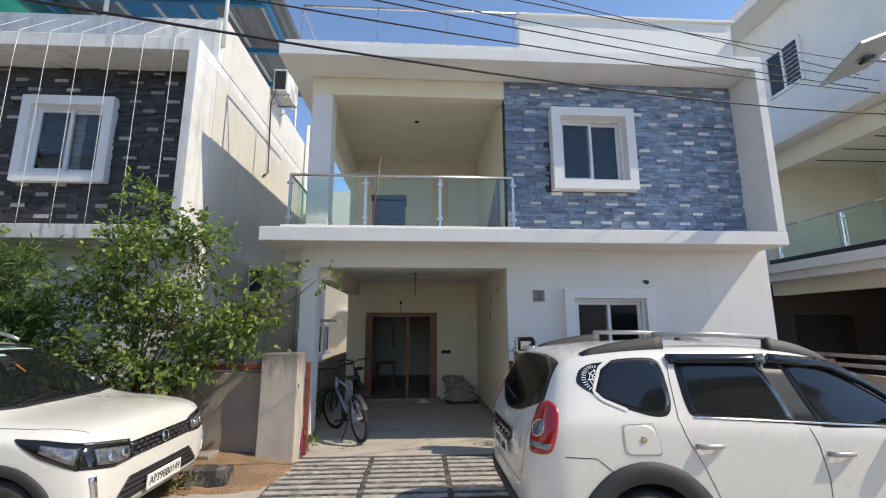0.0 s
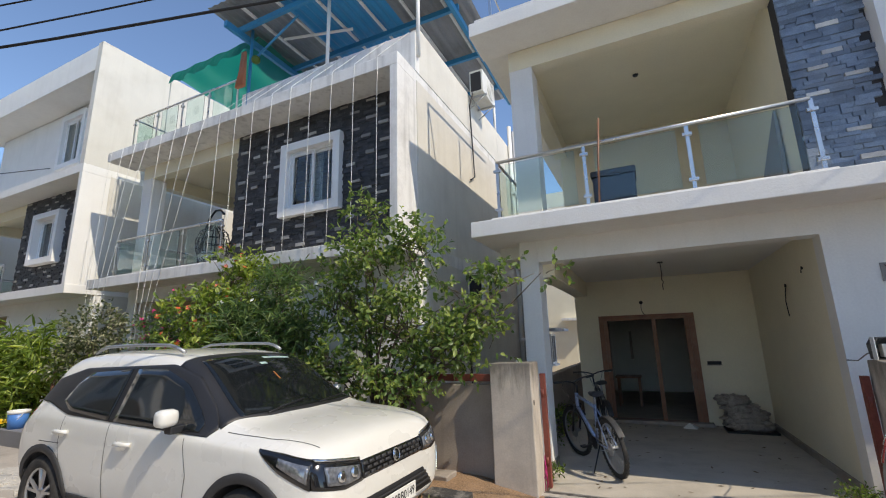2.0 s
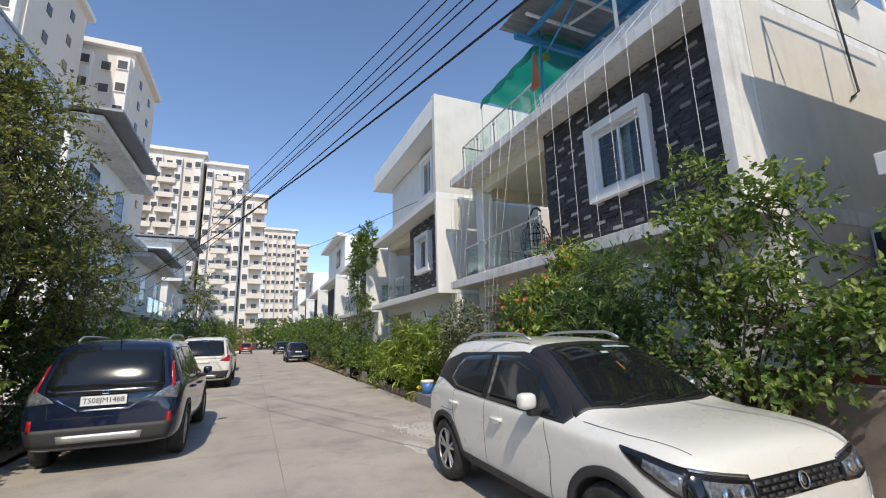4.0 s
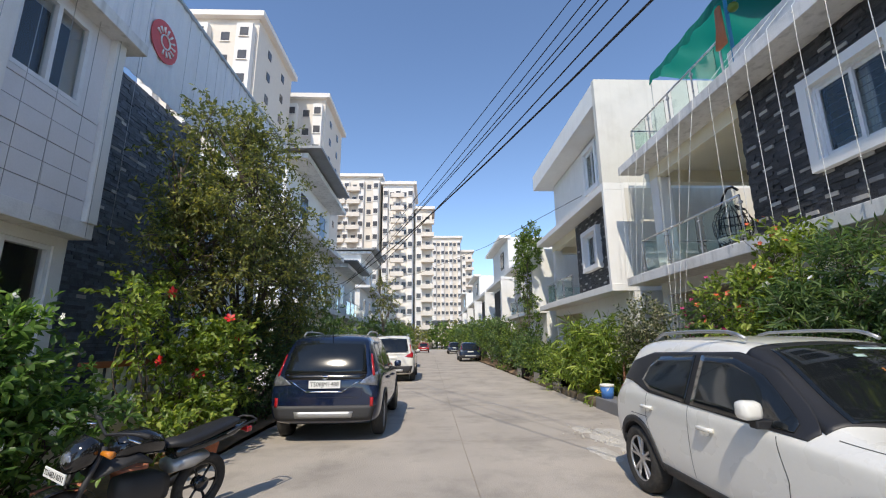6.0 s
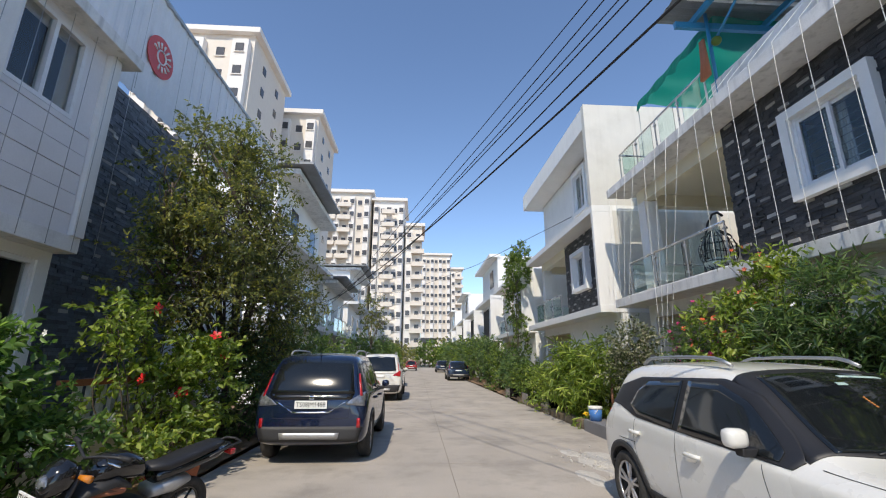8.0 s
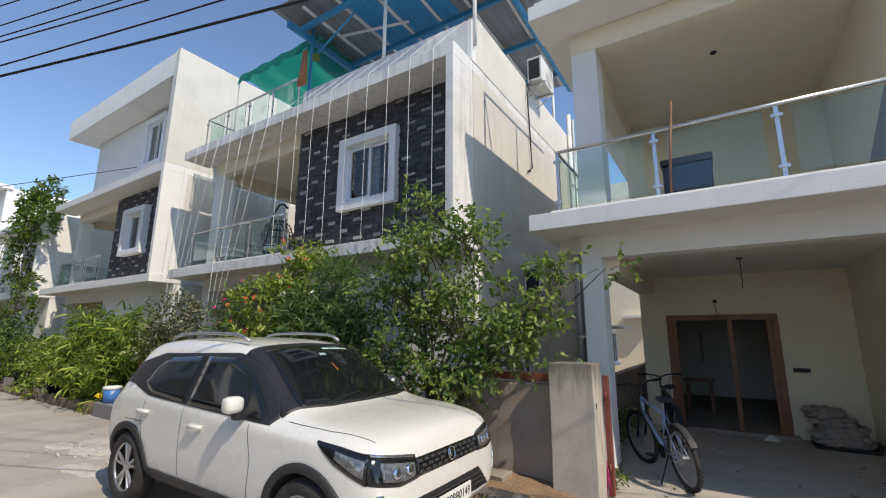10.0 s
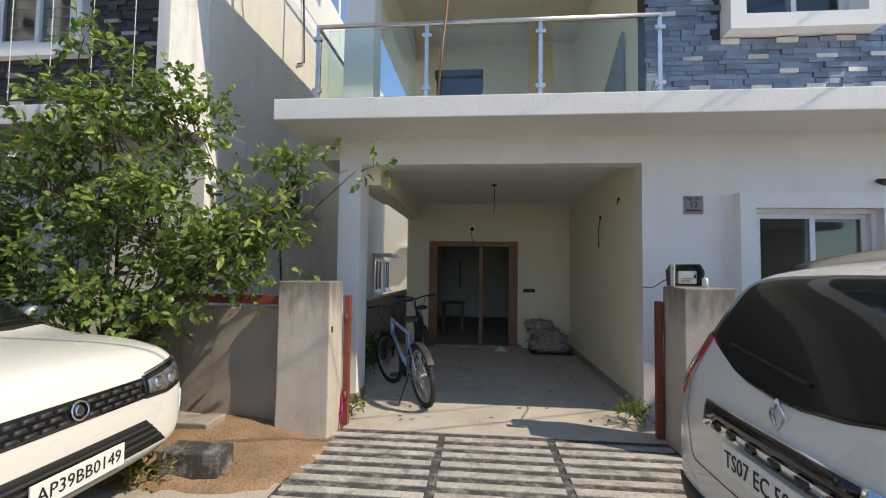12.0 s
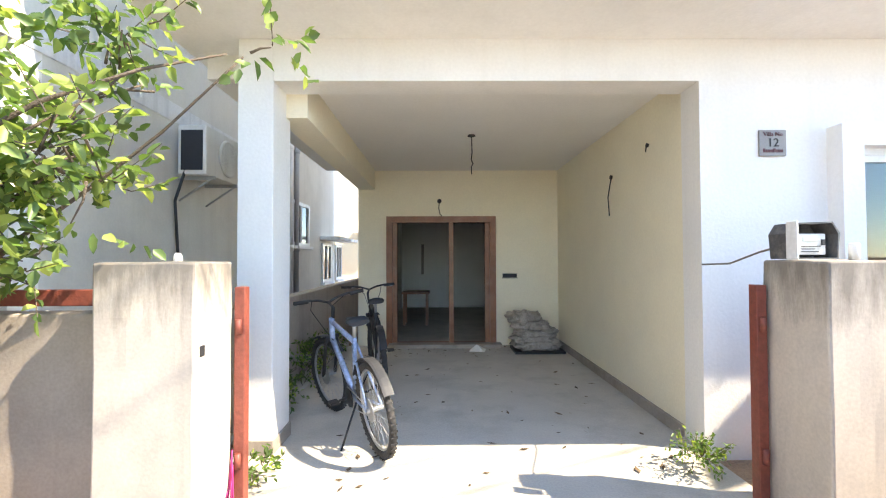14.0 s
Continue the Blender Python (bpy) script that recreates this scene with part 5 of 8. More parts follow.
gp = thing("gate_pillar", (-1.17, 8.12, 0), "pale cement gate pillar with chipped edges and stained top", "pillar", "gate pillars")
rough_block("shaft", gp, M["pillar"], -1.40, -0.94, 7.95, 8.30, -0.1, 1.335, 2)
block("socket", gp, M["dark"], -0.942, -0.936, 7.99, 8.03, 0.90, 0.95)
bm = bmesh.new()
lathe(bm, (-1.12, 8.12, 1.335), (0, 0, 1), ((0, 0.022), (0.03, 0.020), (0.045, 0.012)), 10)
tagged(part("plastic_scrap", bm, M["petal_white"]), "crumpled white plastic scrap lying on the pillar", "litter")
gp = thing("gate_pillar", (2.10, 8.15, 0), "grey cement gate pillar carrying an electricity meter", "pillar", "gate pillars")
rough_block("shaft", gp, M["pillar"], 1.93, 2.32, 7.95, 8.35, -0.1, 1.335, 5)
bw = thing("boundary_wall", (-2.2, 8.2, 0), "bare cement boundary wall with damp stains", "wall", "boundary walls")
rough_block("wall", bw, M["plaster"], -3.05, -1.402, 8.10, 8.25, -0.1, 1.09, 3)
block("rail", bw, M["rust"], -3.0, -1.402, 8.14, 8.19, 1.12, 1.20, 0.004, "red oxide steel rail")
bw = thing("boundary_wall", (4.3, 8.2, 0), "low cement boundary wall with a red steel fence", "wall", "boundary walls")
rough_block("wall", bw, M["plaster"], 2.322, 6.6, 8.10, 8.25, -0.1, 0.70, 8)
for z in (1.16, 0.74):
    block("rail", bw, M["rust"], 2.322, 6.5, 8.15, 8.19, z, z + 0.05, 0.003)
for i in range(26):
    x = 2.38 + i * 0.16
    block("board", bw, M["rust"], x, x + 0.075, 8.150, 8.185, 0.79, 1.16 if i % 2 else 1.06, 0.003)
block("rail", bw, M["rust"], 2.322, 6.5, 8.188, 8.20, 0.96, 1.01, 0.002)
block("rod", bw, M["rust"], 2.322, 6.5, 8.188, 8.198, 1.085, 1.097)
for x0, x1, lab in ((-0.93, -0.875, "red oxide steel gate post beside a cement pillar"), (1.86, 1.915, "dark red steel gate post beside a cement pillar")):
    g = thing("gate_post", ((x0 + x1) / 2, 8.3, 0), lab, "gate post", "gate posts")
    block("angle_bar", g, M["rust"], x0, x1, 8.30, 8.36, 0.02, 1.20, 0.004)
    for z in (0.25, 0.95):
        bm = bmesh.new()
        lathe(bm, ((x0 + x1) / 2, 8.29, z), (0, 0, 1), ((0, 0.016), (0.08, 0.016)), 10)
        part("hinge", bm, M["rust"], g)
bm = bmesh.new()
rng = random.Random(4)
for k in range(7):
    a = k * 0.9
    pts = [(-0.93 + 0.03 * math.cos(a) * t, 8.29 - 0.05 * t, 0.28 - 0.22 * t + 0.07 * math.sin(3.1 * t + a)) for t in (0, 0.25, 0.5, 0.75, 1.0)]
    tube(bm, pts, 0.004, 5)
tagged(part("string_tie", bm, M["petal_pink"]), "pink string tied round the gate post", "string")

# drive: three striped panels and a plain threshold
drive = tagged(new("drive"), "striped black and white concrete drive up to the porch", "drive", kind="structure")
bm = bmesh.new()
box(bm, -1.0, 1.93, 6.2, 8.25, -0.15, 0.002)
part("bed", bm, M["black_paint"], drive)
bm = bmesh.new()
box(bm, -0.90, 1.93, 8.25, 8.46, -0.15, 0.012, 0.004)
part("threshold", bm, M["porch"], drive)
rng = random.Random(12)
for c0, c1 in ((-0.98, -0.02), (0.035, 0.905), (0.955, 1.91)):
    y = 6.22
    while y < 8.12:
        d = rng.uniform(0.075, 0.088)
        bm = bmesh.new()
        vs = box(bm, c0 + rng.uniform(0, 0.01), c1 - rng.uniform(0, 0.01), y, y + d, -0.02, 0.012, 0.004)
        bmesh.ops.subdivide_edges(bm, edges=[e for e in bm.edges if e.calc_length() > 0.3], cuts=6)
        for v in bm.verts:
            v.co.y += 0.006 * noise.noise(v.co * 7)
        part("strip", bm, M["white_paint"], drive)
        y += 0.155
porch_floor = thing("porch_floor", (0.5, 10.5, 0), "dusty cement porch floor with faint stains", "floor", kind="structure")
block("slab", porch_floor, M["porch"], -1.25, 2.0, 8.46, 12.66, -0.2, 0.0)
block("skirting", porch_floor, M["plaster"], 1.975, 2.003, 9.25, 12.64, 0.0, 0.09)
block("kerb", porch_floor, M["porch"], -1.40, -1.25, 9.41, 12.7, -0.2, 0.05)
side = thing("side_passage", (-2.1, 13, 0), "bare ground passage between two villas", "ground", kind="structure")
block("passage_floor", side, M["porch"], -2.84, -1.41, 8.5, 26, -0.2, -0.03)
pw = thing("passage_wall", (-1.5, 13, 0), "low cement wall beside the porch", "wall", "boundary walls")
rough_block("wall", pw, M["plaster"], -1.55, -1.41, 9.45, 17.5, -0.1, 0.95, 4)

# ---- door, porch details ----
door = thing("door_opening", (0.19, 12.7, 0), "teak double door frame without leaves in a cream wall", "door", kind="structure")
wall("door_frame", door, M["wood"], "x", 12.60, 0.16, -0.66, 1.03, -0.03, 2.0, [(-0.565, 0.935, 0.05, 1.905)], "varnished teak frame")
block("mullion", door, M["wood"], 0.305, 0.375, 12.61, 12.74, 0.05, 1.905, 0.004)
block("inner_frame", door, M["wood"], 0.865, 0.935, 12.64, 12.74, 0.05, 1.905, 0.003)
block("inner_frame", door, M["wood"], -0.565, -0.50, 12.64, 12.74, 0.05, 1.905, 0.003)
block("sill", door, M["plaster"], -0.62, 1.10, 12.45, 12.64, -0.1, 0.055, 0.008)
# made-up grey slab outside the rear slot, keeps the view through it dim
rw = thing("slot_backdrop", (0, 18.6, 0), "grey backdrop added behind the villa's rear slot to dim it", "wall", "boundary walls")
block("wall", rw, M["plaster"], -1.2, 2.5, 18.45, 18.6, -0.1, 4.5)
tb = thing("table", (-0.33, 15.0, 0), "small dark wooden table standing in the unlit room", "table")
block("tabletop", tb, M["wood"], -0.62, -0.05, 14.75, 15.25, 0.62, 0.66, 0.005)
for x in (-0.59, -0.13):
    for y in (14.79, 15.16):
        block("leg", tb, M["wood"], x, x + 0.05, y, y + 0.05, -0.02, 0.62)


def dangling(name, pts, label, r=0.006, rose=None, rose_axis=(0, 0, 1)):
    t = thing(name, pts[0], label, "cable", "loose porch cables")
    bar("wire", t, M["cable"], pts, r, 6)
    if rose:
        bm = bmesh.new()
        lathe(bm, pts[0], rose_axis, ((-0.012, rose), (0.004, rose * 0.8)), 14)
        part("hole", bm, M["dark"], t)
    return t


dangling("ceiling_wire", ((0.52, 10.73, 2.715), (0.525, 10.73, 2.52), (0.515, 10.73, 2.44), (0.535, 10.73, 2.40), (0.515, 10.72, 2.36), (0.52, 10.73, 2.28)), "loose cable hanging from the porch ceiling", rose=0.045)
dangling("wall_wire", ((0.16, 12.655, 2.24), (0.15, 12.64, 2.13), (0.17, 12.64, 2.04), (0.21, 12.63, 1.99)), "loose cable out of the wall over the door", rose=0.035, rose_axis=(0, 1, 0))
dangling("wall_wire", ((2.0, 10.55, 2.21), (1.985, 10.56, 2.12), (1.98, 10.60, 2.0), (1.985, 10.58, 1.80)), "loose cable out of the porch side wall", rose=0.025, rose_axis=(1, 0, 0))
dangling("wall_wire", ((2.0, 9.75, 2.34), (1.985, 9.75, 2.32), (1.98, 9.75, 2.28)), "short cable stub in the porch side wall", rose=0.02, rose_axis=(1, 0, 0))
sw = thing("switch_box", (1.25, 12.65, 1.08), "open wall box for switches in the cream wall", "socket")
block("box", sw, M["dark"], 1.14, 1.36, 12.645, 12.664, 1.05, 1.11)
block("rim", sw, M["plaster"], 1.13, 1.37, 12.652, 12.662, 1.035, 1.05)


def sack(at, w, d, h, turn, seed, label):
    bm = bmesh.new()
    bmesh.ops.create_uvsphere(bm, u_segments=40, v_segments=22, radius=1)
    for v in bm.verts:
        c = v.co
        for k, e in ((0, 0.55), (1, 0.6), (2, 0.75)):
            c[k] = math.copysign(abs(c[k]) ** e, c[k])
        f = 1 + 0.35 * noise.noise(Vector((c.x * 2, c.y * 2, c.z * 2 + seed * 5))) + 0.22 * abs(noise.noise(Vector((c.x * 7, c.y * 5, c.z * 4 + seed))))
        v.co = Vector((c.x * w / 2 * f, c.y * d / 2 * f, c.z * h / 2 * f + 0.03 * noise.noise(Vector((c.x * 6, c.y * 6, seed)))))
    bm.transform(pose(at[0], at[1], at[2] + h / 2, 0, 0, turn))
    ob = part("cement_sack", bm, M["sack"], smooth=True)
    return tagged(ob, label, "sack", "pile of sacks")


M["sack"] = mat("woven_cement_sack", (0.42, 0.38, 0.33), 0.75, var=0.3, scale=7, fine=90, bump=0.5, stain=(0.05, 0.047, 0.045), amount=0.95, stain_scale=9)
for k, (x, y, z, w, h, turn, lab) in enumerate(((1.57, 12.26, 0.035, 0.66, 0.13, 4, "dusty flattened cement sack at the bottom of a pile"), (1.53, 12.28, 0.13, 0.60, 0.12, -9, "dusty printed cement sack in a pile"),
                                                 (1.56, 12.27, 0.22, 0.56, 0.12, 13, "dusty printed cement sack in a pile"), (1.49, 12.30, 0.31, 0.50, 0.12, -16, "creased cement sack near the top of a pile"),
                                                 (1.40, 12.33, 0.39, 0.44, 0.17, 24, "crumpled cement sack on top of a pile"))):
    sack((x, y, z), w, 0.42, h, turn, k + 1, lab)
bl = thing("board", (1.58, 12.25, 0), "dark board under a pile of sacks", "board")
block("sheet", bl, M["black_plastic"], 1.22, 1.93, 12.02, 12.5, 0.0, 0.035)
bm = bmesh.new()
vs = [bm.verts.new(p) for p in ((0.58, 12.20, 0.006), (0.80, 12.16, 0.004), (0.84, 12.34, 0.01), (0.70, 12.30, 0.085), (0.62, 12.36, 0.01))]
for f in ((0, 1, 3), (1, 2, 3), (2, 4, 3), (4, 0, 3), (0, 4, 2, 1)):
    bm.faces.new([vs[i] for i in f])
tagged(part("paper_scrap", bm, M["petal_white"]), "crumpled white paper on the porch floor", "litter")
# dry leaves and crumbs on the porch floor and drive
rng = random.Random(21)
bm = bmesh.new()
for k in range(170):
    x, y = rng.uniform(-0.9, 1.9), rng.choice((rng.uniform(8.5, 12.5), rng.uniform(11.9, 12.6)))
    s, a = rng.uniform(0.012, 0.045), rng.uniform(0, 6.28)
    m_ = pose(x, y, 0.004, rng.uniform(-14, 14), rng.uniform(-14, 14), math.degrees(a))
    q = [bm.verts.new(m_ @ Vector(p)) for p in ((-s, 0, 0.003), (0, -s * 0.4, 0.002), (s, 0, 0.006), (0, s * 0.4, 0.004))]
    bm.faces.new(q)
tagged(part("dry_leaves", bm, mat("dry_leaf", (0.10, 0.065, 0.035), 0.8, island=0.5, bump=0)), "scattered dry leaves and crumbs on the porch floor", "litter", kind="stuff")

# house number plaque, meter, wall lamp
pq = thing("house_number_plaque", (2.505, 9.0, 2.15), "grey engraved house number plaque on a white wall", "sign")
block("plaque", pq, mat("grey_granite_plaque", (0.28, 0.27, 0.26), 0.4, fine=120, var=0.15, bump=0.05), 2.412, 2.602, 8.984, 9.0, 2.06, 2.245, 0.004)
M["plaque_ink"] = mat("maroon_lettering", (0.12, 0.035, 0.04), 0.5, bump=0)
text("letters", "Villa No", 0.042, (2.507, 8.981, 2.213), 90, 0, M["plaque_ink"], pq)
text("letters", "12", 0.085, (2.507, 8.981, 2.152), 90, 0, M["ink"], pq)
for k in range(8):
    block("letter_bar", pq, M["plaque_ink"], 2.435 + k * 0.018, 2.449 + k * 0.018, 8.980, 8.985, 2.085 if k not in (0, 4) else 2.085, 2.105 if k not in (0, 4) else 2.112)
mt = thing("electricity_meter", (2.10, 8.2, 1.335), "electricity meter in an open black plastic case", "meter")
bm = bmesh.new()
prof = [(1.985, 1.34), (1.975, 1.47), (2.01, 1.525), (2.20, 1.53), (2.235, 1.47), (2.225, 1.34)]
f0 = [bm.verts.new((x - 0.03, 8.18, z)) for x, z in prof]
f1 = [bm.verts.new((x - 0.03, 8.32, z)) for x, z in prof]
bm.faces.new(f1)
for i in range(6):
    bm.faces.new((f0[i], f0[(i + 1) % 6], f1[(i + 1) % 6], f1[i]))
case = part("case", bm, mat("dusty_smoked_plastic", (0.09, 0.09, 0.09), 0.35, var=0.3, fine=60, stain=(0.35, 0.32, 0.28), amount=0.5, stain_scale=14, bump=0), mt)
so = case.modifiers.new("wall", "SOLIDIFY")
so.thickness = 0.008
block("meter_body", mt, M["ac"], 2.005, 2.150, 8.20, 8.28, 1.36, 1.47, 0.006, "pale grey meter face")
block("display", mt, M["sticker"], 2.03, 2.11, 8.195, 8.20, 1.432, 1.452)
block("button", mt, M["black_plastic"], 2.125, 2.14, 8.192, 8.20, 1.41, 1.44)
for k, w_ in enumerate((0.09, 0.07, 0.10)):
    block("letter_bar", mt, M["ink"], 2.02, 2.02 + w_, 8.1965, 8.20, 1.375 + k * 0.014, 1.379 + k * 0.014)
bm = bmesh.new()
box(bm, 1.925, 1.935, 8.11, 8.18, 1.34, 1.53, 0.004)
part("lid", bm, M["plate"], mt, "clear plastic lid swung open")
bar("cable", mt, M["pillar"], ((2.0, 8.995, 1.30), (1.99, 8.7, 1.31), (1.96, 8.4, 1.38), (1.97, 8.2, 1.42)), 0.006, 6)
bm = bmesh.new()
lathe(bm, (2.13, 8.03, 1.335), (0, 0, 1), ((0, 0.022), (0.075, 0.022), (0.08, 0.018)), 14)
tagged(part("plastic_cup", bm, M["petal_white"]), "white plastic cup standing on the gate pillar", "cup")
lm = thing("lamp_holder", (4.27, 9.0, 2.4), "bare black lamp holder on a white wall", "lamp")
bm = bmesh.new()
lathe(bm, (4.27, 9.0, 2.40), (0, -0.8, -0.3), ((0, 0.02), (0.05, 0.03), (0.09, 0.035)), 14)
part("holder", bm, M["black_plastic"], lm)

# things on the balcony
cb = thing("plastic_cooler", (0.0, 10.2, 3.11), "dark blue plastic cooler box on the balcony floor", "box")
block("tub", cb, mat("dark_blue_plastic", (0.02, 0.03, 0.05), 0.35, bump=0.03), -0.28, 0.32, 9.9, 10.4, 3.11, 3.98, 0.03)
block("lid", cb, M["black_plastic"], -0.30, 0.34, 9.88, 10.42, 3.98, 4.08, 0.02)
bar("stick", None, M["wood"], ((-0.12, 8.64, 3.19), (-0.09, 8.68, 3.7), (-0.03, 8.69, 4.33)), 0.012, 7)
tagged(bpy.data.objects["stick"], "thin wooden stick leaning on the balcony rail", "stick")
bm = bmesh.new()
vs = [bm.verts.new(p) for p in ((2.02, 9.6, 3.11), (2.02, 11.4, 3.11), (2.02, 9.6, 4.35), (1.95, 9.6, 3.11), (1.95, 11.4, 3.11), (1.99, 9.6, 4.35))]
for f in ((0, 1, 2), (3, 5, 4), (0, 3, 4, 1), (1, 4, 5, 2), (2, 5, 3, 0)):
    bm.faces.new([vs[i] for i in f])
tagged(part("dark_board", bm, M["grey_sheet"]), "dark offcut board leaning on the balcony wall", "board")
bm = bmesh.new()
lathe(bm, (0.52, 10.3, 5.757), (0, 0, 1), ((-0.02, 0.035), (0.0, 0.045)), 14)
tagged(part("ceiling_box", bm, M["dark"]), "open junction box in the balcony ceiling", "socket")
dangling("wall_stub", ((0.55, 12.395, 4.1), (0.55, 12.38, 4.08), (0.55, 12.385, 4.03)), "short cable stub in the balcony wall", rose=0.02, rose_axis=(0, 1, 0))

# kerb stones and soil by the drive
kb = thing("kerb_block", (-1.6, 7.3, 0), "worn black painted concrete kerb block", "kerb", "kerb stones")
rough_block("block", kb, M["black_paint"], -1.86, -1.42, 7.20, 7.40, -0.05, 0.19, 6, 0.006)
kb = thing("kerb_block", (-2.15, 7.7, 0), "broken cement step beside the boundary wall", "kerb", "kerb stones")
rough_block("block", kb, M["plaster"], -2.45, -1.85, 7.72, 7.98, -0.05, 0.19, 7, 0.015)
rng = random.Random(31)
for i in range(13):
    x = -9.9 - i * 0.62
    kb = thing("kerb_stone", (x, 7.36, 0), "rough mossy kerb stone at the edge of the planting", "kerb", "kerb stones")
    rough_block("stone", kb, M["kerbstone"] if "kerbstone" in M else M.setdefault("kerbstone", mat("mossy_stone", (0.20, 0.16, 0.11), 0.9, var=0.3, scale=5, bump=0.6, stain=(0.30, 0.20, 0.08), amount=0.6, stain_scale=4)),
                x - 0.28, x + 0.28, 7.25, 7.50, -0.03, 0.20 + rng.uniform(-0.03, 0.03), i, 0.03, cuts=3)
bm = bmesh.new()
n = 26
vs = [[bm.verts.new((-2.9 + 2.0 * i / n, 6.95 + 1.16 * j / n, -0.02 + 0.16 * max(0, (1 - ((i / n - 0.45) / 0.6) ** 2)) * min(1, j / n * 1.5) + 0.02 * noise.noise(Vector((i * 0.5, j * 0.5, 3)))
                    * 1.0)) for j in range(n + 1)] for i in range(n + 1)]
for i in range(n):
    for j in range(n):
        bm.faces.new((vs[i][j], vs[i + 1][j], vs[i + 1][j + 1], vs[i][j + 1]))
tagged(part("soil_heap", bm, M["earth"], smooth=True), "low heap of dry reddish soil beside the drive", "soil", kind="structure")

# ---- neighbour's terrace, side wall and strings of lamps ----
NR = -2.83
wall("parapet", h2, M["white_worn"], "x", 8.95, 0.15, -7.05, NR, 6.10, 6.86)
wall("parapet", h2, M["white_toned"], "y", NR - 0.15, 0.15, 9.10, 18.0, 6.10, 7.02)
balustrade(h2, [(-10.72, 12.0), (-10.72, 8.85), (-7.08, 8.85)], 6.12, 7.18, (2, 4), name="terrace_balustrade")
can = thing("roof_canopy", (-4.8, 11, 6.1), "blue and grey sheet canopy over a roof terrace", "canopy")
for x, y in ((-6.92, 8.98), (-4.78, 8.98), (-2.80, 9.02), (-2.86, 13.4), (-6.92, 13.4)):
    bar("post", can, M["white"] if x > -6 else M["blue_steel"], ((x, y, 6.4), (x, y, 8.42)), 0.035)
for y in (8.75, 10.3, 11.9, 13.4):
    block("beam", can, M["blue_steel"], -7.15, -2.55, y, y + 0.07, 8.28, 8.40)
for x in (-7.05, -2.62):
    block("beam", can, M["blue_steel"], x - 0.04, x + 0.04, 8.4, 14.2, 8.16, 8.30)
for i in range(6):
    x = -6.6 + i * 0.75
    block("purlin", can, M["white_worn"], x, x + 0.05, 8.4, 14.2, 8.40, 8.45)
for x0, x1, mm, z0, z1 in ((-7.45, -5.95, "grey_sheet", 8.62, 8.56), (-5.95, -3.9, "blue_sheet", 8.56, 8.50), (-3.9, -2.3, "grey_sheet", 8.50, 8.46)):
    bm = bmesh.new()
    n = int((x1 - x0) / 0.05)
    rows = [[bm.verts.new((x0 + (x1 - x0) * i / n, y, z0 + (z1 - z0) * i / n + (0.018 if i % 4 < 2 else -0.004))) for y in (8.25, 14.3)] for i in range(n + 1)]
    for s, t in zip(rows, rows[1:]):
        bm.faces.new((s[0], t[0], t[1], s[1]))
    so = part("roof_sheet", bm, M[mm], can).modifiers.new("thick", "SOLIDIFY")
    so.thickness = 0.004
bar("brace", can, M["blue_steel"], ((-6.92, 8.98, 7.6), (-5.6, 8.98, 8.3)), 0.025)
bar("brace", can, M["white"], ((-6.3, 9.3, 8.2), (-4.9, 9.9, 8.38)), 0.03)
bm = bmesh.new()
nx, nz = 28, 12
g = []
for i in range(nx + 1):
    u = i / nx
    sag = 0.16 * math.sin(math.pi * u) * (1 + 0.4 * math.sin(u * 17))
    row = [bm.verts.new((-10.1 + 3.1 * u, 9.15 + 0.03 * math.sin(i * 1.7), 8.18 + 0.05 * math.sin(i * 1.1)))]
    row += [bm.verts.new((-10.1 + 3.1 * u, 9.2 + 2.3 * j / nz, 8.46 - sag * math.sin(math.pi * j / nz) - 0.1 * j / nz + 0.02 * math.sin(i * 0.9 + j))) for j in range(nz + 1)]
    g.append(row)
for a, b in zip(g, g[1:]):
    for j in range(nz + 1):
        bm.faces.new((a[j], b[j], b[j + 1], a[j + 1]))
M["net"] = leaf_mat("green_shade_net", (0.008, 0.20, 0.15), (0.015, 0.24, 0.18), 0.5)
net = thing("shade_net", (-8.5, 10.3, 6.1), "green garden shade net stretched over the terrace", "net")
part("sheet", bm, M["net"], net, smooth=True)
for x, y in ((-10.08, 9.2), (-10.08, 11.5)):
    bar("rod", net, M["steel_dull"], ((x, y, 6.1), (x, y, 8.46)), 0.012, 6)
bm = bmesh.new()
for k in range(5):
    tube(bm, [(-6.95 + 0.02 * k, 8.80, 7.75), (-6.98 + 0.03 * k, 8.80, 7.3), (-7.03 + 0.05 * k, 8.78, 6.92)], 0.03, 6, r1=0.045)
tagged(part("cloth", bm, M["terracotta"]), "faded orange cloth tied to the canopy post", "cloth")
bm = bmesh.new()
bmesh.ops.create_uvsphere(bm, u_segments=14, v_segments=10, radius=0.09, matrix=Matrix.Translation((-6.6, 8.85, 7.5)))
tagged(part("gourd", bm, M["leaf_light"], smooth=True), "green gourd hanging under the canopy", "gourd")


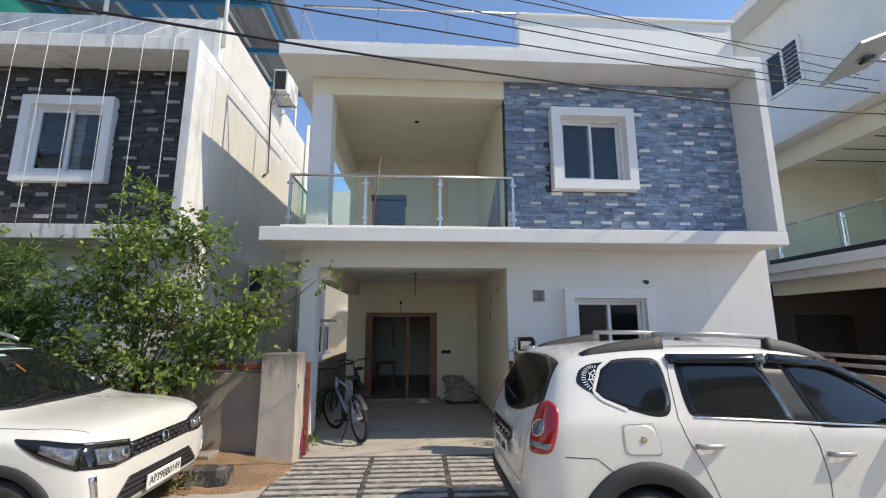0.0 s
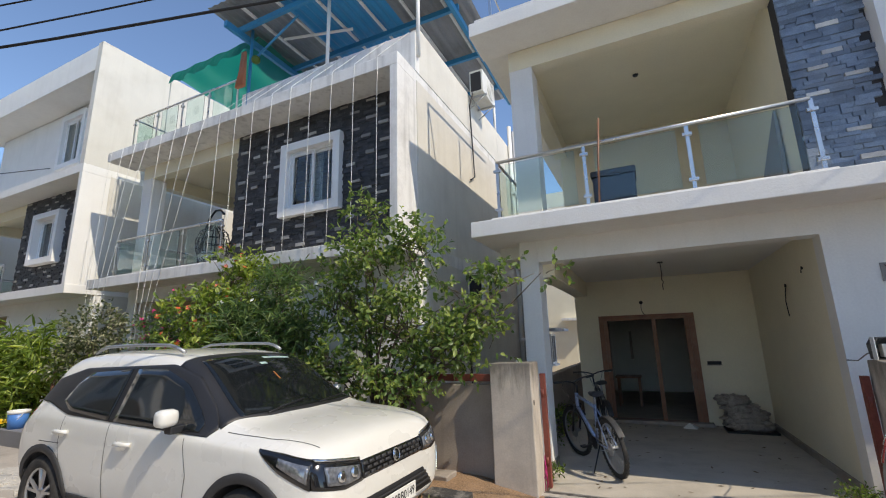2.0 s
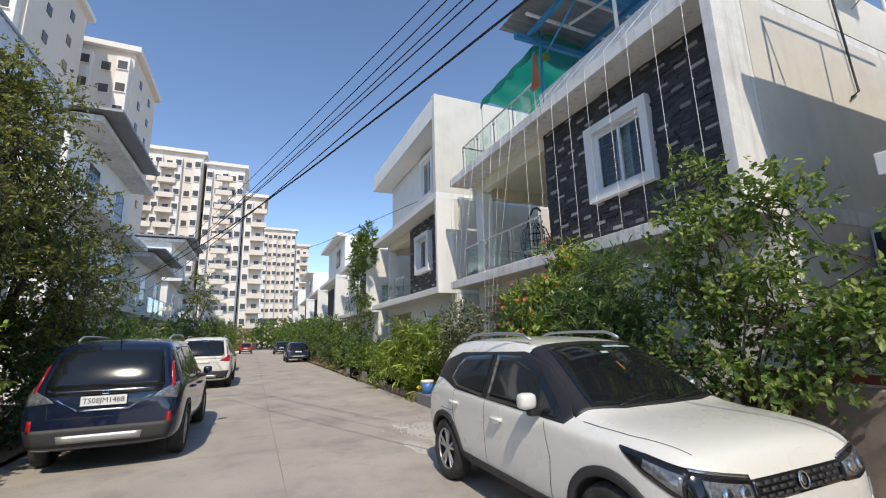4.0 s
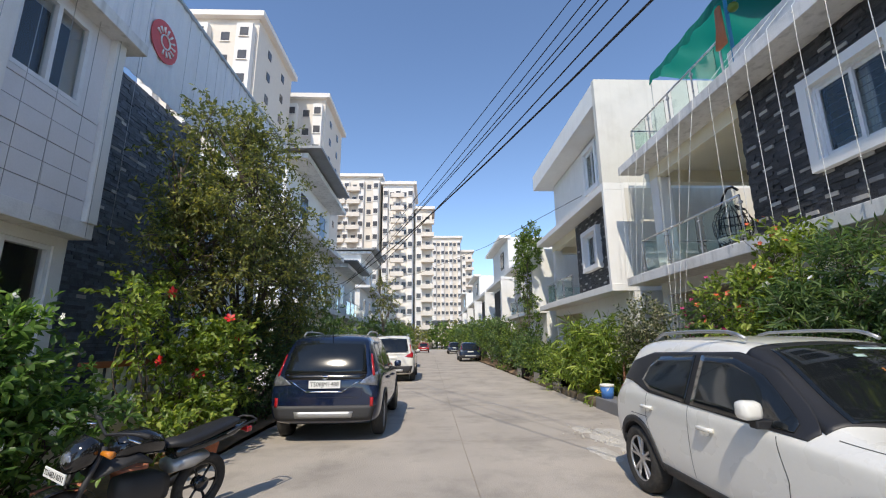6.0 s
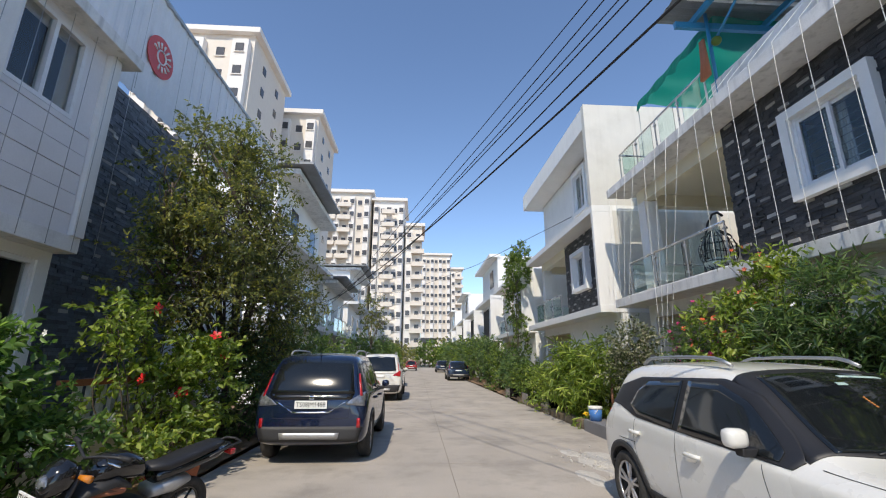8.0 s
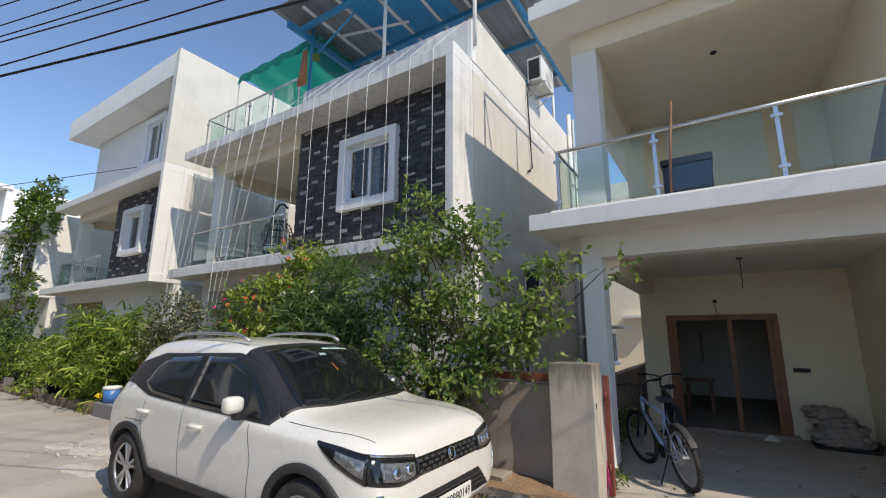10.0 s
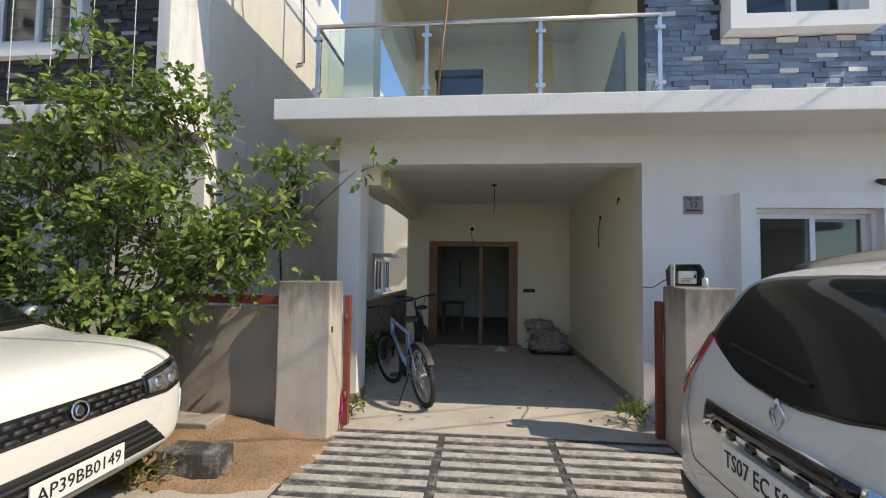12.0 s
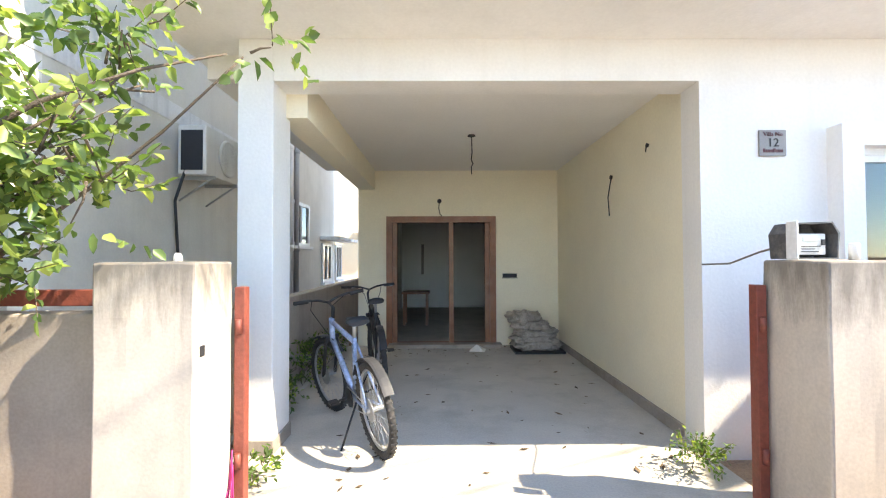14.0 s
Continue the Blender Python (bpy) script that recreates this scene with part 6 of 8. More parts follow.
def ac_unit(x, y, z, label):
    """Outdoor unit on brackets on a wall facing +x."""
    a = thing("ac_unit", (x, y, z), label, "air conditioner", "air conditioners")
    block("casing", a, M["ac"], x + 0.06, x + 0.38, y - 0.40, y + 0.40, z, z + 0.56, 0.015)
    bm = bmesh.new()
    lathe(bm, (x + 0.382, y + 0.10, z + 0.28), (1, 0, 0), ((0, 0.23), (0.012, 0.22)), 28)
    for r in (0.06, 0.11, 0.16, 0.21):
        ring(bm, (x + 0.398, y + 0.10, z + 0.28), (1, 0, 0), r, 0.004, 28, 5)
    part("fan_guard", bm, M["ac"], a)
    block("coil", a, M["dark"], x + 0.10, x + 0.34, y - 0.408, y - 0.40, z + 0.05, z + 0.50)
    for s in (-0.28, 0.28):
        block("bracket", a, M["steel_dull"], x, x + 0.42, y + s - 0.015, y + s + 0.015, z - 0.04, z)
        bar("strut", a, M["steel_dull"], ((x + 0.01, y + s, z - 0.28), (x + 0.38, y + s, z - 0.03)), 0.012)
    bar("pipe", a, M["black_plastic"], ((x + 0.15, y - 0.38, z + 0.1), (x + 0.05, y - 0.42, z - 0.3), (x + 0.04, y - 0.30, z - 1.3), (x + 0.04, y - 0.25, z - 1.9), (x + 0.04, y - 0.5, z - 2.05)), 0.016, 7)
    return a


ac_unit(NR, 11.75, 6.95, "cream air conditioner unit on brackets high on a white wall")
ac_unit(NR, 11.2, 2.30, "dark-sided air conditioner unit on brackets behind a shrub")
for y, m_ in ((14.4, "white"), (14.75, "steel_dull")):
    dp = thing("drain_pipe", (NR + 0.07, y, 0), "white drain pipe running down a side wall", "pipe", "drain pipes")
    bar("pipe", dp, M[m_], ((NR + 0.07, y, 0.0), (NR + 0.07, y, 7.6)), 0.055, 12)
    for z in (1.5, 3.5, 5.5):
        bm = bmesh.new()
        lathe(bm, (NR + 0.07, y, z), (0, 0, 1), ((0, 0.068), (0.12, 0.068)), 14)
        part("collar", bm, M[m_], dp)
# side windows with sun hoods on the neighbour's flank
for y0, y1, z0, z1, hood in ((14.6, 15.7, 1.62, 2.55, False), (16.8, 17.7, 0.75, 1.75, True), (18.2, 18.9, 0.75, 1.75, True)):
    w = thing("side_window", (NR, (y0 + y1) / 2, z0), "small white framed window in a white flank wall", "window", "flank windows")
    wall("window_frame", w, M["upvc"], "y", NR + 0.002, 0.05, y0, y1, z0, z1, [(y0 + 0.07, (y0 + y1) / 2 - 0.02, z0 + 0.07, z1 - 0.07), ((y0 + y1) / 2 + 0.02, y1 - 0.07, z0 + 0.07, z1 - 0.07)])
    block("pane", w, M["dark_pane"], NR + 0.004, NR + 0.02, y0 + 0.06, y1 - 0.06, z0 + 0.06, z1 - 0.06)
    block("sill", w, M["trim"], NR + 0.002, NR + 0.12, y0 - 0.06, y1 + 0.06, z0 - 0.06, z0)
    if hood:
        block("hood", w, M["white_worn"], NR + 0.002, NR + 0.5, y0 - 0.1, y1 + 0.1, z1 + 0.08, z1 + 0.16)
fw = thing("yellow_house", (-2.6, 24, 0), "cream-yellow house closing the passage", "house")
block("wall", fw, M["cream"], -6.0, -1.75, 22.0, 26.0, -0.1, 8.0)
block("sun_hood", fw, M["white_worn"], -3.0, -1.7, 21.6, 22.0, 2.3, 2.4)
rng = random.Random(8)
for i in range(17):
    x = -10.55 + i * 0.46
    st = thing("light_string", (x, 8.36, 6.1), "unlit string of tiny lamps hung down the front", "light string", "light strings")
    lean = 0.0 if x > -7.3 else -0.10 * (i % 4) - 0.05
    low = 3.05 if x > -7.3 else 1.0
    top = [(x + 0.25, 8.94, 6.86), (x, 8.36, 6.11)] if x > -7.1 else [(x, 8.36, 6.11)]
    bot = (x + lean * 4, 8.30, low)
    pts = top + [(x + (bot[0] - x) * k / 6, 8.34, 6.1 + (low - 6.1) * k / 6) for k in range(1, 7)]
    bar("wire", st, M["bulb"], pts, 0.0045, 4)
    bm = bmesh.new()
    for k in range(14):
        t = (k + rng.random() * 0.4) / 14
        q = Vector((x + (bot[0] - x) * t, 8.335, 6.05 + (low - 6.05) * t))
        tube(bm, (q, q + Vector((0.016, -0.008, -0.018))), 0.008, 5)
    part("lamp_chain", bm, M["bulb"], st)["kind"] = "stuff"
# hanging basket chair on the neighbour's balcony
hc = thing("swing_chair", (-8.6, 9.6, 3.11), "black wicker basket chair on a curved stand", "chair")
bar("stand", hc, M["black_plastic"], [(-8.9 + 0.0, 9.6, 3.13)] + [(-8.95 + 0.55 * (1 - math.cos(t)), 9.6, 3.13 + 1.55 * math.sin(t)) for t in (0.3, 0.7, 1.1, 1.45, 1.75, 2.0)], 0.025)
bm = bmesh.new()
for k in range(12):
    a = k * math.pi / 6
    tube(bm, [(-8.45 + 0.36 * math.sin(b) * math.cos(a), 9.6 + 0.36 * math.sin(b) * math.sin(a), 3.85 - 0.45 * math.cos(b)) for b in (0.2, 0.7, 1.2, 1.7, 2.3, 2.9)], 0.012, 5)
for b in (0.6, 1.0, 1.4, 1.8, 2.2):
    ring(bm, (-8.45, 9.6, 3.85 - 0.45 * math.cos(b)), (0, 0, 1), 0.36 * math.sin(b), 0.010, 20, 5)
part("basket", bm, M["black_plastic"], hc)
bm = bmesh.new()
lathe(bm, (-8.45, 9.6, 3.48), (0, 0, 1), ((0, 0.12), (0.06, 0.28), (0.14, 0.30), (0.20, 0.2)), 18)
part("cushion", bm, M["plate"], hc)

# ---- villa beyond the wall on the sunny side ----
# its porch walls are painted dark to give the deep shade in there
h5, X5 = villa(10.7, "three-storey white villa with side balcony and grey beams", M["slate_dark"], seed=15, right=6.27, porch_wall="porch_shade_brown")
wall("wall", h5, M["white"], "y", X5(-1.2), 0.2, 8.6, 18, 6.10, 9.6, [(10.75, 11.75, 7.3, 8.45)])
wall("wall", h5, M["white"], "x", 8.4, 0.2, X5(-1.2), X5(6.2), 6.10, 9.6)
block("roof_slab", h5, M["white"], X5(-1.9), X5(6.3), 8.0, 18.2, 9.5, 9.75)
wn5 = new("window")
wn5.parent = h5
wall("window_frame", wn5, M["upvc"], "y", X5(-1.25), 0.08, 10.75, 11.75, 7.3, 8.45, [(10.82, 11.22, 7.37, 8.38), (11.28, 11.68, 7.37, 8.38)])
block("pane", wn5, M["dark_pane"], X5(-1.22), X5(-1.20), 10.8, 11.7, 7.35, 8.4)
for i in range(8):
    block("grille_bar", wn5, M["upvc"], X5(-1.24), X5(-1.225), 10.82, 11.22, 7.45 + i * 0.115, 7.46 + i * 0.115)
for i in range(4):
    block("ceiling_groove", h5, M["dark"], X5(-1.15), X5(1.8), 9.7 + i * 0.7, 9.74 + i * 0.7, 5.752, 5.762)
block("parapet_strip", h5, M["black_plastic"], X5(-1.46), X5(-1.40), 8.75, 12.2, 3.10, 3.26)
pr = thing("passage_wall", (8.1, 12, 0), "low wall with flat concrete rails", "wall", "boundary walls")
block("wall", pr, M["plaster"], 7.7, 7.85, 8.3, 16, -0.1, 0.9)
for z in (1.0, 1.15):
    block("rail", pr, M["plaster"], 7.73, 7.82, 8.3, 16, z, z + 0.06)
for y in (8.4, 10, 11.6, 13.2):
    block("post", pr, M["plaster"], 7.72, 7.83, y, y + 0.12, 0.9, 1.25)

# solar street lamp
sl = thing("street_lamp", (7.75, 7.5, 0), "solar street lamp with a tilted panel on a steel pole", "street lamp")
bar("pole", sl, M["steel_dull"], ((7.75, 7.5, -0.05), (7.75, 7.5, 5.55)), 0.045, 12)
bm = bmesh.new()
box(bm, -0.55, 0.55, -0.36, 0.36, -0.02, 0.02, 0.004, m=pose(7.05, 7.5, 5.55, -22, -24, 8))
part("panel", bm, M["steel_dull"], sl)
bm = bmesh.new()
box(bm, -0.51, 0.51, -0.32, 0.32, 0.021, 0.026, m=pose(7.05, 7.5, 5.55, -22, -24, 8))
part("solar_cells", bm, M["gloss_black"], sl)
bm = bmesh.new()
box(bm, -0.12, 0.12, -0.05, 0.05, -0.07, -0.02, 0.01, m=pose(7.05, 7.5, 5.52, -22, -24, 8))
part("lamp_head", bm, M["black_plastic"], sl)
bar("arm", sl, M["steel_dull"], ((7.75, 7.5, 5.45), (7.05, 7.5, 5.50)), 0.025)

# ---- overhead cables ----
ROUTES = [(5.77, 0.349, 4.12, 0.100, 0.0050, 0.011), (6.15, 0.329, 5.36, 0.110, 0.003, 0.007), (6.10, 0.330, 5.08, 0.098, 0.003, 0.007),
          (6.20, 0.331, 5.06, 0.088, 0.003, 0.008), (6.00, 0.335, 4.66, 0.112, 0.003, 0.008), (6.40, 0.331, 5.80, 0.074, 0.001, 0.007)]
for a, b, c, d, e, r in ROUTES:
    pts = [(x, a + b * x, c + d * x + e * x * x) for x in [9.3 - 1.6 * i for i in range(26)]]
    cb = bar("overhead_cable", None, M["cable"], pts, r, 6)
    tagged(cb, "black overhead cable slung across the street", "cable", "overhead cables")
cb = bar("overhead_cable", None, M["cable"], [(-13.5, 8.4, 6.3), (-20, 6.0, 6.0), (-30, 2.5, 6.3), (-42, -1.5, 7.5)], 0.010, 6)
tagged(cb, "thin black cable slung across the street", "cable", "overhead cables")

# ---- opposite side of the street ----
o1 = thing("villa_house", (-4, -6, 0), "white villa with tile-clad bay, slate and sheet parapet", "house", "villas along the street")
FY = -1.55
wall("wall", o1, M["white"], "x", -2.02, 0.2, -6.1, -3.4, -0.1, 3.0, [(-5.90, -4.55, 1.15, 2.86)])
block("floor_slab", o1, M["white_worn"], -6.15, -3.4, -10, FY + 0.02, 3.0, 3.22, 0.01)
wall("wall", o1, M["cladding"], "x", FY - 0.16, 0.12, -6.05, -3.4, 3.22, 6.12, [(-5.60, -4.55, 4.78, 6.0)])
block("bay_fin", o1, M["white"], -6.15, -5.95, -3.0, FY + 0.06, 3.22, 6.12, 0.008)
block("bay_fin", o1, M["white"], -4.50, -4.28, -1.75, FY + 0.06, 3.22, 6.12, 0.008)
block("roof_slab", o1, M["white_worn"], -6.35, -3.4, -10, FY + 0.25, 6.12, 6.30, 0.01)
for x0, x1, zs in ((-5.94, -4.51, (3.22, 4.75)), (-4.27, -3.4, (3.22, 6.1))):
    z = zs[0]
    k = 0
    while z < zs[1] - 0.05:
        z1 = min(z + 0.29, zs[1])
        nt = 2
        for q in range(nt):
            a = x0 + (x1 - x0) * q / nt
            block("tile", o1, M["cladding"], a + 0.004, x0 + (x1 - x0) * (q + 1) / nt - 0.004, FY - 0.045, FY - 0.012 + 0.006 * (k % 2), z + 0.007, z1 - 0.007)
        z += 0.29
        k += 1
for q in ((-5.60, -4.55, 4.78, 6.0, FY - 0.08), (-5.90, -4.55, 1.15, 2.86, -1.90)):
    w = new("window")
    w.parent = o1
    a, b, c, d, y = q
    wall("window_frame", w, M["upvc"], "x", y - 0.05, 0.1, a, b, c, d, [(a + 0.06, (a + b) / 2 - 0.03, c + 0.06, d - 0.06), ((a + b) / 2 + 0.03, b - 0.06, c + 0.06, d - 0.06)])
    block("pane", w, M["pane"], a + 0.05, b - 0.05, y - 0.02, y - 0.01, c + 0.05, d - 0.05)
    # added dark board behind the pane in place of an unlit room
    block("blind", w, M["dark"], a, b, y - 0.30, y - 0.28, c, d)
wall("wall", o1, M["white"], "x", -2.9, 0.2, -15, -6.15, -0.1, 6.3, [(-12.2, -11.2, 3.9, 5.3)])
wall("wall", o1, M["mortar"], "x", -2.42, 0.2, -9.75, -6.15, -0.1, 6.35)
bm = bmesh.new()
rng = random.Random(17)
z = 0.0
while z < 6.3:
    x = -9.75
    while x < -6.16:
        w_ = rng.uniform(0.10, 0.26)
        d = rng.uniform(0.008, 0.03)
        pale = rng.random() < 0.045
        box(bm, x + 0.002, min(x + w_, -6.155) - 0.002, -2.22, -2.218 + d, z + 0.002, z + 0.056, mi=1 if pale else 0)
        x += w_
    z += 0.058
ob = part("stone_cladding", bm, [M["slate_shaded"], M["stone_grey"]], o1)
ob["kind"] = "stuff"
block("window_void", o1, M["dark_pane"], -12.2, -11.2, -2.86, -2.80, 3.9, 5.3)
bm = bmesh.new()
n = 150
rows = [[bm.verts.new((-15.0 + 10.6 * i / n, -2.10 + (0.022 if i % 4 < 2 else 0.0), z)) for z in (6.36, 8.75)] for i in range(n + 1)]
for s, t in zip(rows, rows[1:]):
    bm.faces.new((s[0], t[0], t[1], s[1]))
pp = part("sheet_parapet", bm, M["cladding"], o1, "white ribbed sheet parapet")
pp.modifiers.new("thick", "SOLIDIFY").thickness = 0.01
block("parapet_coping", o1, M["steel_dull"], -15.0, -4.4, -2.16, -2.04, 8.75, 8.82)
lg = thing("round_sign", (-7.75, -2.06, 7.5), "round red sign with a plain pale emblem", "sign")
bm = bmesh.new()
lathe(bm, (-7.8, -2.075, 7.52), (0, 1, 0), ((0, 0.42), (0.02, 0.42)), 40)
part("disc", bm, M["sign_red"], lg)
bm = bmesh.new()
for k in range(14):
    a = k * 2 * math.pi / 14 + 0.4
    if 5.2 < a < 6.3:
        continue
    p0, p1 = Vector((-7.8 + 0.18 * math.cos(a), -2.045, 7.52 + 0.18 * math.sin(a))), Vector((-7.8 + 0.30 * math.cos(a), -2.045, 7.52 + 0.30 * math.sin(a)))
    tube(bm, (p0, p1), 0.014, 5, r1=0.026)
ring(bm, (-7.8, -2.045, 7.52), (0, 1, 0), 0.14, 0.018, 24, 5)
part("emblem", bm, M["plate"], lg)
for i in range(26):
    x = -4.3 - i * 0.42
    if abs(x + 7.8) < 0.5:
        continue
    st = thing("light_string", (x, -2.0, 8.7), "unlit string of tiny lamps hung down a parapet", "light string", "light strings")
    bar("wire", st, M["steel_dull"], ((x, -2.03, 8.8), (x + 0.03, -2.02, 6.4 if x < -6.4 else 3.3)) if x < -6.4 else ((x, -1.46, 6.3), (x + 0.03, -1.47, 3.0)), 0.004, 4)
ow = thing("boundary_wall", (-5, -0.9, 0), "low painted boundary wall behind the shrubs", "wall", "boundary walls")
rough_block("wall", ow, M["cream"], -9.0, -3.4, -1.05, -0.90, -0.1, 0.85, 9)
for i in range(14):
    block("baluster", ow, M["white_worn"], -8.8 + i * 0.22, -8.72 + i * 0.22, -1.0, -0.94, 0.85, 1.25)
block("rail", ow, M["terracotta"], -9.0, -5.6, -1.01, -0.93, 1.25, 1.33)
wall("wall", o1, M["white"], "y", -3.6, 0.2, -10, -1.75, -0.1, 6.12)
# the one at 4.5 is made up, never in view, only for reflections
for k, dx in enumerate((4.5, -24.5, -34, -44, -54, -64)):
    far = thing("villa_house", (dx, -7, 0), "white villa across the street behind trees", "house", "villas along the street")
    hgt = 9.2 if k in (1, 3) else 6.3
    bm = bmesh.new()
    box(bm, dx, dx + 7.6, -12, -2.6, 0, hgt)
    part("wall", bm, M["white"], far)
    for z in (3.0, 6.1) + ((9.0,) if hgt > 7 else ()):
        block("floor_slab", far, M["white_worn"], dx - 0.3, dx + 7.9, -12, -1.7, z, z + 0.22)
    block("roof_overhang", far, M["grey_sheet"], dx + 2.0, dx + 8.2, -5, -1.1, hgt + 0.1, hgt + 0.2)
    balustrade(far, [(dx + 0.2, -1.8), (dx + 7.6, -1.8)], 3.22, 4.1, (5,))
    for x in (1.0, 4.4):
        for z in (0.9, 4.0) + ((7.0,) if hgt > 7 else ()):
            wd = new("window")
            wd.parent = far
            wall("window_frame", wd, M["upvc"], "x", -2.62, 0.06, dx + x, dx + x + 1.4, z, z + 1.4, [(dx + x + 0.08, dx + x + 1.32, z + 0.08, z + 1.32)])
            block("pane", wd, M["dark_pane"], dx + x + 0.06, dx + x + 1.34, -2.60, -2.58, z + 0.06, z + 1.34)


# ---- apartment towers ----
def pane_mesh(w, h, name):
    q = bmesh.new()
    box(q, 0, 0.12, -w / 2, w / 2, 0, h)
    me = bpy.data.meshes.new(name)
    bmesh.ops.recalc_face_normals(q, faces=q.faces)
    q.to_mesh(me)
    q.free()
    return me


M["tower_pane"] = mat("hazy_window_glass", (0.085, 0.085, 0.09), 0.2, bump=0, var=0.2)
PANE = pane_mesh(0.95, 1.05, "window")
PANE.materials.append(M["tower_pane"])
SILL = pane_mesh(1.2, 0.10, "sill")
SILL.materials.append(M["tower_white"])
BALC = pane_mesh(3.0, 1.0, "balcony")
BALC.materials.append(M["cream_tower"])


def tower(x, y0, y1, top, depth, label, cols, wall_m="cream_tower", floors_from=0, side=True, balcony=()):
    """A block of flats with its front towards +x: bands, windows floor by floor, roof slab."""
    t = thing("apartment_tower", (x - depth / 2, (y0 + y1) / 2, 0), label, "apartment tower", "apartment towers")
    bm = bmesh.new()
    box(bm, x - depth, x, y0, y1, 0, top)
    part("wall", bm, M[wall_m], t)
    block("roof", t, M["tower_white"], x - depth - 0.5, x + 0.7, y0 - 0.5, y1 + 0.7, top, top + 0.7)
    pitch = (y1 - y0) / cols
    for c in range(cols):
        yc = y0 + pitch * (c + 0.5)
        if c % 2 == 0:
            block("bay", t, M["tower_white"], x, x + 0.9, yc - pitch * 0.36, yc + pitch * 0.36, 2.5, top - 1.2)
    inv = full(t).inverted()
    z = top - 2.9
    while z > max(2.0, floors_from):
        for c in range(cols):
            yc = y0 + pitch * (c + 0.5)
            xx = x + (0.86 if c % 2 == 0 else -0.04)
            o = new("window", PANE)
            o.parent = t
            o.location = inv @ Vector((xx, yc, z))
            s = new("sill", SILL)
            s.parent = o
            s.location = (0.08, 0, -0.22)
            if c in balcony:
                b = new("balcony", BALC)
                b.parent = t
                b.location = inv @ Vector((xx + 0.4, yc, z - 0.9))
                b.scale = (9, 1, 1)
        if side:
            for k in range(2):
                o = new("window", PANE)
                o.parent = t
                o.location = inv @ Vector((x - depth * (0.3 + 0.4 * k), y1 - 0.04, z))
                o.rotation_euler = (0, 0, radians(90))
        z -= 3.05
    return t


tower(-45, -30, -17.0, 39.6, 12, "cream apartment tower with projecting bays, near", 5, floors_from=22)
tower(-60, -26, -12.6, 38.2, 12, "cream apartment tower with roof-top bays", 7, floors_from=18)
tower(-95, -20, -8.2, 39.5, 14, "tall cream apartment tower with stacked balconies", 7, balcony=(1, 3))
tower(-96, -7.6, -0.4, 38.0, 14, "tall white apartment tower with small windows", 5, "tower_white", balcony=(2,))
tower(-98, -0.2, 3.9, 32.5, 12, "narrow cream apartment tower with side balconies", 2, balcony=(1,))
tower(-150, 4.4, 14.5, 38.2, 16, "far cream apartment tower", 7)
tower(-152, 14.6, 18.8, 33.5, 12, "far narrow apartment tower with side balconies", 2, balcony=(1,))
gt = thing("gate_canopy", (-118, 2, 0), "concrete canopy with a blue sheet at the street's end", "canopy")
for y in (-9, -2, 5):
    block("pillar", gt, M["plaster"], -118.6, -118.0, y, y + 0.6, 0, 6)
block("deck", gt, M["plaster"], -122, -116, -12, 8, 6.0, 7.2)
block("sheet", gt, M["blue_sheet"], -121, -117, -10, 0, 7.6, 7.9)

# ---- plants ----
def leaves(rs, blobs, count, L, Wd, per=9, twig=0.22, droop=0.25, up=0.35):
    """Leaves set alternately along twigs that fill the blobs, thicker towards their skins. Returns the mesh data and the twigs."""
    vol = np.array([b[3] * b[4] * b[5] for b in blobs]) ** 0.8
    nt = max(1, count // per)
    pick = rs.choice(len(blobs), nt, p=vol / vol.sum())
    B = np.array(blobs)[pick]
    d = rs.normal(size=(nt, 3))
    d /= np.linalg.norm(d, axis=1)[:, None]
    r = rs.uniform(0.35, 1.05, nt) ** 0.55
    lump = 1 + 0.28 * np.sin(d[:, 0] * 5 + B[:, 0] * 3) * np.cos(d[:, 2] * 6 + B[:, 1] * 2)
    P = B[:, :3] + d * B[:, 3:6] * (r * lump)[:, None]
    P[:, 2] = np.maximum(P[:, 2], 0.12)
    T = d + np.array([0, 0, up]) + rs.normal(size=(nt, 3)) * 0.55
    T /= np.linalg.norm(T, axis=1)[:, None]
    tl = twig * rs.uniform(0.6, 1.4, nt)
    k = np.tile(np.arange(per), nt)
    s = (k + 0.6) / per
    ti = np.repeat(np.arange(nt), per)
    O = P[ti] + T[ti] * (tl[ti] * s)[:, None]
    O[:, 2] -= droop * 0.35 * tl[ti] * s ** 2
    side = rs.normal(size=(nt * per, 3))
    D = T[ti] * 0.55 + side * 0.6
    D[:, 2] -= droop
    D /= np.linalg.norm(D, axis=1)[:, None]
    N = rs.normal(size=(nt * per, 3)) * 0.7 + np.array([0.25, -0.25, 0.9])
    N -= D * (N * D).sum(1)[:, None]
    N /= np.linalg.norm(N, axis=1)[:, None]
    S = np.cross(D, N)
    l = (L * rs.uniform(0.55, 1.25, nt * per))[:, None]
    w = (Wd * rs.uniform(0.7, 1.2, nt * per))[:, None]
    f = w * 0.22
    V = np.stack([O, O + D * l * 0.32 + S * w * 0.5 + N * f, O + D * l * 0.7 + S * w * 0.38 + N * f * 0.7, O + D * l - N * l * 0.10,
                  O + D * l * 0.7 - S * w * 0.38 + N * f * 0.7, O + D * l * 0.32 - S * w * 0.5 + N * f], 1).reshape(-1, 3)
    return V, list(zip(P, P + T * tl[:, None]))


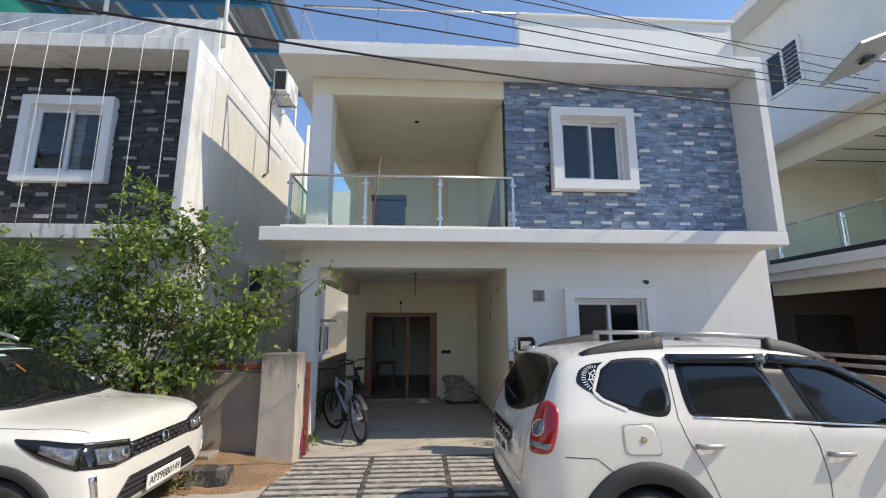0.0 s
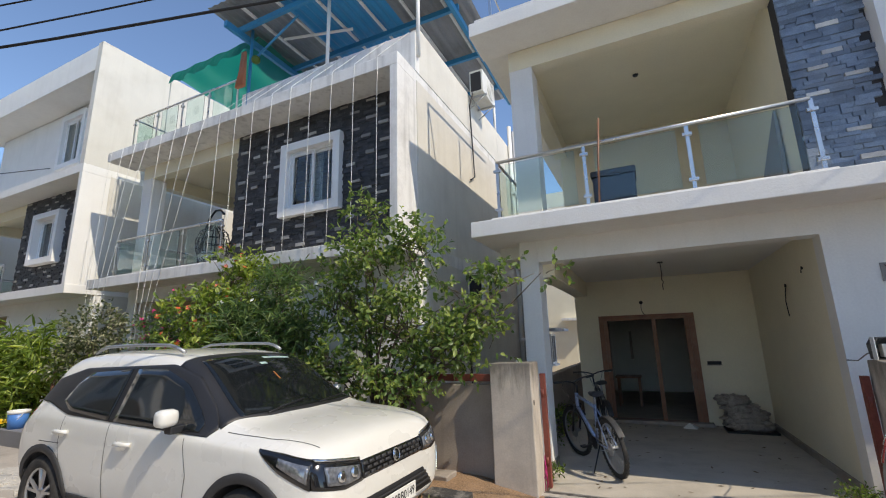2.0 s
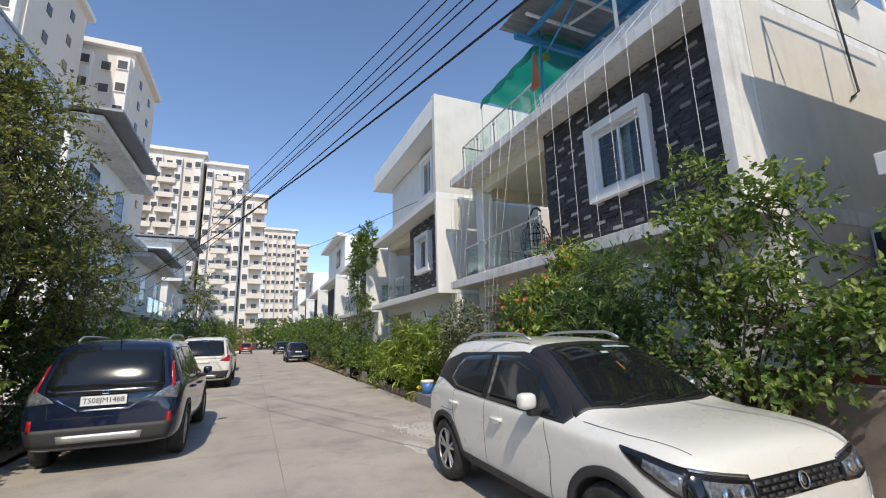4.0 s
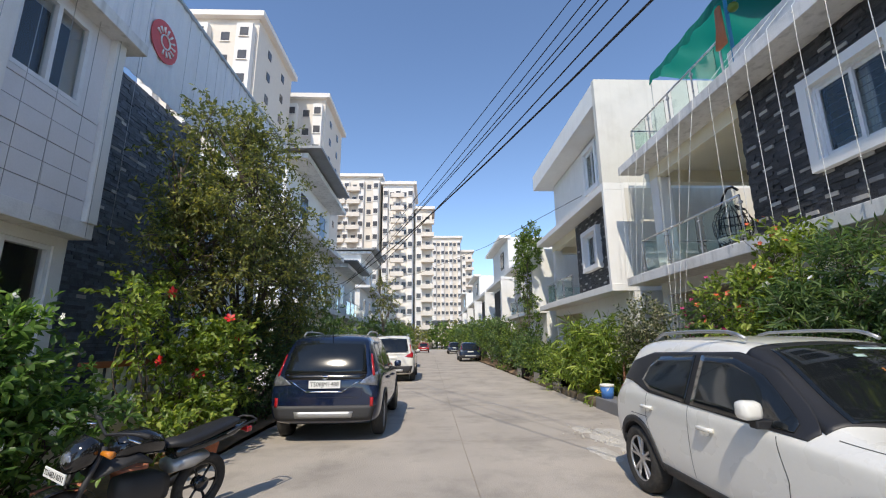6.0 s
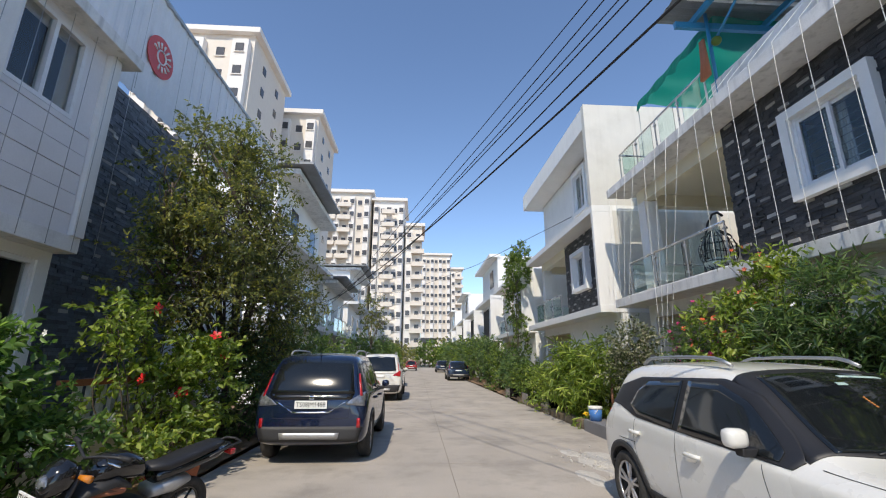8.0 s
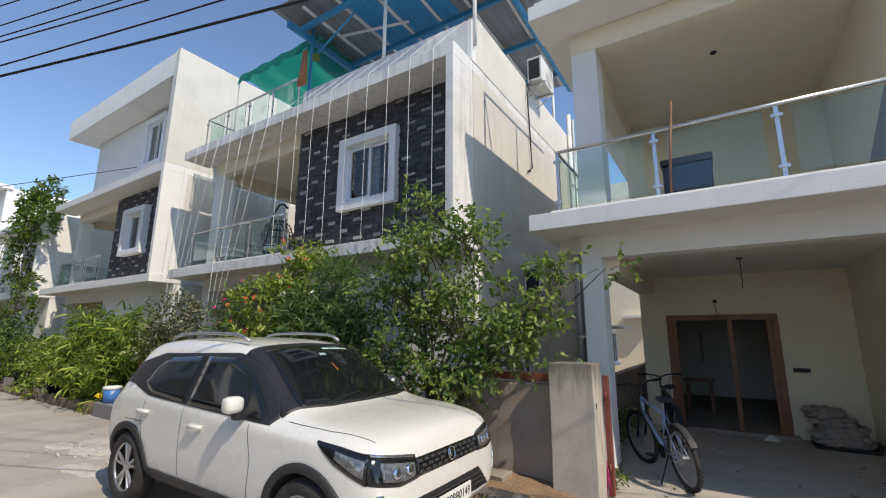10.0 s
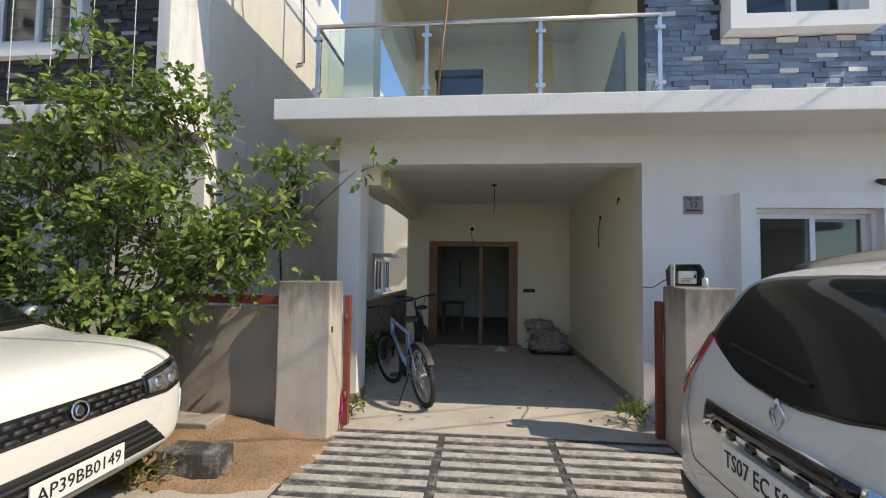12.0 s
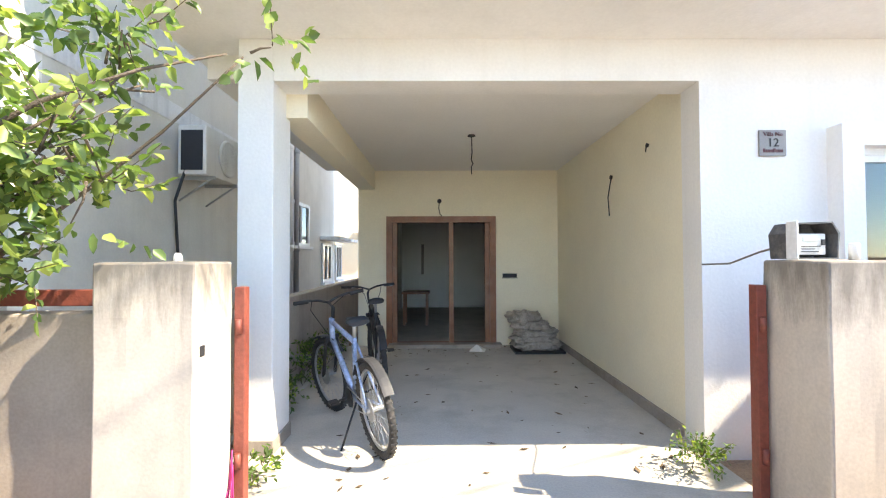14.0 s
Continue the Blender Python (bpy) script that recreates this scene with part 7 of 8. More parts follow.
def leaf_mesh(name, V, material, parent):
    n = len(V) // 6
    V = V - np.array(full(parent).translation)
    base = np.arange(n) * 6
    F = np.stack([base, base + 1, base + 2, base + 3, base, base + 3, base + 4, base + 5], 1).reshape(-1)
    me = bpy.data.meshes.new(name)
    me.vertices.add(len(V)), me.loops.add(len(F)), me.polygons.add(2 * n)
    me.vertices.foreach_set("co", V.astype(np.float32).ravel())
    me.loops.foreach_set("vertex_index", F.astype(np.int32))
    me.polygons.foreach_set("loop_start", (np.arange(2 * n) * 4).astype(np.int32))
    me.update(calc_edges=True)
    me.materials.append(material)
    ob = new(name, me)
    ob.parent = parent
    ob["kind"] = "stuff"
    return ob


def flower(bm, p, r, rng, petals=5):
    """One open flower of five cupped petals."""
    ax = Vector((rng.uniform(-0.5, 0.7), rng.uniform(-1.0, 0.2), rng.uniform(0, 0.9))).normalized()
    a = ax.orthogonal().normalized()
    b = ax.cross(a)
    c = bm.verts.new(p)
    for k in range(petals):
        t = k * 2 * math.pi / petals
        e = [bm.verts.new(p + (a * math.cos(t + o) + b * math.sin(t + o)) * q + ax * h) for o, q, h in ((-0.5, r * 0.75, r * 0.25), (0, r * 1.05, r * 0.3), (0.5, r * 0.75, r * 0.25))]
        bm.faces.new((c, e[0], e[1])), bm.faces.new((c, e[1], e[2]))


def plant(name, label, category, base, blobs, mat_leaf, count, L, Wd, seed=1, stems=4, r=0.02, per=9, twig=0.22, droop=0.25, up=0.35, flowers=(), group="", twig_share=0.5, trunk=0.0, clumps=0, clump=0.17):
    rs, rng = np.random.RandomState(seed), random.Random(seed)
    t = thing(name, base, label, category, group)
    mains = blobs
    if clumps:
        # tufts of leaves at the ends of side branches, with gaps between them
        vol = [(b[3] * b[4] * b[5]) ** 0.8 for b in mains]
        blobs, limb = [], []
        for k in range(clumps):
            m_ = rng.choices(mains, vol)[0]
            d = Vector((rng.gauss(0, 1), rng.gauss(0, 1), rng.gauss(0, 1) + 0.25)).normalized() * rng.uniform(0.35, 1.0) ** 0.6
            q = clump * rng.uniform(0.6, 1.35)
            blobs.append((m_[0] + d.x * m_[3], m_[1] + d.y * m_[4], max(0.15, m_[2] + d.z * m_[5]), q, q, q * 0.8))
            limb.append(m_)
    V, tw = leaves(rs, blobs, count, L, Wd, per, twig, droop, up)
    bm = bmesh.new()
    b0 = Vector(base)
    fork = b0 + Vector((0, 0, trunk))
    if trunk:
        tube(bm, [b0, b0 + Vector((0.03, 0.02, trunk * 0.5)), fork], r * 1.5, 9, r1=r * 1.1)
    if clumps:
        for c, m_ in zip(blobs, limb):
            a, e = Vector(m_[:3]) + Vector([rng.uniform(-0.3, 0.3) * q for q in m_[3:6]]), Vector(c[:3])
            tube(bm, [a, a.lerp(e, 0.5) + Vector((rng.uniform(-1, 1), rng.uniform(-1, 1), 0.6)) * 0.10 * (e - a).length, e], r * 0.32, 5, r1=r * 0.12)
    for c in mains:
        c = Vector(c[:3])
        for k in range(stems):
            e = c + Vector([rng.uniform(-0.6, 0.6) * q for q in blobs[0][3:6]])
            s0 = fork + Vector((rng.uniform(-1, 1) * r * 2, rng.uniform(-1, 1) * r * 2, 0))
            pts = []
            bend = Vector((rng.uniform(-0.15, 0.15), rng.uniform(-0.15, 0.15), 0.1)) * (e - s0).length
            for i in range(7):
                u = i / 6
                pts.append(s0.lerp(e, u) + bend * math.sin(math.pi * u) + Vector((rng.uniform(-1, 1), rng.uniform(-1, 1), 0)) * 0.012)
            tube(bm, pts, r * rng.uniform(0.5, 0.9), 6, r1=r * 0.22)
    for p, q in tw[: int(len(tw) * twig_share)]:
        c = min((Vector(b[:3]) for b in blobs), key=lambda o: (o - Vector(p)).length)
        tube(bm, (Vector(p).lerp(c, 0.30), Vector(p), Vector(q)), 0.005, 3, False, r1=0.0015)
    part("trunk", bm, M["bark"], t)
    leaf_mesh("crown", V, mat_leaf, t)
    for mm, n, rad in flowers:
        bm = bmesh.new()
        for k in range(n):
            p = Vector(tw[rng.randrange(len(tw))][1])
            flower(bm, p, rad * rng.uniform(0.7, 1.2), rng)
        part("blossom", bm, M[mm], t)["kind"] = "stuff"
    return t


# shrubs in front of the light-hung villa
M["leaf_lime"] = leaf_mat("lime_leaf", (0.125, 0.200, 0.055), (0.37, 0.43, 0.12), 0.42)
plant("lime_tree", "straggly lime tree with glossy leaves leaning over the boundary wall", "tree", (-2.75, 7.75, 0.05),
      [(-3.0, 7.8, 3.05, 0.40, 0.40, 0.60), (-3.25, 7.7, 2.1, 0.55, 0.45, 0.55), (-2.30, 7.85, 2.6, 0.42, 0.40, 0.62), (-2.35, 7.65, 1.75, 0.65, 0.45, 0.50), (-1.75, 7.85, 2.05, 0.52, 0.35, 0.45),
       (-1.9, 7.6, 1.35, 0.62, 0.32, 0.40), (-1.35, 7.8, 1.75, 0.40, 0.28, 0.35), (-1.25, 7.95, 2.2, 0.40, 0.25, 0.28), (-0.80, 7.98, 2.28, 0.36, 0.2, 0.18), (-3.2, 7.6, 1.3, 0.6, 0.4, 0.5), (-1.55, 7.75, 1.45, 0.42, 0.28, 0.32), (-2.3, 7.5, 1.15, 0.55, 0.28, 0.32), (-2.7, 7.7, 2.4, 0.5, 0.4, 0.5)],
      M["leaf_lime"], 8200, 0.078, 0.043, 3, 2, 0.022, per=7, twig=0.19, trunk=0.55, clumps=145, clump=0.125)
plant("oleander", "dense dark oleander bush with narrow leaves and white flowers", "shrub", (-4.3, 7.8, 0.05),
      [(-4.35, 7.75, 2.05, 0.55, 0.45, 0.62), (-4.1, 7.65, 1.35, 0.60, 0.45, 0.60), (-4.75, 7.75, 1.5, 0.5, 0.45, 0.7), (-4.3, 7.6, 0.8, 0.8, 0.4, 0.5)],
      M["leaf_dark"], 5200, 0.140, 0.022, 5, 4, 0.02, per=10, twig=0.26, droop=0.15, up=0.7, clumps=55, clump=0.15, flowers=(("petal_white", 12, 0.045),))
plant("hibiscus_bush", "light green bush dotted with orange-red flowers", "shrub", (-5.6, 7.85, 0.05),
      [(-5.5, 7.8, 2.55, 0.50, 0.45, 0.50), (-5.85, 7.75, 1.9, 0.62, 0.45, 0.55), (-5.3, 7.65, 1.9, 0.60, 0.45, 0.5), (-5.6, 7.6, 1.15, 0.8, 0.4, 0.6)],
      M["leaf_light"], 5200, 0.095, 0.038, 7, 4, 0.02, flowers=(("petal_orange", 70, 0.04),), clumps=70, clump=0.16)
plant("bougainvillea", "magenta bougainvillea bush on the verge", "shrub", (-6.9, 7.9, 0.05),
      [(-6.75, 7.85, 1.75, 0.55, 0.4, 0.45), (-7.0, 7.85, 1.1, 0.55, 0.4, 0.6)], M["leaf_dark"], 3200, 0.07, 0.04, 9, 3, 0.018, flowers=(("petal_pink", 130, 0.038),), clumps=40, clump=0.15)
plant("weeds", "tuft of green weeds at the gate pillar's foot", "weed", (1.72, 8.72, 0.0), [(1.79, 8.74, 0.07, 0.085, 0.11, 0.065)], M["leaf"], 300, 0.036, 0.018, 11, 2, 0.006, per=6, twig=0.12, group="weeds")
plant("weeds", "tuft of green weeds at the porch pillar", "weed", (-0.92, 8.6, 0.0), [(-0.92, 8.58, 0.07, 0.10, 0.16, 0.07)], M["leaf"], 160, 0.05, 0.02, 12, 2, 0.005, per=5, twig=0.08, group="weeds")
plant("weeds", "green weeds along the low passage wall", "weed", (-1.28, 10.5, 0.02), [(-1.30, 9.8, 0.14, 0.10, 0.35, 0.14), (-1.30, 10.8, 0.22, 0.10, 0.5, 0.22), (-1.3, 11.9, 0.15, 0.1, 0.4, 0.18)], M["leaf"], 1500, 0.05, 0.024, 13, 2, 0.006, per=6, twig=0.14, group="weeds")
plant("weeds", "dusty weeds at the kerb block", "weed", (-1.95, 7.2, 0.0), [(-1.95, 7.12, 0.07, 0.28, 0.12, 0.08)], M["leaf_olive"], 320, 0.045, 0.02, 14, 2, 0.004, per=5, twig=0.08, group="weeds")
# planting along the near verge
plant("cream_flower_shrub", "leggy shrub with cream variegated leaves beside a black post", "shrub", (-9.3, 7.95, 0.05), [(-9.3, 7.95, 1.95, 0.55, 0.4, 0.35), (-9.7, 7.9, 1.35, 0.4, 0.35, 0.4)], M["leaf_cream"] if "leaf_cream" in M else M.setdefault("leaf_cream", leaf_mat("cream_leaf", (0.10, 0.13, 0.05), (0.55, 0.52, 0.36))), 2600, 0.075, 0.04, 15, 3, 0.02)


for k, (x, y) in enumerate(((-11.1, 7.95), (-11.8, 7.9), (-12.5, 7.8))):
    plant("areca_palm", "clump of bright green arching fronds on the verge", "palm", (x, y, 0.05), [(x, y - 0.05, 1.3, 0.42, 0.45, 0.55), (x + 0.25, y - 0.15, 0.75, 0.45, 0.4, 0.45)], M["leaf_light"], 1100, 0.30, 0.045, 80 + k, 4, 0.02,
          per=9, twig=0.55, droop=0.5, up=0.9, group="palms")
plant("croton", "croton bush with yellow leaves under palm fronds", "shrub", (-12.6, 7.7, 0.05), [(-12.6, 7.65, 0.95, 0.6, 0.35, 0.6), (-11.4, 7.6, 0.6, 0.7, 0.3, 0.4)], M["leaf_light"], 2600, 0.11, 0.05, 16, 3, 0.015, flowers=(("petal_yellow", 10, 0.09),))
for k, (x, z, sp, ml) in enumerate(((-14.8, 1.15, 0.8, "leaf_light"), (-17.4, 1.3, 0.9, "leaf"), (-20.4, 1.7, 1.0, "leaf_dark"), (-24, 2.1, 1.3, "leaf"), (-28, 3.0, 1.8, "leaf_dark"), (-32.5, 3.0, 1.9, "leaf"), (-38, 3.2, 2.4, "leaf_dark"), (-45, 3.4, 3.0, "leaf"), (-54, 3.4, 4.0, "leaf_dark"), (-66, 3.6, 5.0, "leaf"))):
    plant("verge_bush", "leafy green bush on the street verge", "shrub", (x, 7.9, 0.05), [(x, 7.85, z * 0.62, sp, 0.6, z * 0.42), (x + sp * 0.5, 7.7, z * 0.35, sp * 0.8, 0.5, z * 0.3), (x - sp * 0.5, 7.9, z * 0.75, sp * 0.6, 0.5, z * 0.3)],
          M[ml], 2600, 0.12 + 0.003 * abs(x + 14), 0.05 + 0.0015 * abs(x + 14), 20 + k, 3, 0.03, group="bushes along the verge", twig=0.3, clumps=45, clump=0.16 + 0.22 * sp)
plant("creeper", "creeper hanging thick over a balcony edge", "creeper", (-21.2, 8.2, 0.05), [(-21.0, 8.2, 5.9, 1.2, 0.5, 0.9), (-21.8, 8.2, 4.6, 0.5, 0.4, 1.2), (-21.0, 8.3, 2.6, 0.35, 0.3, 1.6), (-20.6, 8.3, 6.7, 0.5, 0.4, 0.6)], M["leaf"], 5200, 0.13, 0.07, 31, 2, 0.03, trunk=1.0)

# plants across the street
plant("street_tree", "broad untidy tree with small olive leaves over parked cars", "tree", (-9.2, -0.55, 0.0),
      [(-8.8, -0.5, 4.9, 1.3, 1.0, 1.3), (-7.7, -0.4, 4.0, 1.3, 0.9, 1.2), (-7.0, -0.5, 3.0, 0.9, 0.8, 1.0), (-10.0, -0.3, 4.2, 1.6, 1.0, 1.3), (-9.2, -0.2, 2.9, 2.0, 1.0, 1.0), (-7.6, -0.3, 2.5, 1.0, 0.8, 0.9), (-11.0, -0.2, 3.0, 1.6, 1.0, 1.3), (-9.0, -0.6, 6.0, 0.8, 0.7, 0.6), (-10.5, 0.0, 1.8, 1.8, 0.6, 0.9), (-6.6, -0.7, 4.1, 0.75, 0.45, 0.9), (-6.4, -0.7, 3.1, 0.6, 0.45, 0.7), (-7.3, -0.7, 5.2, 0.6, 0.5, 0.6)],
      M["leaf_olive"], 30000, 0.085, 0.040, 41, 2, 0.05, per=10, twig=0.28, trunk=1.2, clumps=260, clump=0.27)
plant("vine_shoots", "tall light shoots of a climber before a slate wall", "shrub", (-7.0, -0.9, 0.0), [(-7.2, -0.9, 3.3, 0.35, 0.3, 1.2), (-7.9, -0.9, 4.4, 0.30, 0.3, 0.9), (-6.6, -0.7, 1.9, 0.5, 0.3, 0.7)], M["leaf_light"], 3400, 0.085, 0.042, 42, 2, 0.015, twig=0.22, clumps=55, clump=0.14)
plant("hibiscus_bush", "hibiscus bush with large red flowers over a low wall", "shrub", (-6.2, -0.4, 0.0), [(-6.5, -0.3, 1.0, 0.8, 0.45, 0.5), (-5.7, -0.5, 1.75, 0.3, 0.3, 0.6), (-7.3, -0.1, 1.3, 0.7, 0.45, 0.75), (-6.3, 0.0, 0.5, 1.0, 0.35, 0.4)], M["leaf_light"], 5200, 0.095, 0.055, 43, 3, 0.02, flowers=(("petal_red", 12, 0.075), ("petal_yellow", 8, 0.05)), clumps=75, clump=0.17)
M["leaf_jasmine"] = leaf_mat("jasmine_leaf", (0.11, 0.20, 0.055), (0.26, 0.38, 0.10), 0.45)
plant("crepe_jasmine", "dark leafy jasmine bush with white star flowers", "shrub", (-4.2, -0.6, 0.0), [(-4.2, -0.7, 1.25, 0.8, 0.5, 0.55), (-3.5, -0.6, 1.0, 0.8, 0.5, 0.6), (-4.6, -0.35, 0.6, 0.9, 0.4, 0.5), (-3.2, -0.3, 0.4, 0.7, 0.4, 0.4)], M["leaf_jasmine"], 7500, 0.105, 0.050, 44, 3, 0.02, flowers=(("petal_white", 60, 0.05),), clumps=90, clump=0.19)
for k, (x, z, sp) in enumerate(((-13.5, 2.6, 1.5), (-17, 2.4, 1.8), (-21.5, 2.7, 2.2), (-27, 2.9, 2.6), (-34, 3.2, 3.2), (-43, 3.4, 4), (-54, 3.6, 5), (-68, 3.8, 6))):
    plant("hedge", "dense hedge of mixed bushes behind parked cars", "hedge", (x, -0.3, 0.0), [(x, -0.3, z * 0.5, sp, 0.8, z * 0.5), (x - sp * 0.6, -0.2, z * 0.35, sp, 0.7, z * 0.35)], M["leaf" if k % 2 else "leaf_dark"], 3800, 0.12 + 0.0025 * abs(x + 13), 0.055 + 0.0012 * abs(x + 13), 50 + k, 2, 0.03, group="hedges", twig=0.35)
for k, (x, z) in enumerate(((-9.4, 2.2), (-11.2, 2.4))):
    plant("hedge", "dense dark bush under a tree beside parked cars", "hedge", (x, -0.35, 0.0), [(x, -0.35, z * 0.5, 1.0, 0.5, z * 0.5), (x - 0.6, -0.2, z * 0.3, 0.9, 0.5, z * 0.35)], M["leaf_dark"], 5200, 0.085, 0.042, 90 + k, 3, 0.02, group="hedges", twig=0.28)
plant("street_tree", "thin young tree with sparse crown along the street", "tree", (-30, 0.1, 0.0), [(-30, 0.1, 5.0, 1.3, 1.0, 1.0), (-30.8, 0.3, 4.0, 0.9, 0.8, 0.6), (-29.3, 0.0, 3.7, 0.7, 0.6, 0.5)], M["leaf_olive"], 1500, 0.14, 0.06, 61, 2, 0.05, trunk=2.6)
for k, (x, y, z) in enumerate(((-92, -3, 5), (-96, 6, 5), (-104, 1, 4.5), (-100, -12, 7), (-108, 10, 6))):
    plant("street_tree", "leafy tree closing the far end of the street", "tree", (x, y, 0), [(x, y, z * 0.62, 5, 4, z * 0.42), (x + 2, y + 3, z * 0.4, 4, 3, z * 0.35)], M["leaf" if k % 2 else "leaf_olive"], 2600, 0.5, 0.24, 70 + k, 2, 0.12, twig=0.9, trunk=1.5)

# pale mortar dried on the street beside the planting
M["spilt_mortar"] = mat("dried_pale_mortar", (0.56, 0.53, 0.48), 0.95, var=0.25, scale=5, fine=40, bump=0.8, stain=(0.34, 0.31, 0.27), amount=0.7, stain_scale=5)
rng = random.Random(77)
bm = bmesh.new()
for cx, cy, rx, ry, n in ((-7.3, 6.35, 0.95, 0.42, 40), (-6.5, 5.75, 0.45, 0.18, 26), (-8.1, 6.0, 0.30, 0.15, 20)):
    c = bm.verts.new((cx, cy, 0.016))
    loops = []
    for f, z in ((0.5, 0.013), (0.85, 0.008), (1.0, -0.004)):
        loops.append([bm.verts.new((cx + rx * f * math.cos(a) * (1 + 0.30 * noise.noise(Vector((math.cos(a) * 2, math.sin(a) * 2, cx)))), cy + ry * f * math.sin(a) * (1 + 0.45 * noise.noise(Vector((math.cos(a) * 3, math.sin(a) * 3, cy)))),
                                    z + (0.006 * rng.random() if f < 1 else 0))) for a in [2 * math.pi * k / n for k in range(n)]])
    for k in range(n):
        q = (k + 1) % n
        bm.faces.new((c, loops[0][k], loops[0][q]))
        for a, b in zip(loops, loops[1:]):
            bm.faces.new((a[k], b[k], b[q], a[q]))
tagged(part("mortar_patch", bm, M["spilt_mortar"], smooth=True), "rough pale mortar dried on the concrete street", "mortar", kind="structure")
bm = bmesh.new()
for k in range(90):
    x, y, q = rng.gauss(-7.2, 0.6), rng.gauss(6.15, 0.25), rng.uniform(0.008, 0.028)
    bmesh.ops.create_icosphere(bm, subdivisions=1, radius=q, matrix=pose(x, y, q * 0.5 + 0.004, rng.uniform(0, 90), rng.uniform(0, 90), 0) @ Matrix.Diagonal((1, rng.uniform(0.6, 1), rng.uniform(0.5, 0.9), 1)))
tagged(part("gravel", bm, M["spilt_mortar"]), "loose crumbs of mortar lying on the street", "gravel", kind="stuff")

# pots, bucket and posts on the verges
for x, y, r, h in ((-6.35, 0.28, 0.17, 0.30), (-5.0, 0.15, 0.16, 0.28), (-4.2, 0.1, 0.17, 0.3)):
    p = thing("flower_pot", (x, y, 0.05), "terracotta flower pot at the foot of a hedge", "pot", "flower pots")
    bm = bmesh.new()
    lathe(bm, (x, y, 0.03), (0, 0, 1), ((0, r * 0.68), (h * 0.85, r * 0.95), (h * 0.86, r * 1.08), (h, r * 1.1), (h, r * 0.95), (h * 0.85, r * 0.9)), 24)
    part("pot", bm, M["terracotta"], p)
pb = thing("plinth", (-8.9, 7.55, 0), "low grey granite plinth at the verge", "plinth")
block("slab", pb, mat("grey_granite", (0.20, 0.20, 0.21), 0.6, fine=90, var=0.2, bump=0.1), -10.55, -8.2, 7.20, 7.75, -0.03, 0.26, 0.012)
bk = thing("bucket", (-10.2, 7.36, 0.26), "blue and white plastic paint bucket standing on a plinth", "bucket")
bm = bmesh.new()
lathe(bm, (-10.2, 7.36, 0.26), (0, 0, 1), ((0, 0.125), (0.26, 0.15)), 26)
part("tub", bm, mat("blue_plastic", (0.06, 0.19, 0.50), 0.4, bump=0), bk)
bm = bmesh.new()
lathe(bm, (-10.2, 7.36, 0.515), (0, 0, 1), ((0, 0.155), (0.05, 0.162), (0.055, 0.15), (0.02, 0.14)), 26)
part("rim", bm, M["plate"], bk)
bar("handle", bk, M["plate"], [(-10.2 - 0.158 * math.cos(t), 7.36 - 0.10 * math.sin(t), 0.52 - 0.16 * math.sin(t)) for t in [math.pi * i / 10 for i in range(11)]], 0.005, 6)
bx = thing("cabinet_box", (-8.6, 7.9, 0), "dark steel service cabinet at the verge", "cabinet")
block("body", bx, M["grey_sheet"], -8.95, -8.35, 7.75, 8.05, 0.05, 1.30, 0.01)
block("top", bx, M["black_plastic"], -9.0, -8.3, 7.70, 8.1, 1.30, 1.35, 0.01)
block("label_plate", bx, M["plate"], -8.70, -8.58, 7.743, 7.75, 0.72, 0.84)
bar("stake", None, M["wood"], ((-10.15, 7.75, 0.0), (-10.13, 7.77, 1.25)), 0.03, 6)
tagged(bpy.data.objects["stake"], "short wooden stake in the planting", "stake")
for x in (-13.9, -16.4, -19.5):
    pl = thing("planter_box", (x, 7.5, 0), "black granite planter box at the verge", "planter", "planters")
    block("box", pl, M["gloss_black"], x - 0.45, x + 0.45, 7.25, 7.7, -0.03, 0.42, 0.012)


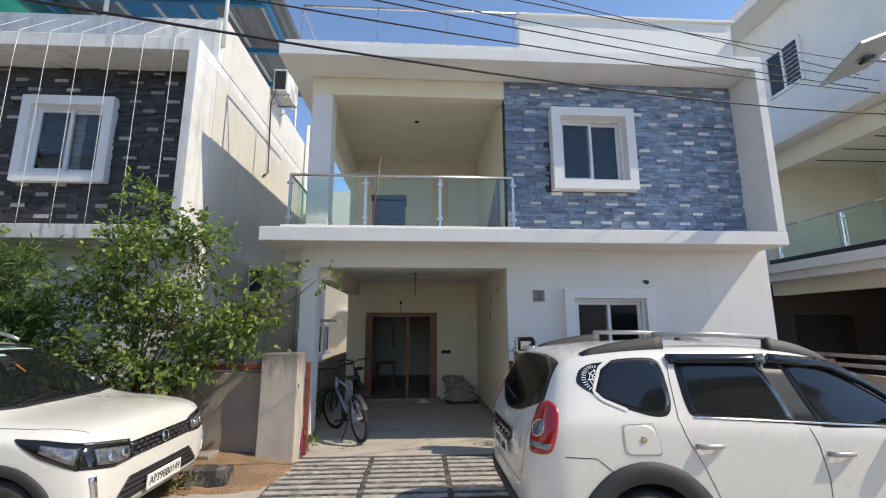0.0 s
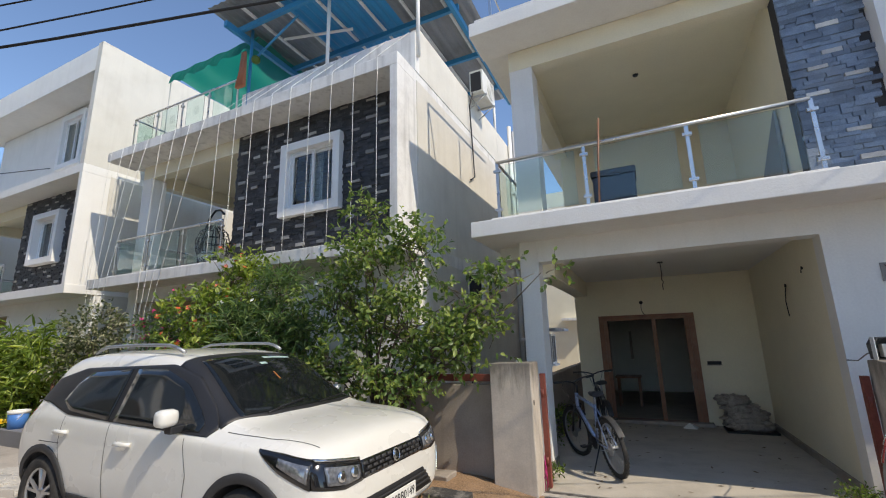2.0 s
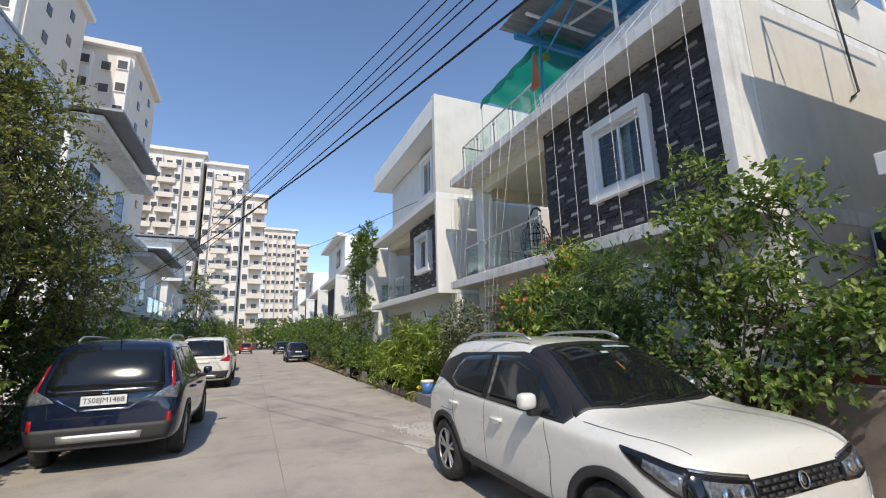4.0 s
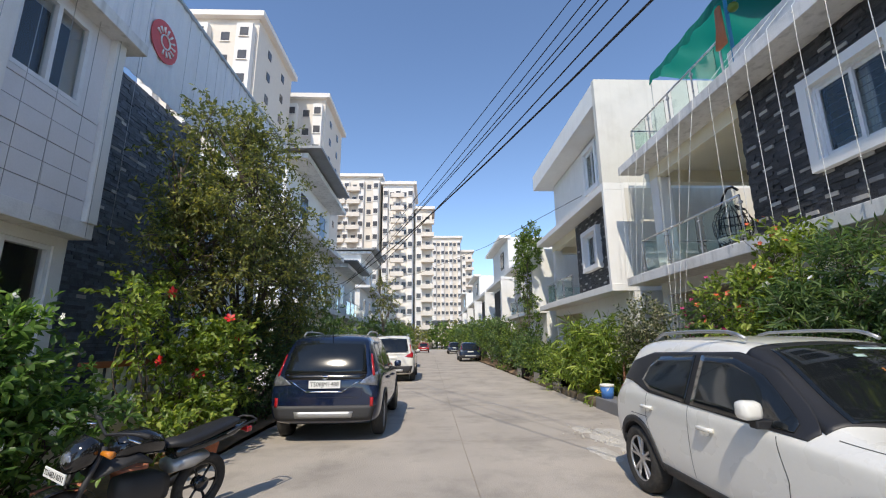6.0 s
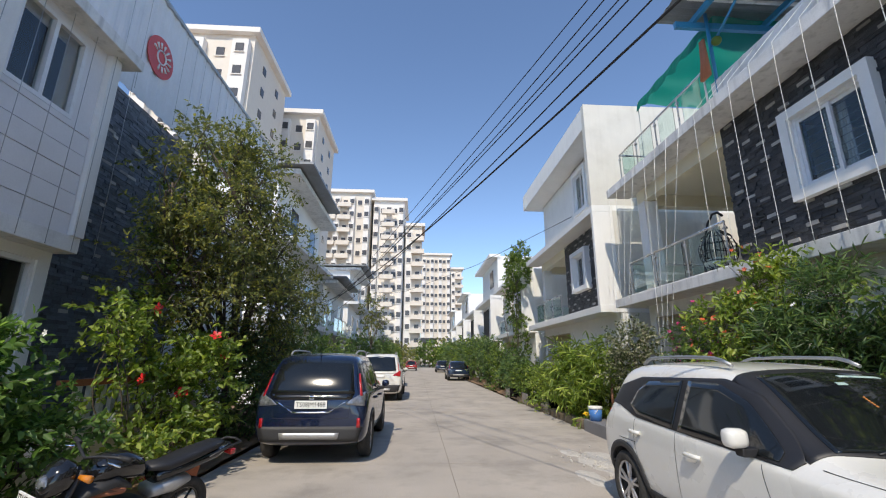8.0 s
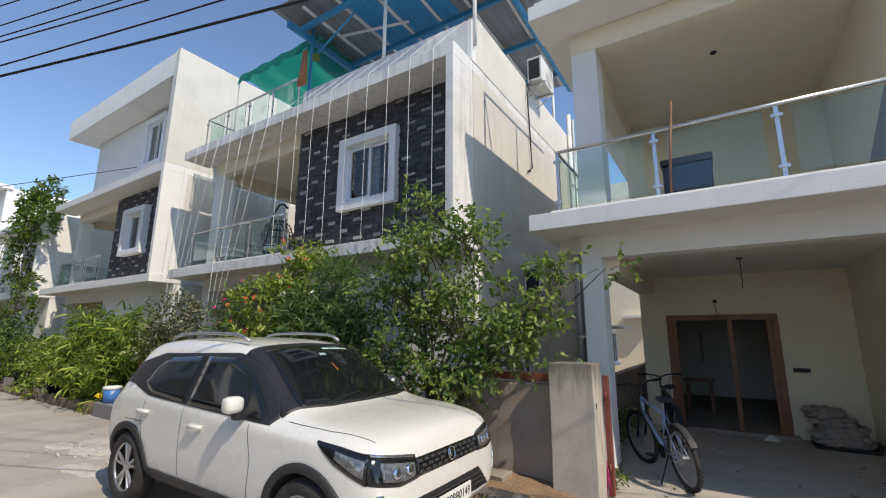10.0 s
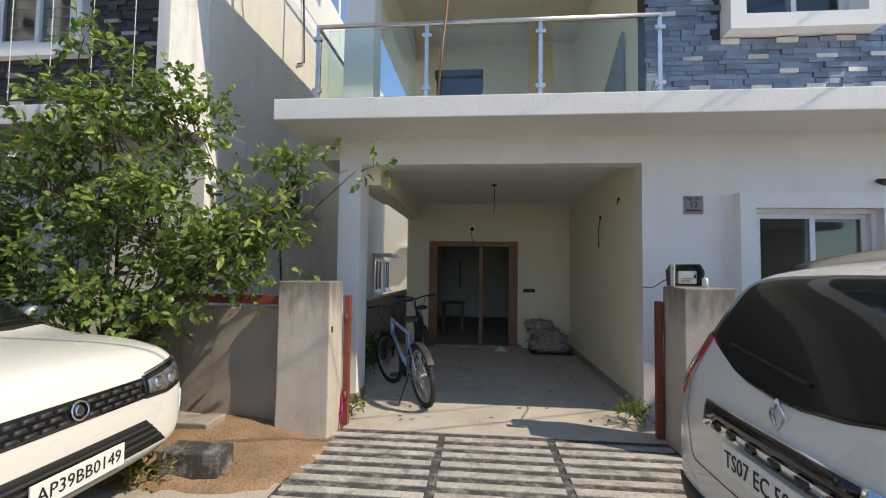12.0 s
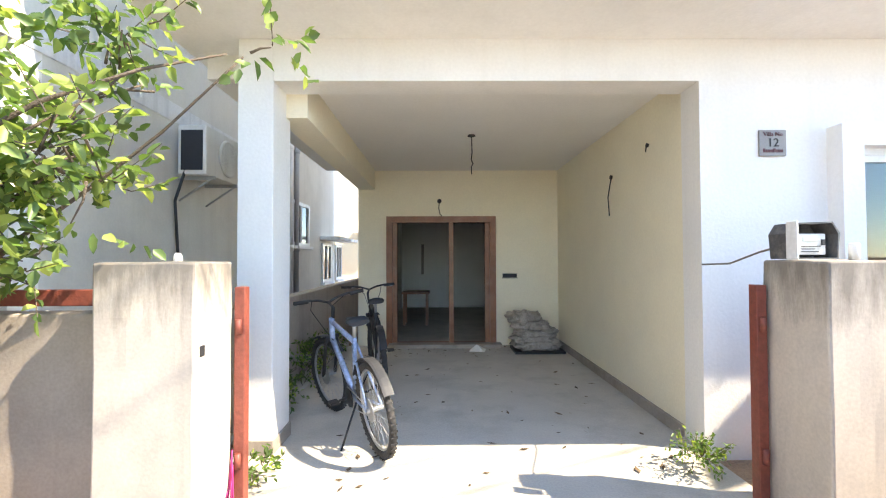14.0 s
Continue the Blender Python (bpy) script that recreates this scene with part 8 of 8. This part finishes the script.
# ---- bicycles ----
def bicycle(at, heading, frame_m, label, steer=0.0, lean=7.0):
    """A mountain bike standing on its side prop; at is the rear wheel's foot."""
    b = thing("bicycle", (0, 0, 0), label, "bicycle", "bicycles")
    R, wb = 0.325, 1.06
    hub_r, hub_f = Vector((0, 0, R)), Vector((wb, 0, R))
    turn = Matrix.Translation((0.93, 0, 0)) @ Matrix.Rotation(radians(steer), 4, "Z") @ Matrix.Translation((-0.93, 0, 0))

    def add(name, bm, m_, p=None, label_=""):
        o = part(name, bm, m_, None, label_)
        o.parent = p or b
        return o

    for hub, tr in ((hub_r, Matrix()), (hub_f, turn)):
        w = new("wheel")
        w.parent = b
        bm = bmesh.new()
        ring(bm, hub, (0, 1, 0), R - 0.026, 0.026, 44, 8)
        for k in range(44):
            a = k * 2 * math.pi / 44
            c = hub + Vector((math.cos(a) * (R - 0.003), 0, math.sin(a) * (R - 0.003)))
            box(bm, -0.006, 0.006, -0.022, 0.022, -0.005, 0.006, m=Matrix.Translation(c) @ Matrix.Rotation(-a + math.pi / 2, 4, "Y"))
        bm.transform(tr)
        add("tyre", bm, M["tyre"], w)
        bm = bmesh.new()
        ring(bm, hub, (0, 1, 0), R - 0.058, 0.010, 40, 6)
        for k in range(28):
            a = k * 2 * math.pi / 28
            tube(bm, (hub + Vector((0.02 * math.cos(a + 0.6), 0.02 * (-1) ** k, 0.02 * math.sin(a + 0.6))), hub + Vector((math.cos(a) * (R - 0.06), 0, math.sin(a) * (R - 0.06)))), 0.0014, 3)
        tube(bm, (hub + Vector((0, -0.06, 0)), hub + Vector((0, 0.06, 0))), 0.018, 10)
        lathe(bm, hub + Vector((0, 0.035, 0)), (0, 1, 0), ((0, 0.08), (0.004, 0.08)), 24)
        bm.transform(tr)
        add("rim", bm, M["steel_dull"], w)
        bm = bmesh.new()
        n = 12
        span = (0.5, 2.6) if hub is hub_r else (1.0, 2.4)
        rows = []
        for i in range(n + 1):
            a = span[0] + (span[1] - span[0]) * i / n
            c = hub + Vector((math.cos(a), 0, math.sin(a))) * (R + 0.035)
            rows.append([bm.verts.new(c + Vector((0, y, -abs(y) * 0.25))) for y in (-0.035, -0.018, 0.018, 0.035)])
        for s, t in zip(rows, rows[1:]):
            for j in range(3):
                bm.faces.new((s[j], s[j + 1], t[j + 1], t[j]))
        bm.transform(tr)
        add("mudguard", bm, M["black_plastic"] if frame_m is not M.get("bike_blue") else M["clad"]).modifiers.new("t", "SOLIDIFY").thickness = 0.003
    bb, seat, head, headb = Vector((0.43, 0, 0.30)), Vector((0.27, 0, 0.78)), Vector((0.86, 0, 0.82)), Vector((0.90, 0, 0.66))
    bm = bmesh.new()
    for p, q, r in ((bb, headb, 0.023), (seat * 0.92 + bb * 0.08, head, 0.020), (bb, seat, 0.018), (head + Vector((-0.01, 0, 0.03)), headb - Vector((-0.01, 0, 0.03)), 0.024)):
        tube(bm, (p, q), r, 10)
    for y in (-0.055, 0.055):
        tube(bm, (hub_r + Vector((0, y, 0)), bb + Vector((0, y * 0.4, 0))), 0.010, 7)
        tube(bm, (hub_r + Vector((0, y, 0)), seat.lerp(bb, 0.12) + Vector((0, y * 0.3, 0))), 0.009, 7)
    add("frame", bm, frame_m)
    bm = bmesh.new()
    for y in (-0.055, 0.055):
        tube(bm, (hub_f + Vector((0, y, 0)), Vector((0.945, y, 0.62)), Vector((0.92, y * 0.6, 0.68))), 0.015, 8)
    tube(bm, (Vector((0.92, -0.06, 0.68)), Vector((0.92, 0.06, 0.68))), 0.018, 8)
    bm.transform(turn)
    add("fork", bm, M["black_plastic"])
    bm = bmesh.new()
    tube(bm, (head, head + Vector((-0.03, 0, 0.12)), head + Vector((0.05, 0, 0.16))), 0.014, 8)
    tube(bm, [head + Vector((0.05 - 0.05 * abs(u) ** 2, 0.31 * u, 0.16 + 0.05 * min(1, abs(u) * 2.2))) for u in (-1, -0.6, -0.3, 0, 0.3, 0.6, 1)], 0.011, 8)
    bm.transform(turn)
    hb = add("handlebar", bm, M["black_plastic"])
    for s in (-1, 1):
        bm = bmesh.new()
        tube(bm, (head + Vector((0.01, 0.20 * s, 0.205)), head + Vector((0.0, 0.32 * s, 0.212))), 0.017, 8)
        bm.transform(turn)
        add("grip", bm, M["dark"], hb)
        bm = bmesh.new()
        tube(bm, (head + Vector((0.03, 0.17 * s, 0.20)), head + Vector((0.09, 0.20 * s, 0.19)), head + Vector((0.08, 0.28 * s, 0.185))), 0.006, 6)
        bm.transform(turn)
        add("brake_lever", bm, M["steel_dull"], hb)
        bm = bmesh.new()
        tube(bm, (head + Vector((0.05, 0.15 * s, 0.19)), head + Vector((0.20, 0.10 * s, 0.10)), head + Vector((0.12, 0.03 * s, -0.08)), head + Vector((0.0, 0.02 * s, -0.16))), 0.004, 5)
        bm.transform(turn)
        add("brake_cable", bm, M["cable"], hb)
    bm = bmesh.new()
    tube(bm, (seat, seat + Vector((-0.03, 0, 0.10))), 0.014, 8)
    add("seat_post", bm, M["steel_dull"])
    bm = bmesh.new()
    prof = [(-0.14, 0.075, 0.02), (-0.10, 0.085, 0.035), (-0.03, 0.07, 0.03), (0.04, 0.035, 0.025), (0.12, 0.022, 0.02), (0.14, 0.012, 0.01)]
    rows = [[bm.verts.new(seat + Vector((-0.02 + x, w_ * math.cos(t), 0.105 + h_ * (1 + math.sin(t)) * 0.9))) for t in [k * 2 * math.pi / 12 for k in range(12)]] for x, w_, h_ in prof]
    for s, t in zip(rows, rows[1:]):
        for j in range(12):
            bm.faces.new((s[j], s[(j + 1) % 12], t[(j + 1) % 12], t[j])).smooth = True
    bm.faces.new(rows[0]), bm.faces.new(rows[-1])
    add("saddle", bm, M["dark"])
    bm = bmesh.new()
    lathe(bm, bb + Vector((0, 0.045, 0)), (0, 1, 0), ((0, 0.085), (0.006, 0.085)), 28)
    for s in (-1, 1):
        tube(bm, (bb + Vector((0, 0.07 * s, 0)), bb + Vector((0.15 * s, 0.085 * s, -0.06 * s))), 0.010, 6)
        box(bm, -0.045, 0.045, -0.035, 0.035, -0.010, 0.010, m=Matrix.Translation(bb + Vector((0.155 * s, 0.13 * s, -0.065 * s))))
    add("crank", bm, M["black_plastic"])
    bm = bmesh.new()
    tube(bm, [hub_r + Vector((0, 0.05, 0.03)), bb + Vector((0, 0.05, 0.08))], 0.005, 4)
    tube(bm, [hub_r + Vector((0, 0.05, -0.03)), bb + Vector((0, 0.05, -0.08))], 0.005, 4)
    add("chain", bm, M["steel_dull"])
    bm = bmesh.new()
    tube(bm, (Vector((0.28, 0.04, 0.30)), Vector((0.20, 0.22, 0.01))), 0.008, 6)
    add("side_prop", bm, M["black_plastic"])
    b.matrix_basis = pose(*at, 0, 0, heading) @ pose(0, 0, 0, -lean, 0, 0)
    return b


M["bike_blue"] = mat("blue_and_white_bike_frame", (0.30, 0.38, 0.55), 0.35, 0.2, var=0.5, scale=9, bump=0, coat=0.5)
bicycle((-0.25, 8.98, 0), 119.5, M["bike_blue"], "blue and white mountain bike on its prop in the porch", 12)
bicycle((-0.40, 10.32, 0), 104, M["black_plastic"], "black mountain bike standing behind another bike", -18, 4)


# ---- motorcycle ----
def motorcycle(at, heading):
    b = thing("motorcycle", (0, 0, 0), "black commuter motorcycle with pale side panels parked under shrubs", "motorcycle")

    def add(name, bm, m_, p=None, label_=""):
        o = part(name, bm, m_, None, label_)
        o.parent = p or b
        for q in o.data.polygons:
            q.use_smooth = True
        return o

    R = 0.30
    for x in (0, 1.30):
        w = new("wheel")
        w.parent = b
        bm = bmesh.new()
        ring(bm, (x, 0, R), (0, 1, 0), R - 0.05, 0.05, 40, 10)
        add("tyre", bm, M["tyre"], w)
        bm = bmesh.new()
        ring(bm, (x, 0, R), (0, 1, 0), R - 0.10, 0.016, 36, 6)
        for k in range(6):
            a = k * math.pi / 3
            tube(bm, ((x, 0, R), (x + math.cos(a) * 0.20, 0, R + math.sin(a) * 0.20)), 0.014, 6)
        lathe(bm, (x, -0.05, R), (0, 1, 0), ((0, 0.07), (0.10, 0.07)), 20)
        add("rim", bm, M["gloss_black"], w)

    def hull(stations, n=14):
        bm = bmesh.new()
        rows = [[bm.verts.new((x, w_ * math.copysign(abs(math.cos(t)) ** 0.8, math.cos(t)), z + h_ * math.copysign(abs(math.sin(t)) ** 0.8, math.sin(t)))) for t in [k * 2 * math.pi / n for k in range(n)]] for x, z, w_, h_ in stations]
        for s, t in zip(rows, rows[1:]):
            for j in range(n):
                bm.faces.new((s[j], s[(j + 1) % n], t[(j + 1) % n], t[j]))
        bm.faces.new(rows[0]), bm.faces.new(rows[-1])
        return bm

    add("fuel_tank", hull([(0.52, 0.78, 0.09, 0.05), (0.60, 0.84, 0.13, 0.10), (0.76, 0.88, 0.16, 0.12), (0.92, 0.86, 0.14, 0.11), (1.0, 0.80, 0.06, 0.05)]), M["gloss_black"])
    add("tank_panel", hull([(0.70, 0.72, 0.17, 0.03), (0.82, 0.78, 0.18, 0.06), (1.02, 0.74, 0.17, 0.05), (1.12, 0.68, 0.12, 0.02)]), M["clad"], None, "grey tank shroud")
    add("seat", hull([(-0.32, 0.90, 0.07, 0.02), (-0.22, 0.88, 0.11, 0.045), (0.05, 0.83, 0.13, 0.05), (0.30, 0.78, 0.12, 0.045), (0.52, 0.80, 0.09, 0.03)]), M["black_plastic"])
    add("tail", hull([(-0.45, 0.84, 0.05, 0.03), (-0.25, 0.79, 0.10, 0.05), (0.1, 0.74, 0.12, 0.06), (0.4, 0.70, 0.10, 0.06)]), M["gloss_black"])
    add("side_panel", hull([(0.05, 0.62, 0.12, 0.04), (0.2, 0.60, 0.14, 0.08), (0.42, 0.58, 0.12, 0.06)]), M["silver_plastic"])
    add("engine", hull([(0.42, 0.40, 0.10, 0.12), (0.55, 0.42, 0.15, 0.16), (0.75, 0.45, 0.14, 0.15), (0.88, 0.50, 0.08, 0.10)]), M["clad"])
    add("headlight", hull([(1.10, 0.86, 0.10, 0.10), (1.20, 0.88, 0.13, 0.13), (1.28, 0.84, 0.11, 0.11), (1.33, 0.79, 0.06, 0.05)]), M["gloss_black"])
    bm = bmesh.new()
    lathe(bm, (1.285, 0, 0.82), (1, 0, -0.15), ((0, 0.09), (0.03, 0.07), (0.045, 0.03)), 18)
    add("headlight_lens", bm, M["lamp_clear"])
    bm = bmesh.new()
    for y in (-0.10, 0.10):
        tube(bm, ((1.30, y, R), (1.10, y, 0.92)), 0.022, 8)
    add("fork", bm, M["clad"])
    bm = bmesh.new()
    tube(bm, [(1.05 - 0.12 * abs(u) ** 1.5, 0.36 * u, 0.98 + 0.05 * min(1, 2 * abs(u))) for u in (-1, -0.7, -0.35, 0, 0.35, 0.7, 1)], 0.013, 8)
    hb = add("handlebar", bm, M["black_plastic"])
    for s in (-1, 1):
        bm = bmesh.new()
        tube(bm, ((0.96, 0.26 * s, 1.028), (0.93, 0.38 * s, 1.03)), 0.020, 8)
        add("grip", bm, M["dark"], hb)
        bm = bmesh.new()
        tube(bm, ((1.02, 0.22 * s, 1.02), (1.05, 0.30 * s, 1.01), (1.02, 0.40 * s, 1.0)), 0.008, 6)
        add("lever", bm, M["chrome"], hb)
        bm = bmesh.new()
        tube(bm, ((1.12, 0.12 * s, 0.88), (1.10, 0.22 * s, 0.88)), 0.022, 8, r1=0.03)
        add("indicator", bm, M["lamp_amber"], hb)
    bm = bmesh.new()
    tube(bm, ((0.80, -0.14, 0.30), (0.45, -0.17, 0.26), (0.10, -0.18, 0.34), (-0.22, -0.18, 0.42)), 0.035, 10, r1=0.048)
    add("exhaust", bm, M["black_plastic"])
    bm = bmesh.new()
    n = 10
    rows = [[bm.verts.new((1.30 + (R + 0.03) * math.cos(a), y, R + (R + 0.03) * math.sin(a))) for y in (-0.065, -0.03, 0.03, 0.065)] for a in [0.5 + 1.9 * i / n for i in range(n + 1)]]
    for s, t in zip(rows, rows[1:]):
        for j in range(3):
            bm.faces.new((s[j], s[j + 1], t[j + 1], t[j]))
    add("front_mudguard", bm, M["gloss_black"]).modifiers.new("t", "SOLIDIFY").thickness = 0.004
    bm = bmesh.new()
    tube(bm, [(-0.40, -0.11, 0.86), (-0.52, -0.11, 0.88), (-0.55, 0, 0.89), (-0.52, 0.11, 0.88), (-0.40, 0.11, 0.86), (-0.1, 0.14, 0.80)], 0.012, 7)
    add("grab_rail", bm, M["black_plastic"])
    bm = bmesh.new()
    box(bm, -0.52, -0.45, -0.07, 0.07, 0.74, 0.80, 0.01)
    add("tail_light", bm, M["lamp_red"])
    bm = bmesh.new()
    tube(bm, ((0.35, 0.12, 0.30), (0.30, 0.30, 0.02)), 0.012, 6)
    add("side_stand", bm, M["black_plastic"])
    plate(b, "TS16EU 0351", 1.36, 0, 0.74, 1, 0.28, 0.075, 0)
    b.matrix_basis = pose(*at, 0, 0, heading) @ pose(0, 0, 0, -9, 0, 0)
    return b


motorcycle((-4.55, 1.08, 0.0), -24).scale = (0.9, 0.9, 0.9)
